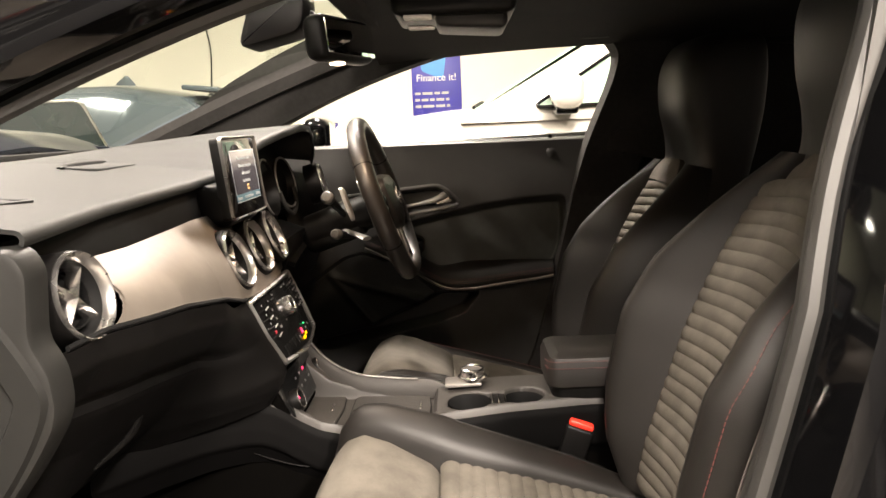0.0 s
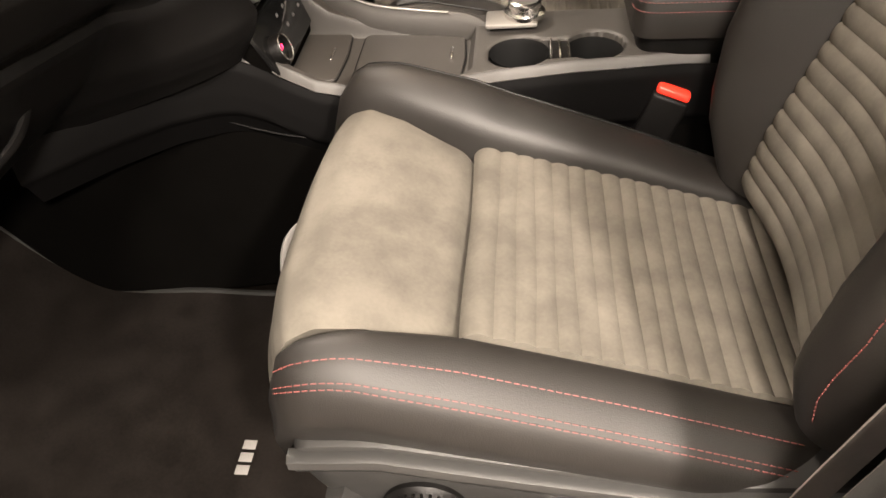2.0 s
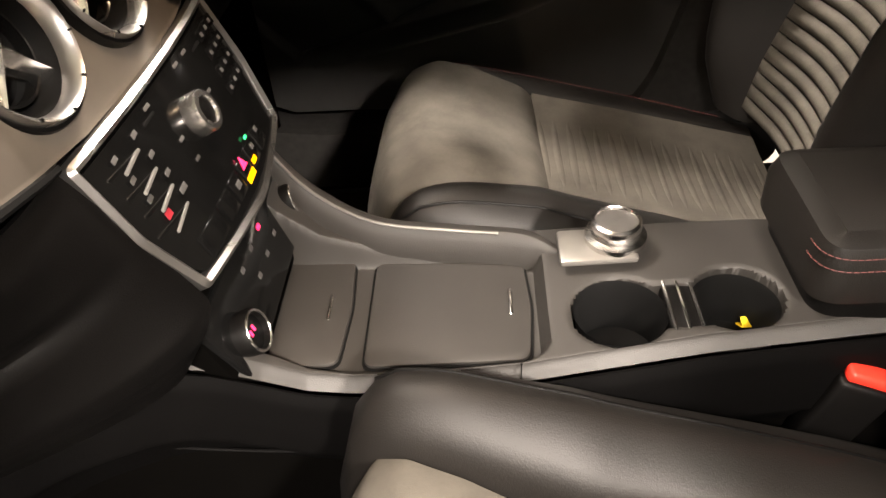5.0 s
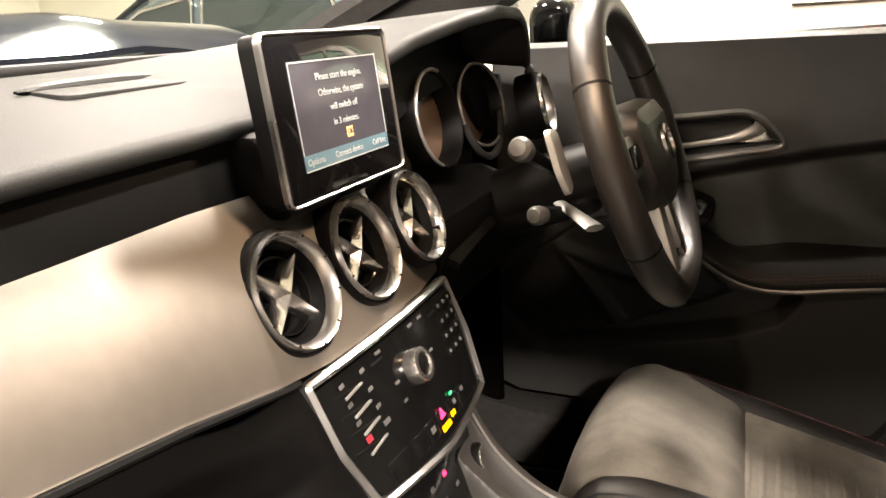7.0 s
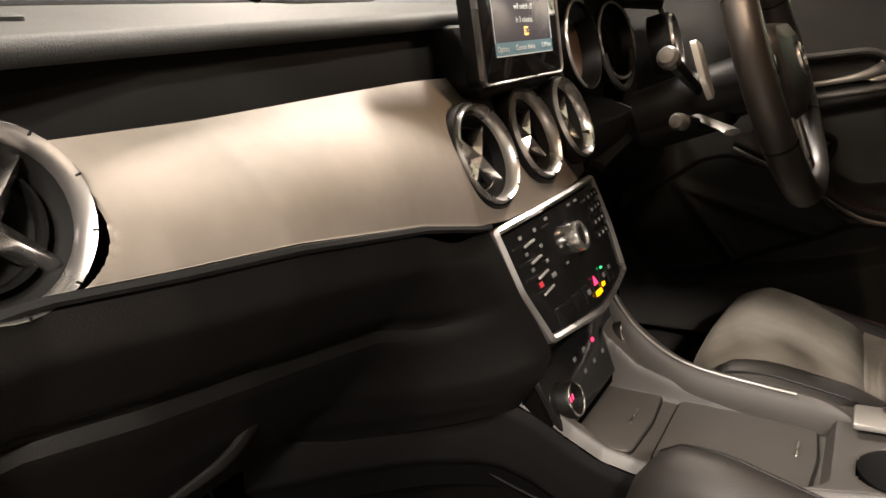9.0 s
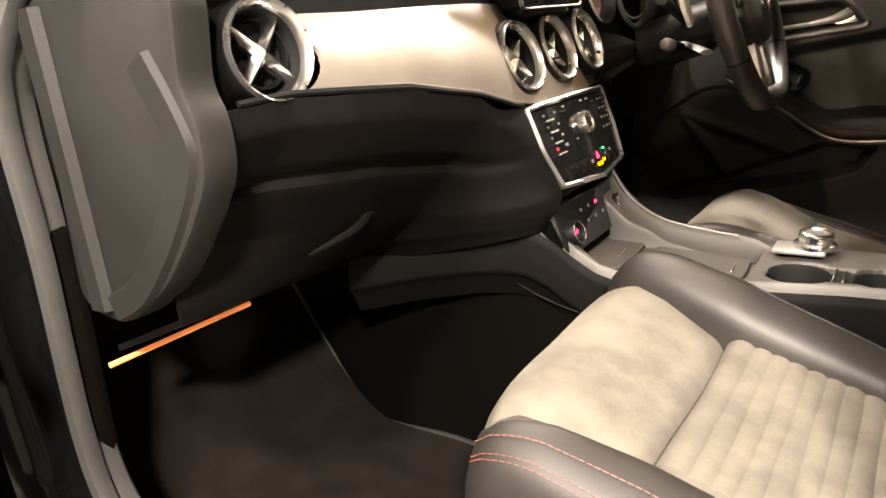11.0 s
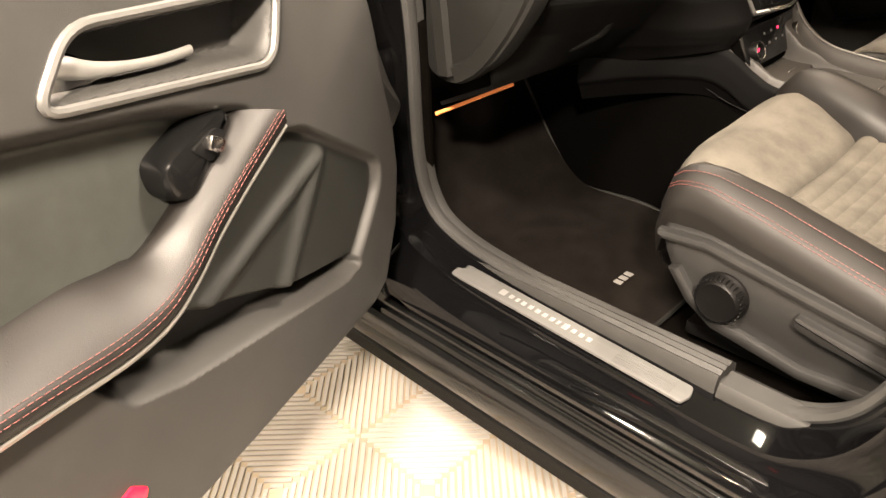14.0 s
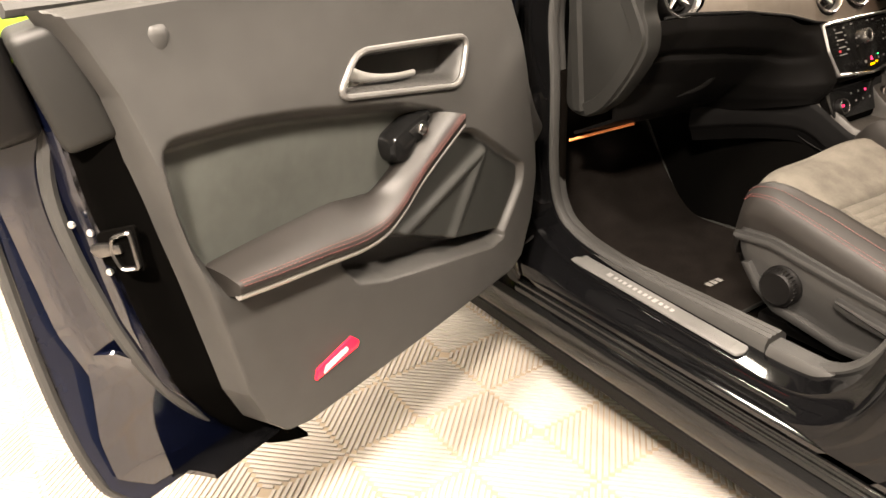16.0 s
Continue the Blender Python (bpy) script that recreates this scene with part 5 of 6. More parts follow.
seat(0.395, 1, "driver_seat", "black leather and grey suede sports seat in shade", dz=-0.045, dx=0.0)

# ---- rear bench, only its dark outline shows ----
bench = thing("rear_bench", "dark leather rear bench behind the front seats", "car seat")
part("cushion", rbox(0.5, 1.25, 0.16, 0.05, pose(1.15, CEN, 0.52), 4), LEATHER, bench)
part("backrest", rbox(0.14, 1.25, 0.62, 0.05, pose(1.48, CEN, 0.85, 0, 18, 0), 4), LEATHER, bench)

# ---- belts and buckles ----
def buckle(x, y, z, lean):
    b = thing("belt_buckle", "black seat belt buckle with a red release button", "buckle", "belt buckles", at=(x, y, z))
    b.rotation_euler = (0, radians(lean), radians(-8))
    part("body", rbox(0.052, 0.026, 0.11, 0.006, pose(0, 0, -0.062), 3), PLASTIC, b)
    part("button", rbox(0.046, 0.020, 0.012, 0.004, pose(0, 0, -0.002), 3), RED, b, "red release button")


buckle(0.254, -0.092, 0.628, 18)
buckle(0.235, 0.125, 0.575, 12)
belt = thing("seat_belt", "grey webbing seat belt hanging from the pillar", "seat belt")
bp = spline([(0.475, -0.640, 1.17), (0.43, -0.645, 1.00), (0.365, -0.640, 0.80), (0.32, -0.632, 0.60), (0.30, -0.625, 0.48)], 24)
part("webbing", sweep(bp, [(-0.0235, -0.0008), (0.0235, -0.0008), (0.0235, 0.0008), (-0.0235, 0.0008)], up=Vector((0.3, -1, 0))), BELT, belt)
part("guide", rbox(0.07, 0.02, 0.05, 0.008, pose(0.485, -0.648, 1.19, 0, 20, 0)), PLASTIC, belt)
bp2 = [p + Vector((0.045, 0.012, -0.01)) for p in bp]
part("webbing", sweep(bp2, [(-0.0235, -0.0008), (0.0235, -0.0008), (0.0235, 0.0008), (-0.0235, 0.0008)], up=Vector((0.6, -1, 0))), BELT, belt)
part("pillar_trim", sweep(spline([(0.31, -0.715, 0.50), (0.375, -0.715, 0.80), (0.435, -0.70, 1.05), (0.50, -0.65, 1.32)], 16), [(-0.045, -0.012), (0.045, -0.012), (0.04, 0.012), (-0.04, 0.012)], up=Vector((0, 1, 0))), PILLAR_GREY, car, "grey plastic centre pillar trim")

# ---- centre console ----
con = thing("centre_console", "black centre console with lids, cup holders and a rotary knob", "console")
secs = [(-0.85, 0.150, 0.69), (-0.60, 0.145, 0.68), (-0.42, 0.130, 0.66), (-0.335, 0.115, 0.625), (-0.28, 0.100, 0.600), (-0.2, 0.092, 0.590), (-0.05, 0.086, 0.585), (-0.015, 0.084, 0.575), (0.0, 0.083, 0.565), (0.12, 0.075, 0.565), (0.26, 0.075, 0.58), (0.60, 0.072, 0.58)]
rings = []
for p in spline(secs, 40):
    x, w, zt = p
    c = 0.005
    rings.append([Vector((x, c + a, b)) for a, b in ((-w - 0.03, 0.30), (-w - 0.022, 0.45), (-w - 0.012, zt - 0.045), (-w - 0.002, zt - 0.006), (-w + 0.012, zt), (w - 0.012, zt), (w + 0.002, zt - 0.006), (w + 0.012, zt - 0.045), (w + 0.022, 0.45), (w + 0.03, 0.30))])
part("console_body", loft(rings), SHADED_BLACK, con, "black plastic console body")
rim_prof = [(-0.012, -0.020), (-0.011, 0.0), (-0.008, 0.005), (-0.003, 0.008), (0.004, 0.0085), (0.009, 0.005), (0.013, -0.002), (0.018, -0.016), (0.018, -0.03)]
part("rim", sweep(spline([(-0.315, 0.150, 0.765), (-0.285, 0.132, 0.722), (-0.245, 0.112, 0.690), (-0.185, 0.092, 0.668), (-0.10, 0.084, 0.660), (-0.035, 0.074, 0.658), (0.0, 0.055, 0.654)], 50), rim_prof, taper=lambda f: (0.3 + 0.7 * min(1, f * 3.0)) * (1 - 0.6 * max(0.0, f - 0.85) / 0.15)), LID, con, "satin dark rim along the console")
part("rim_line", tube(spline([(-0.315, 0.142, 0.775), (-0.285, 0.124, 0.732), (-0.245, 0.104, 0.700), (-0.185, 0.084, 0.678), (-0.10, 0.076, 0.6695), (-0.06, 0.071, 0.6685)], 40), 0.0017, 6), STRIP, con, "thin chrome line")
NEAR = [(-0.60, -0.290, 0.690), (-0.50, -0.215, 0.705), (-0.42, -0.165, 0.714), (-0.36, -0.141, 0.716), (-0.33, -0.132, 0.712), (-0.30, -0.121, 0.694), (-0.27, -0.110, 0.668), (-0.235, -0.103, 0.645), (-0.195, -0.099, 0.635), (-0.12, -0.099, 0.637), (-0.045, -0.100, 0.646), (0.02, -0.097, 0.656), (0.12, -0.086, 0.663), (0.27, -0.073, 0.668), (0.60, -0.070, 0.668)]
FAR = [(-0.52, 0.175, 0.740), (-0.315, 0.155, 0.735), (-0.285, 0.140, 0.700), (-0.245, 0.122, 0.668), (-0.185, 0.104, 0.650), (-0.10, 0.096, 0.645), (0.0, 0.090, 0.655), (0.12, 0.084, 0.663), (0.27, 0.078, 0.668), (0.60, 0.075, 0.668)]


def rect_in(x, y, x0, x1, y0, y1, r):
    """Depth inside a rounded rectangle."""
    dx, dy = abs(x - (x0 + x1) / 2) - (x1 - x0) / 2 + r, abs(y - (y0 + y1) / 2) - (y1 - y0) / 2 + r
    return r - math.hypot(max(dx, 0), max(dy, 0)) - min(max(dx, dy), 0)


def console_top(u, v):
    """Cross-section from the near side over the deck and the cups to the far side."""
    x = -0.50 + 0.80 * u
    yn, zn = ev(NEAR, x)
    yf, zf = ev(FAR, x)
    if v < 0.12:
        f = 0.86 + 0.14 * v / 0.12
        a = float(ease(np.array((f - 0.55) / 0.45)))
        return (x, float(yn) - 0.006 + 0.003 * math.sin(math.pi * f) * -1 + 0.022 * a * a, float(zn) - 0.085 * (1 - f) - 0.004 * (1 - a))
    if v > 0.90:
        f = (v - 0.90) / 0.10
        return (x, float(yf) + 0.008 * min(1, f * 3), float(zf) - 0.10 * f * f - 0.004 * f)
    f = (v - 0.12) / 0.78
    y = float(yn) + 0.016 + (float(yf) - float(yn) - 0.016) * f
    z = float(zn + (zf - zn) * ease(np.array((f - 0.25) / 0.6)))
    d = rect_in(x, y, -0.60, -0.016, -0.083, 0.075 + 0.05 * max(0.0, -0.15 - x), 0.028)
    z += (0.629 + 0.004 * max(0.0, x + 0.2) - z) * float(ease(np.array(d / 0.011)))
    # two cups joined by a channel
    d = max(0.0425 - math.hypot(x - 0.047, y + 0.034), 0.0395 - math.hypot(x - 0.151, y + 0.027), min(0.036 - abs(x - 0.100), 0.026 - abs(y + 0.031)))
    lip_d = max(0.049 - math.hypot(x - 0.047, y + 0.034), 0.046 - math.hypot(x - 0.151, y + 0.027), min(0.040 - abs(x - 0.100), 0.033 - abs(y + 0.031)))
    z -= 0.0025 * float(ease(np.array(lip_d / 0.006))) + 0.078 * float(ease(np.array((d + 0.001) / 0.0035)))
    return (x, y, z)


part("console_top", sheet(console_top, 270, 130, 0.0), LID, con, "satin dark console deck with two cup holders", flip=False)
part("side_line", tube(spline([(-0.42, -0.165, 0.66), (-0.377, -0.148, 0.628), (-0.322, -0.128, 0.592), (-0.26, -0.116, 0.570), (-0.192, -0.112, 0.566), (-0.10, -0.112, 0.572)], 30), 0.0018, 6), SHADED_SIDE, con, "thin edge along the console side")


def console_side(u, v):
    """Soft side below the deck's edge, led forward under the dashboard."""
    x = -0.58 + 1.08 * u
    yn, zn = ev(NEAR, x)
    y, z = ev([(0, -0.0005, -0.010), (0.12, -0.005, -0.022), (0.40, -0.009, -0.055), (0.68, -0.0105, -0.082), (0.74, -0.004, -0.088), (1, 0.012, -0.125)], v)
    return (x, float(yn) + float(y), float(zn) + float(z))


# its near-black colour includes the shadow falling through the door opening
part("console_side", sheet(console_side, 70, 30, 0.004), SHADED_SIDE, con, "soft console side, coloured dark as in shade", flip=False)
part("joint", sweep([(-0.047, -0.1065, 0.60), (-0.047, -0.104, 0.630), (-0.046, -0.096, 0.6475), (-0.045, -0.086, 0.6485)], [(-0.0006, -0.0012), (0.0006, -0.0012), (0.0006, 0.0012), (-0.0006, 0.0012)], up=Vector((0, -1, 1))), DARK, con)
for (x0, x1, y0, y1), bx in (((-0.320, -0.212, -0.073, 0.088), -0.228), ((-0.188, -0.036, -0.073, 0.070), -0.051)):
    lid_pts = rounded([(x0, y0), (x1, y0 + 0.004), (x1 + 0.005, (y0 + y1) / 2), (x1, y1 - 0.006), (x0, y1)], 0.012)
    part("lid_gap", plate([((a - (x0 + x1) / 2) * 1.03 + (x0 + x1) / 2, b * 1.03) for a, b in lid_pts], 0.620, 0.6312, Matrix()), DARK, con)
    lid = part("lid", plate(lid_pts, 0.622, 0.6345, Matrix(), 0.002), LID, con, "dark sliding storage lid")
    part("lid_grip", rbox(0.0035, 0.036, 0.004, 0.0015, pose(bx, 0.003, 0.6365, 0, 0, 0)), CHROME, lid, "thin chrome grip")
for cx, cy_, cr in ((0.047, -0.034, 0.0425), (0.151, -0.027, 0.0395)):
    part("cup_liner", lathe([(cr * 1.0, 0.6555), (cr * 0.94, 0.648), (cr * 0.92, 0.61), (cr * 0.90, 0.597), (0.0005, 0.596)], pose(cx, cy_, 0), 32), DARK, con, "black cup liner")
part("bridge", rbox(0.030, 0.074, 0.016, 0.004, pose(0.103, -0.031, 0.649), 2), PLASTIC, con, "cup holder divider")
part("divider_clip", ring_plate(rounded([(-0.0135, -0.037), (0.0135, -0.037), (0.0135, 0.037), (-0.0135, 0.037)], 0.004), 0.0030, 0.0, 0.004, pose(0.103, -0.031, 0.657)), CHROME, con, "slim chrome clip between the cups")
part("divider_bar", rbox(0.0034, 0.070, 0.004, 0.001, pose(0.103, -0.031, 0.659)), CHROME, con, "chrome divider bar")
part("button_field", rbox(0.075, 0.050, 0.008, 0.004, pose(0.035, 0.045, 0.668, 0, -2, 0), 2), STRIP, con, "silver key field")
part("controller", lathe([(0.030, 0.0), (0.030, 0.006), (0.024, 0.008), (0.0235, 0.014), (0.025, 0.017), (0.024, 0.022), (0.021, 0.024), (0.0195, 0.022), (0.019, 0.020)], pose(0.054, 0.052, 0.672), 36), CHROME, con, "chrome rotary controller")
part("controller_top", lathe([(0.0195, 0.0205), (0.0005, 0.0215)], pose(0.054, 0.052, 0.672), 32), SATIN_DARK, con, "dished grey top of the controller")
arm = part("armrest", plate(rounded([(0.195, -0.068), (0.56, -0.060), (0.56, 0.088), (0.195, 0.094)], 0.03, 6), 0.690, 0.750, Matrix(), 0.022), LEATHER, con, "black leather centre armrest")
part("armrest_base", plate(rounded([(0.205, -0.060), (0.56, -0.055), (0.56, 0.085), (0.205, 0.086)], 0.03, 6), 0.60, 0.694, Matrix()), PLASTIC, con)
stitches([(x, y, 0.7395) for x, y in rounded([(0.193, 0.09), (0.193, -0.0695), (0.555, -0.0615)], 0.03, 8)[9:]], arm, 0.0042, 0.0014, 0.0006)
stitches([(x, y, 0.7265) for x, y in rounded([(0.193, 0.09), (0.193, -0.0695), (0.555, -0.0615)], 0.03, 8)[9:]], arm, 0.0042, 0.0014, 0.0006)

tag = thing("paper_tag", "small bright yellow paper tag inside the cup holder", "tag", at=(0.178, -0.004, 0.5965))
part("slip", rbox(0.016, 0.011, 0.002, 0.0006, pose(0, 0, 0.010, 35, 20, 20)), YELLOW, tag)
part("fold", rbox(0.016, 0.010, 0.002, 0.0006, pose(0, 0.004, 0.003, -20, 10, 20)), YELLOW, tag)

# ---- floor mats ----
def floor_mat(y0, y1, x0, x1, label, logo):
    t = thing("floor_mat", label, "floor mat", "front floor mats")

    def f(u, v):
        r = 0.07
        y = y0 + (y1 - y0) * v
        e = max(0.0, abs(2 * v - 1) - 0.8) / 0.2
        xx0 = x0 + r * e ** 2.4
        xx1 = x1 - r * e ** 2.4
        x = xx0 + (xx1 - xx0) * u
        rise = float(ease(np.array((-0.60 - x) / 0.42))) * 0.42
        return Vector((x, y, 0.285 + rise + 0.014 + 0.002 * math.sin(31 * x + 17 * y) + 0.09 * math.exp(-((y - CEN) / 0.11) ** 4)))
    part("velour", sheet(f, 40, 24, 0.008), MAT_PILE, t, "black velour pile")
    edge = [f(i / 30, 0) for i in range(31)] + [f(1, i / 16) for i in range(1, 17)] + [f(1 - i / 30, 1) for i in range(1, 31)] + [f(0, 1 - i / 16) for i in range(1, 16)]
    part("binding", tube(edge, 0.005, 6, closed=True), END_GREY, t, "sewn edge binding")
    lx, ly = logo
    for i in range(3):
        part("mark", rbox(0.018, 0.014, 0.0012, 0.0005, pose(lx, ly + (i - 1) * 0.019, 0.3028)), MAT_MARK, t, "small white woven mark")


floor_mat(-0.655, -0.165, -0.93, -0.175, "black velour passenger floor mat with a white mark", (-0.305, -0.472))
floor_mat(0.20, 0.68, -0.93, -0.16, "black velour driver floor mat with a white mark", (-0.30, 0.33))

# ---- mirror, roof unit, grab handle ----
mir = thing("rear_view_mirror", "black interior mirror below the roof", "mirror")
mm = pose(-0.175, 0.045, 1.352, 0, -6, -22)
part("casing", rbox(0.050, 0.19, 0.084, 0.020, mm, 4), PLASTIC, mir, "rounded black casing")
part("glass", rbox(0.003, 0.170, 0.062, 0.001, mm @ pose(0.0245, 0, 0)), SILVER, mir, "mirror glass")
part("stem", tube([(-0.19, 0.04, 1.37), (-0.24, 0.03, 1.405), (-0.27, 0.02, 1.415)], 0.013, 10), PLASTIC, mir)
part("map_lamp", rbox(0.018, 0.03, 0.006, 0.002, mm @ pose(0.0, -0.02, -0.043)), LAMP_WHITE, mir, "lit white lamp under the casing")
part("sensor_box", plate(rounded([(-0.11, -0.045), (0.02, -0.05), (0.05, 0.03), (-0.05, 0.045)], 0.03), -0.05, 0.05, axes((-0.26, 0.02, 1.408), (1, 0, 0.28), (-0.28, 0, 1)), 0.012), PLASTIC, mir, "black sensor housing")
unit = thing("roof_console", "dark overhead console with reading lamps", "lamp")
part("casing", rbox(0.22, 0.20, 0.05, 0.016, pose(0.045, 0.03, 1.402), 4), PLASTIC, unit)
part("lower_cover", rbox(0.13, 0.15, 0.03, 0.012, pose(0.075, 0.03, 1.372, 0, 4, 0), 3), PLASTIC_GREY, unit)
for yy in (-0.045, 0.095):
    part("lens", rbox(0.05, 0.035, 0.006, 0.002, pose(-0.02, yy, 1.376)), CEIL, unit, "reading lamp lens")
grab = thing("grab_handle", "dark roof grab handle above the driver's door", "handle")
part("bar", tube(spline([(0.28, 0.575, 1.432), (0.30, 0.555, 1.405), (0.36, 0.55, 1.398), (0.44, 0.55, 1.400), (0.47, 0.572, 1.43)], 20), 0.010, 8), PLASTIC_GREY, grab)
for xx in (0.28, 0.47):
    part("mount", rbox(0.03, 0.02, 0.03, 0.006, pose(xx, 0.585, 1.43)), PLASTIC, grab)


# ---- doors ----
def car_door(name, label, M, mirror, lit):
    """A frameless front door: x from hinge to latch, y towards the cabin, z up."""
    t = thing(name, label, "car door", "front doors")

    def W(u, n, z):
        return M @ Vector((u, n, z))

    def mk(nm, bm, m_, lab="", parent=None, ang=38):
        return part(nm, bm, m_, parent or t, lab, ang)

    def face(nm, fn, nu, nv, th, m_, lab="", parent=None):
        bm = sheet(fn, nu, nv, th)
        bmesh.ops.recalc_face_normals(bm, faces=bm.faces)
        return part(nm, bm, m_, parent or t, lab)
    rear = [(0.43, 0.82), (0.455, 0.92), (0.49, 0.952), (0.56, 0.978), (0.76, 1.008), (0.85, 1.024), (0.936, 1.037), (1.035, 1.056), (1.10, 1.080), (1.14, 1.100)]
    frontl = [(0.43, 0.25), (0.463, 0.168), (0.55, 0.12), (0.64, 0.100), (0.72, 0.105), (0.80, 0.125), (0.957, 0.150), (1.03, 0.17), (1.14, 0.17)]
    insert = rounded([(1.012, 0.967), (0.88, 0.963), (0.77, 0.949), (0.57, 0.911), (0.45, 0.868), (0.455, 0.82), (0.53, 0.77), (0.63, 0.715), (0.968, 0.735), (1.002, 0.80), (1.016, 0.88)], 0.025)
    handle_o = rounded([(0.712, 0.957), (0.650, 1.016), (0.355, 0.990), (0.398, 0.908)], 0.028)
    speaker = rounded([(0.41, 0.825), (0.356, 0.812), (0.168, 0.682), (0.176, 0.635), (0.262, 0.544), (0.40, 0.575), (0.57, 0.652), (0.64, 0.69), (0.575, 0.745), (0.50, 0.795)], 0.02)
    pocket = rounded([(0.750, 0.694), (0.715, 0.640), (0.64, 0.612), (0.30, 0.536), (0.255, 0.540), (0.262, 0.556), (0.40, 0.590), (0.57, 0.664), (0.64, 0.698)], 0.01)
    NU, NV = 300, 240
    zz = np.linspace(0.43, 1.14, NV + 1)
    UU, ZZ = np.zeros((NU + 1, NV + 1)), np.zeros((NU + 1, NV + 1))
    for j, z in enumerate(zz):
        a, b = float(ev(frontl, z)[0]), float(ev(rear, z)[0])
        UU[:, j], ZZ[:, j] = np.linspace(a, b, NU + 1), z
    P = np.stack([UU.ravel(), ZZ.ravel()], 1)
    base = 0.052 - 0.030 * ease((P[:, 1] - 0.86) / 0.28) + 0.006 * np.sin(3 * P[:, 0])
    d_in = inside_depth(P, insert)
    base -= 0.040 * ease((d_in + 0.010) / 0.030)
    d_h = inside_depth(P, handle_o)
    base -= 0.045 * ease((d_h - 0.006) / 0.012)
    d_s = inside_depth(P, speaker)
    sp = ease((d_s + 0.004) / 0.012)
    def ridge(a, b, wide):
        e, w = np.array(b) - np.array(a), P - np.array(a)
        t_ = np.clip((w @ e) / (e @ e), 0, 1)
        return np.exp(-(np.hypot(*(w - t_[:, None] * e).T) / wide) ** 2)
    crease = 0.012 * np.maximum(ridge((0.318, 0.752), (0.582, 0.672), 0.013), ridge((0.318, 0.752), (0.446, 0.592), 0.013))
    base += sp * (-0.016 + crease)
    d_p = inside_depth(P, pocket)
    base -= 0.055 * ease((d_p + 0.006) / 0.022)
    edge = np.minimum.reduce([P[:, 1] - 0.43, 1.145 - P[:, 1]])
    eu = np.minimum(np.repeat(np.arange(NU + 1), NV + 1), NU - np.repeat(np.arange(NU + 1), NV + 1)) * 0.0030
    base -= 0.055 * (1 - ease(np.minimum(edge, eu) / 0.016)) ** 2
    N = base.reshape(NU + 1, NV + 1)
    fm = lambda i, j: (UU[i, j], N[i, j], ZZ[i, j])
    face("trim_panel", lambda u, v: W(*fm(round(u * NU), round(v * NV))), NU, NV, 0.0, PLASTIC_GREY, "dark grey moulded door trim")
    for nm, dep, m_, lab in (("speaker_cover", d_s, SPEAKER, "dark moulded speaker cover"), ("padded_insert", d_in - 0.002, SUEDE_DOOR, "dark grey padded insert")):
        D = dep.reshape(NU + 1, NV + 1)
        bm = bmesh.new()
        vs = {}
        for i in range(NU):
            for j in range(NV):
                if min(D[i, j], D[i + 1, j], D[i, j + 1], D[i + 1, j + 1]) > 0.009:
                    q = []
                    for a, b in ((i, j), (i + 1, j), (i + 1, j + 1), (i, j + 1)):
                        if (a, b) not in vs:
                            vs[a, b] = bm.verts.new(W(UU[a, b], N[a, b] + 0.0015, ZZ[a, b]))
                        q.append(vs[a, b])
                    bm.faces.new(q)
        part(nm, bm, m_, t, lab)
    # armrest with chrome strip and red stitching: front edge (along, up) and back edge (along, out, up)
    fr = spline([(0.970, 0, 0.752), (0.90, 0, 0.742), (0.80, 0, 0.730), (0.72, 0, 0.720), (0.66, 0, 0.724), (0.612, 0, 0.746), (0.565, 0, 0.778), (0.515, 0, 0.806), (0.465, 0, 0.831), (0.422, 0, 0.852)], 60)
    bk = spline([(0.976, 0.006, 0.778), (0.905, 0.006, 0.783), (0.805, 0.006, 0.787), (0.725, 0.008, 0.788), (0.668, 0.012, 0.776), (0.640, 0.026, 0.772), (0.606, 0.040, 0.790), (0.562, 0.046, 0.816), (0.518, 0.046, 0.845), (0.474, 0.040, 0.874)], 60)
    rings = []
    for p, q in zip(fr, bk):
        F, B = Vector((p.x, 0.083, p.z + 0.010)), Vector(q)
        mids = [F.lerp(B, f_) + Vector((0, 0.007 * math.sin(math.pi * f_), 0.003 * math.sin(math.pi * f_))) for f_ in (0.12, 0.3, 0.55, 0.8)]
        ring = [Vector((p.x, 0.072, p.z - 0.012)), Vector((p.x, 0.084, p.z - 0.004)), F] + mids + [B, B + Vector((0, -0.012, -0.006)), Vector((B.x, -0.012, B.z - 0.03)), Vector((p.x, 0.0, p.z - 0.03))]
        rings.append([W(*c) for c in ring])
    ar = mk("armrest", loft(rings), LEATHER, "black leather armrest", None, 75)
    mk("chrome_strip", sweep([r[0].lerp(r[1], 0.3) for r in rings], circle(0.0075, 8, 0.006)), STRIP, "satin chrome strip", ar)
    out3 = M.to_3x3() @ Vector((0, 0.0012, 0.0006))
    for j_, fr_ in ((1, 0.75), (2, 0.35), (2, 0.95)):
        stitches([r[j_].lerp(r[j_ + 1], fr_) + out3 for r in rings[1:]], ar, 0.006, 0.0026, 0.0005, up=M.to_3x3() @ Vector((0, 1, 0)))
    hs = M @ Matrix(((1, 0, 0, 0), (0, 0, 1, 0), (0, 1, 0, 0), (0, 0, 0, 1)))
    sw = mk("switch_housing", plate(rounded([(0.600, 0.858), (0.540, 0.880), (0.490, 0.890), (0.480, 0.872), (0.520, 0.838), (0.556, 0.800), (0.592, 0.815)], 0.022), -0.01, 0.058, hs, 0.016), PIANO, "gloss black window switch housing", ar)
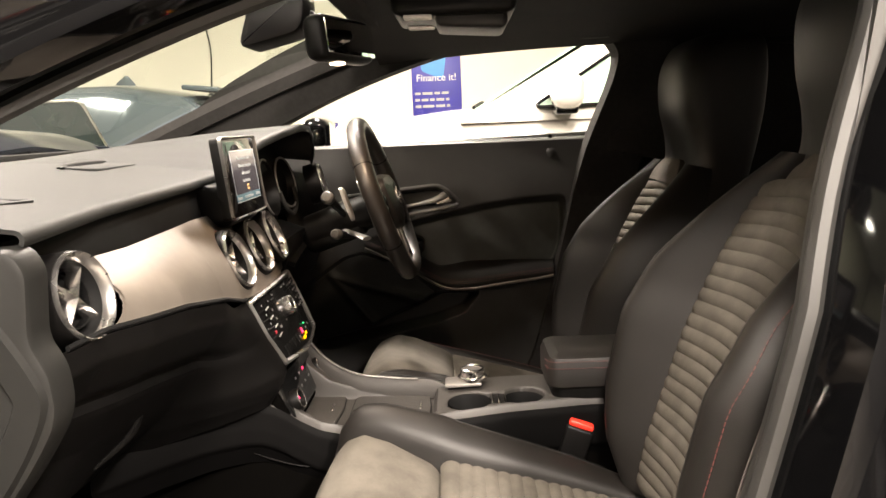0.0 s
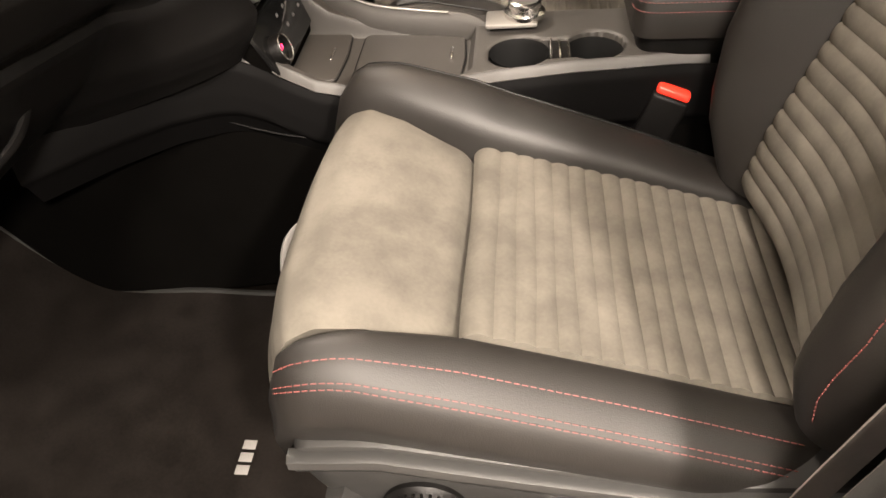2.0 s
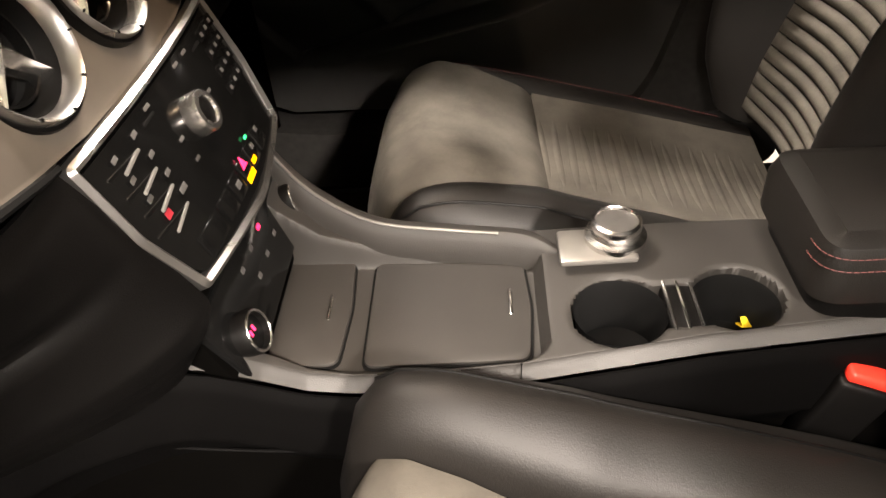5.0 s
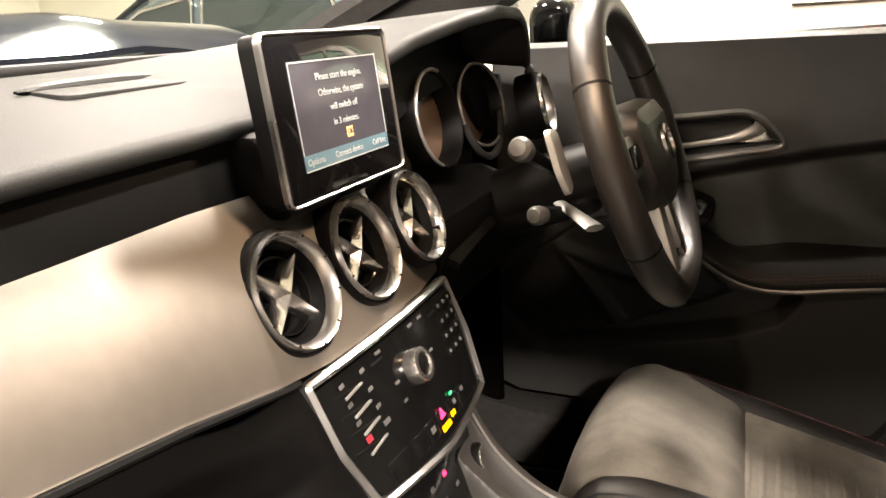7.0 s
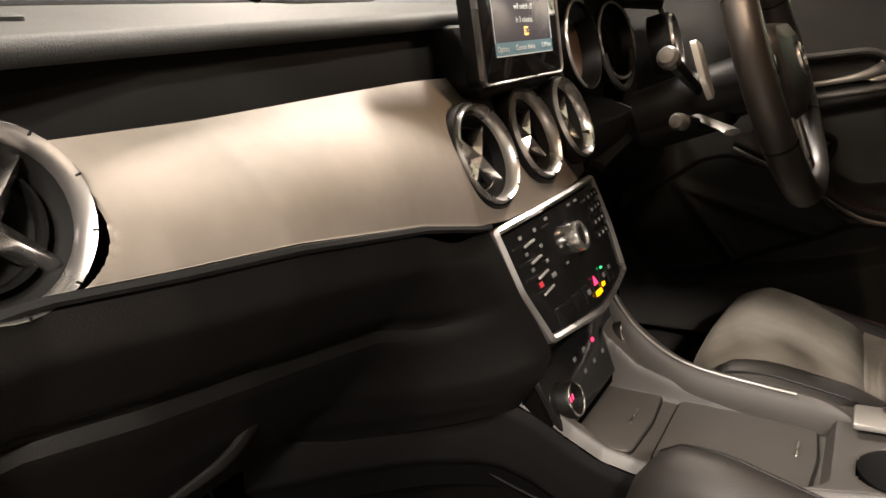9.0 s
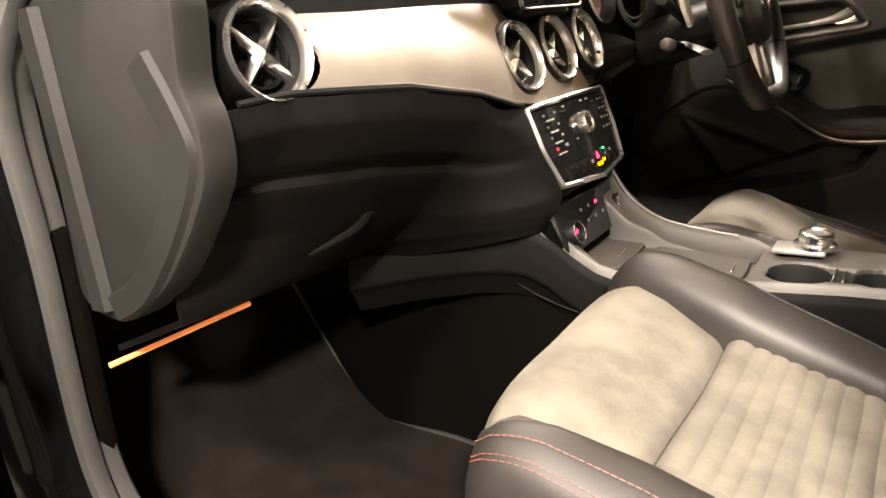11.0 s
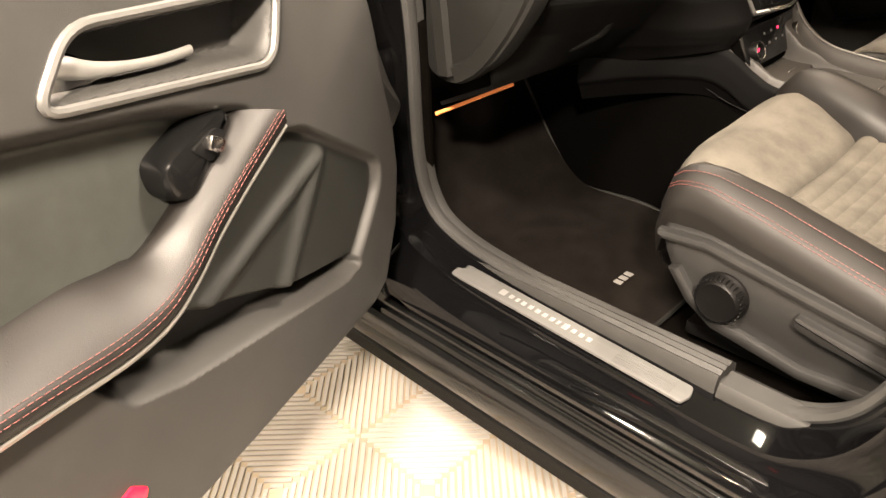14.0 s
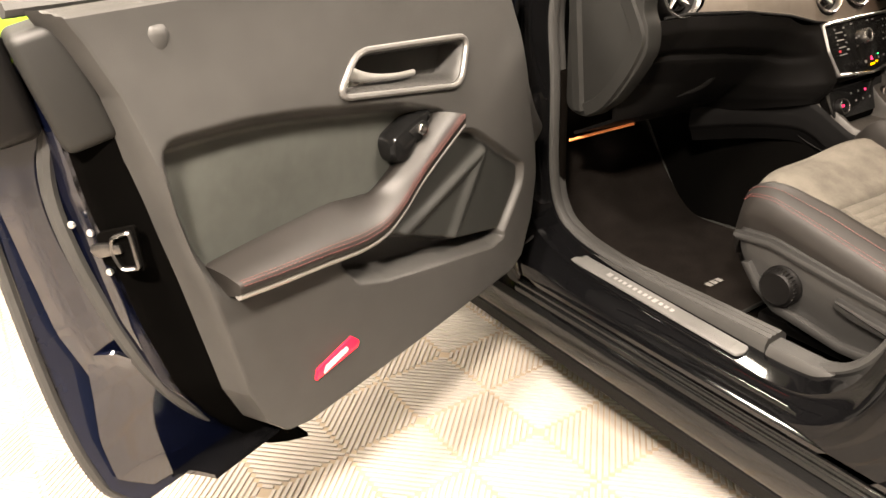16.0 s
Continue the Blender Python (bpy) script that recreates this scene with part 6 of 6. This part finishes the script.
    mk("switch_well", plate(rounded([(0.557, 0.862), (0.515, 0.874), (0.500, 0.862), (0.530, 0.838)], 0.008), 0.05, 0.0592, hs), DARK, "", sw)
    mk("switch", rbox(0.026, 0.012, 0.018, 0.004, M @ pose(0.524, 0.062, 0.858, 0, -30, 0), 2), CHROME, "silver window switch", sw)
    # door opener
    hm = M @ Matrix(((1, 0, 0, 0), (0, 0, 1, 0), (0, 1, 0, 0), (0, 0, 0, 1)))
    hz = [0.047 - 0.030 * float(ease(np.array((q[1] - 0.86) / 0.28))) for q in handle_o]
    mk("handle_frame", tube([W(q[0], h_ + 0.013, q[1]) for q, h_ in zip(handle_o, hz)], 0.0055, 8, closed=True, up=M.to_3x3() @ Vector((0, 1, 0))), HANDLE_SATIN, "satin chrome surround of the opener")
    op = spline([(0.672, 0.016, 0.985), (0.655, 0.028, 0.980), (0.62, 0.034, 0.968), (0.55, 0.032, 0.955), (0.49, 0.022, 0.948)], 20)
    mk("opener", sweep([W(*p) for p in op], circle(0.010, 10, 0.014), up=M.to_3x3() @ Vector((0, 0, 1)), taper=lambda f: 1.15 - 0.75 * min(1, f * 1.6)), SATIN, "satin silver opener lever")
    mk("opener_root", plate(rounded([(0.692, 0.955), (0.655, 1.003), (0.645, 0.975), (0.60, 0.958)], 0.006), 0.0, 0.03, hm, 0.004), CHROME, "chrome opener root")
    mk("lock_pin", lathe([(0.006, 0), (0.006, 0.030), (0.004, 0.034), (0.0005, 0.035)], M @ pose(0.975, 0.005, 1.115), 12), PIANO, "black lock pin")
    mk("pin_boss", lathe([(0.022, -0.012), (0.020, 0.008), (0.014, 0.016), (0.007, 0.018)], M @ pose(0.975, 0.010, 1.095, -20), 20), PLASTIC_GREY)
    # metal shell: shut face and outer skin
    def shut(u, v):
        z = 0.36 + (1.06 - 0.36) * v
        a = float(ev([(0.30, 0.84), (0.36, 0.90), (0.45, 0.985), (0.56, 1.045), (0.70, 1.085), (0.90, 1.105), (1.0, 1.10), (1.06, 1.095)], z)[0])
        b = float(ev([(0.30, 0.80), (0.36, 0.84), (0.45, 0.90), (0.56, 0.966), (0.76, 1.0), (1.0, 1.045), (1.06, 1.06)], z)[0])
        prof = [(0, a + 0.05, -0.130), (0.12, a + 0.035, -0.118), (0.2, a, -0.110), (0.28, a - 0.010, -0.105), (0.55, (a + b) / 2 + 0.02, -0.075), (0.62, (a + b) / 2 + 0.012, -0.045), (0.8, b + 0.018, -0.020), (1, b - 0.01, 0.0)]
        uu, nn = ev(prof, u)
        return W(float(uu), float(nn), z)
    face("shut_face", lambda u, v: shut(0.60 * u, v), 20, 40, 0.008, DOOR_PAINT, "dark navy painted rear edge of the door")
    # black plastic, darkened further for the shade under the trim's overhang
    face("shut_liner", lambda u, v: shut(0.58 + 0.42 * u, v), 12, 40, 0.008, SHADED_BLACK, "black liner with the recess shade in its colour")
    def low_corner(u, v):
        z = 0.368 + 0.282 * v
        a = float(ev([(0.368, 0.80), (0.46, 0.885), (0.55, 0.985), (0.65, 1.075)], z)[0])
        b = float(ev([(0.368, 1.065), (0.42, 1.118), (0.50, 1.125), (0.65, 1.105)], z)[0])
        return W(a + (b - a) * u, -0.096 - 0.034 * u, z)
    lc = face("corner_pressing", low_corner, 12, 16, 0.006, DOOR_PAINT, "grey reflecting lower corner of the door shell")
    tri3 = [W(1.080, -0.122, 0.425), W(0.995, -0.112, 0.408), W(1.050, -0.119, 0.510)]
    loop = []
    for a_, b_ in zip(tri3, tri3[1:] + tri3[:1]):
        loop += [a_.lerp(b_, f_) for f_ in (0.12, 0.37, 0.63, 0.88)]
    mk("emboss", tube(loop, 0.004, 6, closed=True, up=M.to_3x3() @ Vector((0, 1, 0))), DOOR_PAINT, "", lc)

    def skin(u, v):
        z = 0.345 + (1.07 - 0.345) * v
        r = float(ev([(0.345, 1.09), (0.40, 1.130), (0.54, 1.155), (0.90, 1.160), (1.07, 1.14)], z)[0])
        return W(-0.02 + (r + 0.02) * u, -0.135 - 0.025 * math.sin(math.pi * min(1, v * 1.1)), z)
    face("outer_skin", skin, 20, 24, 0.012, NAVY, "dark navy outer door skin")
    face("lower_skin", lambda u, v: W(0.05 + 0.98 * u, -0.13 + 0.14 * v, 0.36 + 0.07 * v ** 0.7 + 0.02 * (1 - u)), 20, 8, 0.008, GLOSS, "painted lower inside of the door")
    face("hinge_face", lambda u, v: W(0.0 + 0.10 * v + 0.06 * math.sin(math.pi * u), -0.13 + 0.14 * v, 0.36 + 0.70 * u), 16, 8, 0.008, GLOSS)
    sealp = spline([(1.05, -0.085, 1.07), (1.10, -0.100, 0.92), (1.075, -0.098, 0.72), (1.02, -0.092, 0.55), (0.93, -0.085, 0.43), (0.80, -0.075, 0.385), (0.45, -0.07, 0.375), (0.15, -0.07, 0.40)], 60)
    mk("door_seal", tube([W(*p) for p in sealp], 0.011, 8, up=M.to_3x3() @ Vector((0, 1, 0))), RUBBER, "grey rubber door seal")
    mk("edge_seal", tube([W(*p) for p in spline([(1.165, -0.145, 1.0), (1.168, -0.15, 0.8), (1.16, -0.147, 0.56), (1.135, -0.142, 0.41), (1.09, -0.138, 0.35)], 30)], 0.009, 8, up=M.to_3x3() @ Vector((0, 1, 0))), RUBBER, "rubber lip on the door edge")
    lm = axes(W(1.066, -0.024, 0.832), M.to_3x3() @ Vector((-0.48, 0.88, 0)), M.to_3x3() @ Vector((0, 0, 1)))
    lt = mk("latch_plate", plate(rounded([(0.028, -0.034), (-0.030, -0.026), (-0.030, 0.022), (0.028, 0.034)], 0.008), -0.006, 0.001, lm, 0.001), SHADED_BLACK, "black latch recess in the door edge")
    mk("latch_mouth", ring_plate(rounded([(0.026, -0.028), (-0.002, -0.031), (-0.012, -0.006), (-0.008, 0.020), (0.024, 0.030)], 0.008), 0.0050, 0.0, 0.010, lm), LATCH_STEEL, "steel latch mouth", lt)
    mk("latch_fork", plate(rounded([(0.006, -0.004), (-0.030, -0.012), (-0.042, -0.002), (-0.036, 0.008), (-0.014, 0.010), (0.004, 0.008)], 0.004), 0.0, 0.008, lm, 0.003), LATCH_STEEL, "steel latch fork", lt)
    for u_, n_, z_ in ((1.094, -0.078, 0.866), (1.083, -0.056, 0.855), (1.072, -0.056, 0.792)):
        mk("bolt", lathe([(0.0052, 0), (0.0052, 0.003), (0.004, 0.0045), (0.0005, 0.0045)], axes(W(u_, n_, z_), M.to_3x3() @ Vector((-0.5, 0.85, 0)), M.to_3x3() @ Vector((0, 0, 1))), 12), SCREW, "zinc bolt")
    mk("corner_cover", rbox(0.070, 0.10, 0.15, 0.014, M @ pose(1.066, -0.062, 1.048, 0, 12, -20), 4), END_GREY, "grey plastic corner cover at the window")
    mk("quarter_seal", rbox(0.08, 0.05, 0.14, 0.018, M @ pose(1.135, -0.105, 1.050, 0, 8, -20), 3), PLASTIC, "dark rubber window corner seal")
    mk("window_seal", tube([W(u, -0.045 - 0.02 * math.sin(3 * u), 1.115 + 0.025 * u) for u in np.linspace(0.12, 1.12, 16)], 0.010, 8), RUBBER, "window slot seal")
    # sail panel at the mirror corner
    mk("corner_panel", plate(rounded([(0.105, 0.70), (0.06, 0.735), (0.10, 0.79), (0.17, 0.95), (0.26, 0.95), (0.25, 0.84), (0.22, 0.77)], 0.02), -0.02, 0.050, hm, 0.016), PLASTIC_GREY, "moulded front corner of the trim")
    if lit:
        lamp = mk("door_lamp", plate(rounded([(0.842, 0.512), (0.835, 0.532), (0.750, 0.551), (0.732, 0.532), (0.738, 0.522)], 0.004), 0.02, 0.060, hm, 0.002), LAMP_RED, "red lit door warning lamp")
        mk("lens", plate(rounded([(0.825, 0.5165), (0.818, 0.530), (0.765, 0.540), (0.762, 0.530)], 0.004), 0.05, 0.0612, hm), LAMP_PINK, "glowing pale pink lens", lamp)
    return t


SPEAKER = mat("speaker_cover_plastic", (0.011, 0.0115, 0.0105), 0.5, 0, 0.15, 30, 0.4, 1500, spec=0.25)
SUEDE_DOOR = mat("door_insert_fabric", (0.030, 0.032, 0.0285), 0.55, 0, 0.18, 40, 0.4, 900, spec=0.35)
OPEN = 70
car_door("passenger_door", "open black car door with a red lit lamp and chrome opener", pose(-0.60, -0.80, 0) @ pose(0, 0, 0, 0, 0, -OPEN), False, True)
car_door("driver_door", "closed black car door on the driver's side", Matrix.Translation((-0.665, 0.805, 0.0)) @ Matrix.Diagonal((1, -1, 1, 1)), True, False)
win = thing("driver_window", "clear raised side window in the driver's door", "window")
pane = part("pane", sheet(lambda u, v: (-0.48 + 1.02 * u, 0.80 - 0.13 * v, 1.09 + 0.36 * v), 8, 8), SIDE_TINT, win)
pane.visible_shadow = False
wmir = thing("wing_mirror", "black wing mirror outside the driver's window", "mirror")
part("casing", rbox(0.09, 0.20, 0.14, 0.04, pose(-0.40, 0.97, 1.155), 4), GLOSS, wmir)
part("glass", rbox(0.004, 0.16, 0.11, 0.002, pose(-0.352, 0.97, 1.155)), SILVER, wmir)
part("foot", rbox(0.07, 0.10, 0.05, 0.015, pose(-0.41, 0.85, 1.10), 3), GLOSS, wmir)


# ---- parked vehicles, banner and cable ----
def parked_car(name, label, paint, glass_m, M, L=4.4, Wd=1.82, H=1.62, bonnet_h=1.08, cowl=1.45, base=2.2, tail=0.5):
    """A parked car: its nose at x = 0, tail at x = L."""
    t = thing(name, label, "car", "parked cars")
    hw = Wd / 2
    belt_h = bonnet_h + 0.06
    top_line = [(0, 0.72), (0.06, 0.90), (0.25, bonnet_h - 0.08), (cowl, bonnet_h + 0.04), (L - 0.35, belt_h + 0.08), (L - 0.05, belt_h - 0.02), (L, 0.75)]
    rings = []
    for x in np.concatenate([np.linspace(0, 0.3, 8), np.linspace(0.36, L - 0.4, 30), np.linspace(L - 0.34, L, 8)]):
        z = float(ev(top_line, x)[0])
        w = hw * float(ev([(0, 0.72), (0.12, 0.88), (0.5, 0.98), (1.0, 1), (L - 0.6, 1), (L - 0.1, 0.92), (L, 0.85)], x)[0])
        crown = 0.05 if x < cowl else 0.02
        ring = []
        for a, b in ((-0.92, 0.22), (-1.0, 0.34), (-1.0, 0.58), (-0.985, 0.74), (-0.955, 0.90), (-0.90, 0.97), (-0.6, 1.0), (0, 1.0), (0.6, 1.0), (0.90, 0.97), (0.955, 0.90), (0.985, 0.74), (1.0, 0.58), (1.0, 0.34), (0.92, 0.22)):
            zz = 0.25 + (z - 0.25) * (b - 0.22) / 0.78 + crown * (1 - a * a) * (1 if b > 0.99 else 0)
            ring.append(M @ Vector((x, w * a, zz)))
        rings.append(ring)
    part("body", loft(rings), paint, t, "painted body")
    # greenhouse
    gl = [(cowl - 0.05, bonnet_h + 0.02), (cowl + 0.75, H - 0.09), (cowl + 1.1, H - 0.02), (L - 0.95, H - 0.03), (L - 0.45, H - 0.12), (L - 0.10, belt_h)]
    rr = []
    for x in np.linspace(cowl - 0.05, L - 0.10, 40):
        z = float(ev(gl, x)[0])
        f = (z - belt_h + 0.08) / (H - belt_h + 0.08)
        rr.append([M @ Vector((x, hw * a * (1 - 0.17 * max(f, 0) * b), belt_h - 0.06 + (z - belt_h + 0.06) * b)) for a, b in ((-0.94, 0), (-0.95, 0.5), (-0.94, 0.85), (-0.85, 0.97), (-0.4, 1.03), (0.4, 1.03), (0.85, 0.97), (0.94, 0.85), (0.95, 0.5), (0.94, 0))])
    part("roof", loft(rr), paint, t, "painted roof and pillars")
    for s in (-1, 1):
        wins = [((cowl + 0.28, belt_h + 0.0), (cowl + 0.80, H - 0.17), (base + 0.33, H - 0.11), (base + 0.36, belt_h + 0.01)), ((base + 0.43, belt_h + 0.01), (base + 0.40, H - 0.11), (L - 1.05, H - 0.12), (L - 0.85, belt_h + 0.03))]
        for wpts in wins:
            bm = bmesh.new()
            lean = lambda z: hw * (0.958 - 0.17 * max(0, (z - belt_h + 0.08) / (H - belt_h + 0.08)) * 0.92) + 0.012
            pts2 = rounded(wpts, 0.05)
            rings2 = [[M @ Vector((x, s * (lean(z) - d), z)) for x, z in pts2] for d in (0.03, 0.0)]
            w_ = part("window", loft(rings2, bm=bm), glass_m, t, "side window")
            part("window_trim", tube([M @ Vector((x, s * (lean(z) + 0.002), z)) for x, z in pts2], 0.009, 6, closed=True), GLOSS if paint is WHITE_CAR else CHROME, w_)
        mo = part("wing_mirror", rbox(0.14, 0.20, 0.15, 0.055, M @ pose(cowl + 0.42, s * (hw + 0.10), belt_h + 0.06), 5), paint, t, "rounded wing mirror")
        part("mirror_foot", rbox(0.10, 0.16, 0.035, 0.012, M @ pose(cowl + 0.42, s * (hw + 0.03), belt_h - 0.02), 2), GLOSS, mo)
        for wx in (0.85, L - 0.80):
            wl = part("wheel", lathe([(0.10, 0.085), (0.23, 0.09), (0.25, 0.10), (0.32, 0.10), (0.335, 0.07), (0.335, -0.07), (0.31, -0.1), (0.1, -0.1)], M @ pose(wx, s * (hw - 0.08), 0.335, -90 * s), 28), TYRE, t, "tyre")
            part("hub", lathe([(0.225, 0.092), (0.21, 0.075), (0.06, 0.09), (0.0005, 0.095)], M @ pose(wx, s * (hw - 0.08), 0.335, -90 * s), 20), ALU, wl, "alloy rim")
        part("sill", rbox(L - 2.4, 0.05, 0.10, 0.02, M @ pose(L / 2, s * (hw - 0.02), 0.27)), PLASTIC, t)
    # windscreen and rear window
    bmw = sheet(lambda u, v: M @ Vector((cowl + 0.02 + 0.70 * u, (hw * (0.86 - 0.13 * u)) * (2 * v - 1), bonnet_h + 0.065 + (H - 0.13 - bonnet_h) * u * 0.97)), 6, 8, 0.01)
    bmesh.ops.recalc_face_normals(bmw, faces=bmw.faces)
    part("windscreen", bmw, glass_m, t, "windscreen glass")
    bmr = sheet(lambda u, v: M @ Vector((L - 0.08 - 0.36 * u, hw * (0.82 - 0.10 * u) * (2 * v - 1), belt_h + 0.04 + (H - 0.18 - belt_h) * u)), 6, 8, 0.012)
    bmesh.ops.recalc_face_normals(bmr, faces=bmr.faces)
    part("rear_window", bmr, glass_m, t, "rear window glass")
    part("roof_spoiler", rbox(0.22, Wd * 0.66, 0.03, 0.012, M @ pose(L - 0.42, 0, H - 0.07, 0, 6, 0)), paint, t)
    part("aerial", loft([[M @ Vector((L - 1.1 + a * s_, b * s_ * 0.25, H - 0.01 + zz)) for a, b in ((-0.09, 0), (0, 0.08), (0.06, 0), (0, -0.08))] for s_, zz in ((1.0, 0), (0.8, 0.03), (0.15, 0.075))]), paint, t, "shark fin aerial")
    for s in (-1, 1):
        part("wiper", tube([M @ Vector((cowl + 0.02, s * 0.35 - 0.3, bonnet_h + 0.075)), M @ Vector((cowl + 0.07, s * 0.35, bonnet_h + 0.105)), M @ Vector((cowl + 0.08, s * 0.35 + 0.2, bonnet_h + 0.11))], 0.010, 6), PLASTIC, t, "black wiper")
        part("headlamp", rbox(0.25, 0.35, 0.14, 0.05, M @ pose(0.16, s * hw * 0.68, bonnet_h - 0.25), 4), CAR_GLASS, t, "headlamp")
        part("tail_lamp", rbox(0.12, 0.30, 0.16, 0.04, M @ pose(L - 0.08, s * hw * 0.72, belt_h - 0.10), 4), RED, t, "red tail lamp")
    return t


parked_car("white_car", "white parked off-road car beside the driver's side", WHITE_CAR, GREEN_GLASS, pose(-1.30, 2.95, 0), L=4.5, Wd=1.88, H=1.74, bonnet_h=1.19, cowl=1.40, base=2.25)
parked_car("grey_car", "dark blue grey estate car parked near the wall", GREY_CAR, CAR_GLASS, pose(-5.5, 3.6, 0), L=4.45, Wd=1.78, H=1.53, bonnet_h=0.98, cowl=1.35, base=2.2)
parked_car("green_car", "lime green parked hatchback", LIME_CAR, CAR_GLASS, pose(-6.6, -2.3, 0), L=3.3, Wd=1.7, H=1.38, bonnet_h=0.9, cowl=0.9, base=1.6)

poster = thing("wall_poster", "blue finance poster with white lettering on the wall", "poster")
PM = axes((-0.14, RY1 - 0.008, 1.56), (1, 0, 0), (0, 0, 1))
part("sheet", rbox(0.43, 0.62, 0.006, 0.001, PM), POSTER_BLUE, poster, "dark blue printed sheet")
part("picture", plate(rounded([(-0.14, 0.10), (0.06, 0.02), (0.10, 0.28), (-0.10, 0.28)], 0.05), 0.003, 0.0045, PM), POSTER_SKY, poster, "light blue picture field")
lettering("Finance it!", 0.085, PM @ pose(0.0, 0.035, 0.0045), WHITE_PRINT, poster)
for i in range(3):
    xx = -0.19
    for w in ((0.05, 0.09, 0.05, 0.06), (0.04, 0.06, 0.04, 0.07, 0.03), (0.05, 0.10, 0.08, 0.03))[i]:
        part("text_bar", rbox(w, 0.022, 0.001, 0.0003, PM @ pose(xx + w / 2, -0.095 - 0.055 * i, 0.0042)), GREY_PRINT, poster)
        xx += w + 0.014
cable = thing("wall_cable", "thin black cable hanging down the wall", "cable")
part("cord", tube(spline([(-2.10, RY1 - 0.02, 2.6), (-2.12, RY1 - 0.02, 2.2), (-2.08, RY1 - 0.03, 1.9), (-2.11, RY1 - 0.02, 1.55)], 24), 0.006, 6), CABLE, cable)
part("plug", rbox(0.07, 0.03, 0.03, 0.008, pose(-2.10, RY1 - 0.03, 1.53)), CABLE, cable)

# lamp in the door's lower edge lights the floor below
area_lamp("door_puddle_lamp", pose(-0.40, -1.14, 0.40), 0.06, 0.03, 0.8, (1.0, 0.9, 0.75))
area_lamp("map_lamp_light", pose(-0.16, 0.03, 1.305), 0.03, 0.05, 2.0, (1.0, 0.70, 0.46))

# ---- floor tiles: ribs at right angles in every second quarter ----
CELL = 0.2145
bm = bmesh.new()
for ci in range(2):
    for cj in range(2):
        c = Vector((CELL * (ci - 0.5), CELL * (cj - 0.5), 0))
        d = Vector((-1, 1, 0)).normalized() if (ci + cj) % 2 == 0 else Vector((1, 1, 0)).normalized()
        w = Vector((-d.y, d.x, 0))
        h = CELL / math.sqrt(2)
        for k in range(-10, 11):
            off = k * 0.0146
            ln = h - abs(off) - 0.006
            if ln < 0.004:
                continue
            a, b = c + w * off - d * ln, c + w * off + d * ln
            hw_, e = 0.0052, 0.0010
            q = [a - w * hw_, b - w * hw_, b + w * hw_, a + w * hw_]
            r = [a - w * (hw_ - e) + d * e, b - w * (hw_ - e) - d * e, b + w * (hw_ - e) - d * e, a + w * (hw_ - e) + d * e]
            lo, hi = [bm.verts.new(p + Vector((0, 0, -0.007))) for p in q], [bm.verts.new(p) for p in r]
            bm.faces.new(hi)
            for n in range(4):
                bm.faces.new((lo[n], lo[(n + 1) % 4], hi[(n + 1) % 4], hi[n]))
bmesh.ops.recalc_face_normals(bm, faces=bm.faces)
first = part("floor_tile", bm, TILE, floor, angle=30)
tile_mesh = first.data
fx, fy = -0.405 + CELL, -0.962 + CELL
first.location = (fx, fy, 0)
for i in range(-7, 7):
    for j in range(-8, 3):
        if (i, j) != (0, 0):
            o = new("floor_tile", tile_mesh)
            o.parent = floor
            o.location = (fx + 2 * CELL * i, fy + 2 * CELL * j, 0)

part("tile_base", rbox(14 * 2 * CELL, 11 * 2 * CELL, 0.003, 0, pose(fx - CELL, fy - 5 * CELL - CELL, -0.0055)), TILE_GAP, floor, "brown underside seen between the ribs")
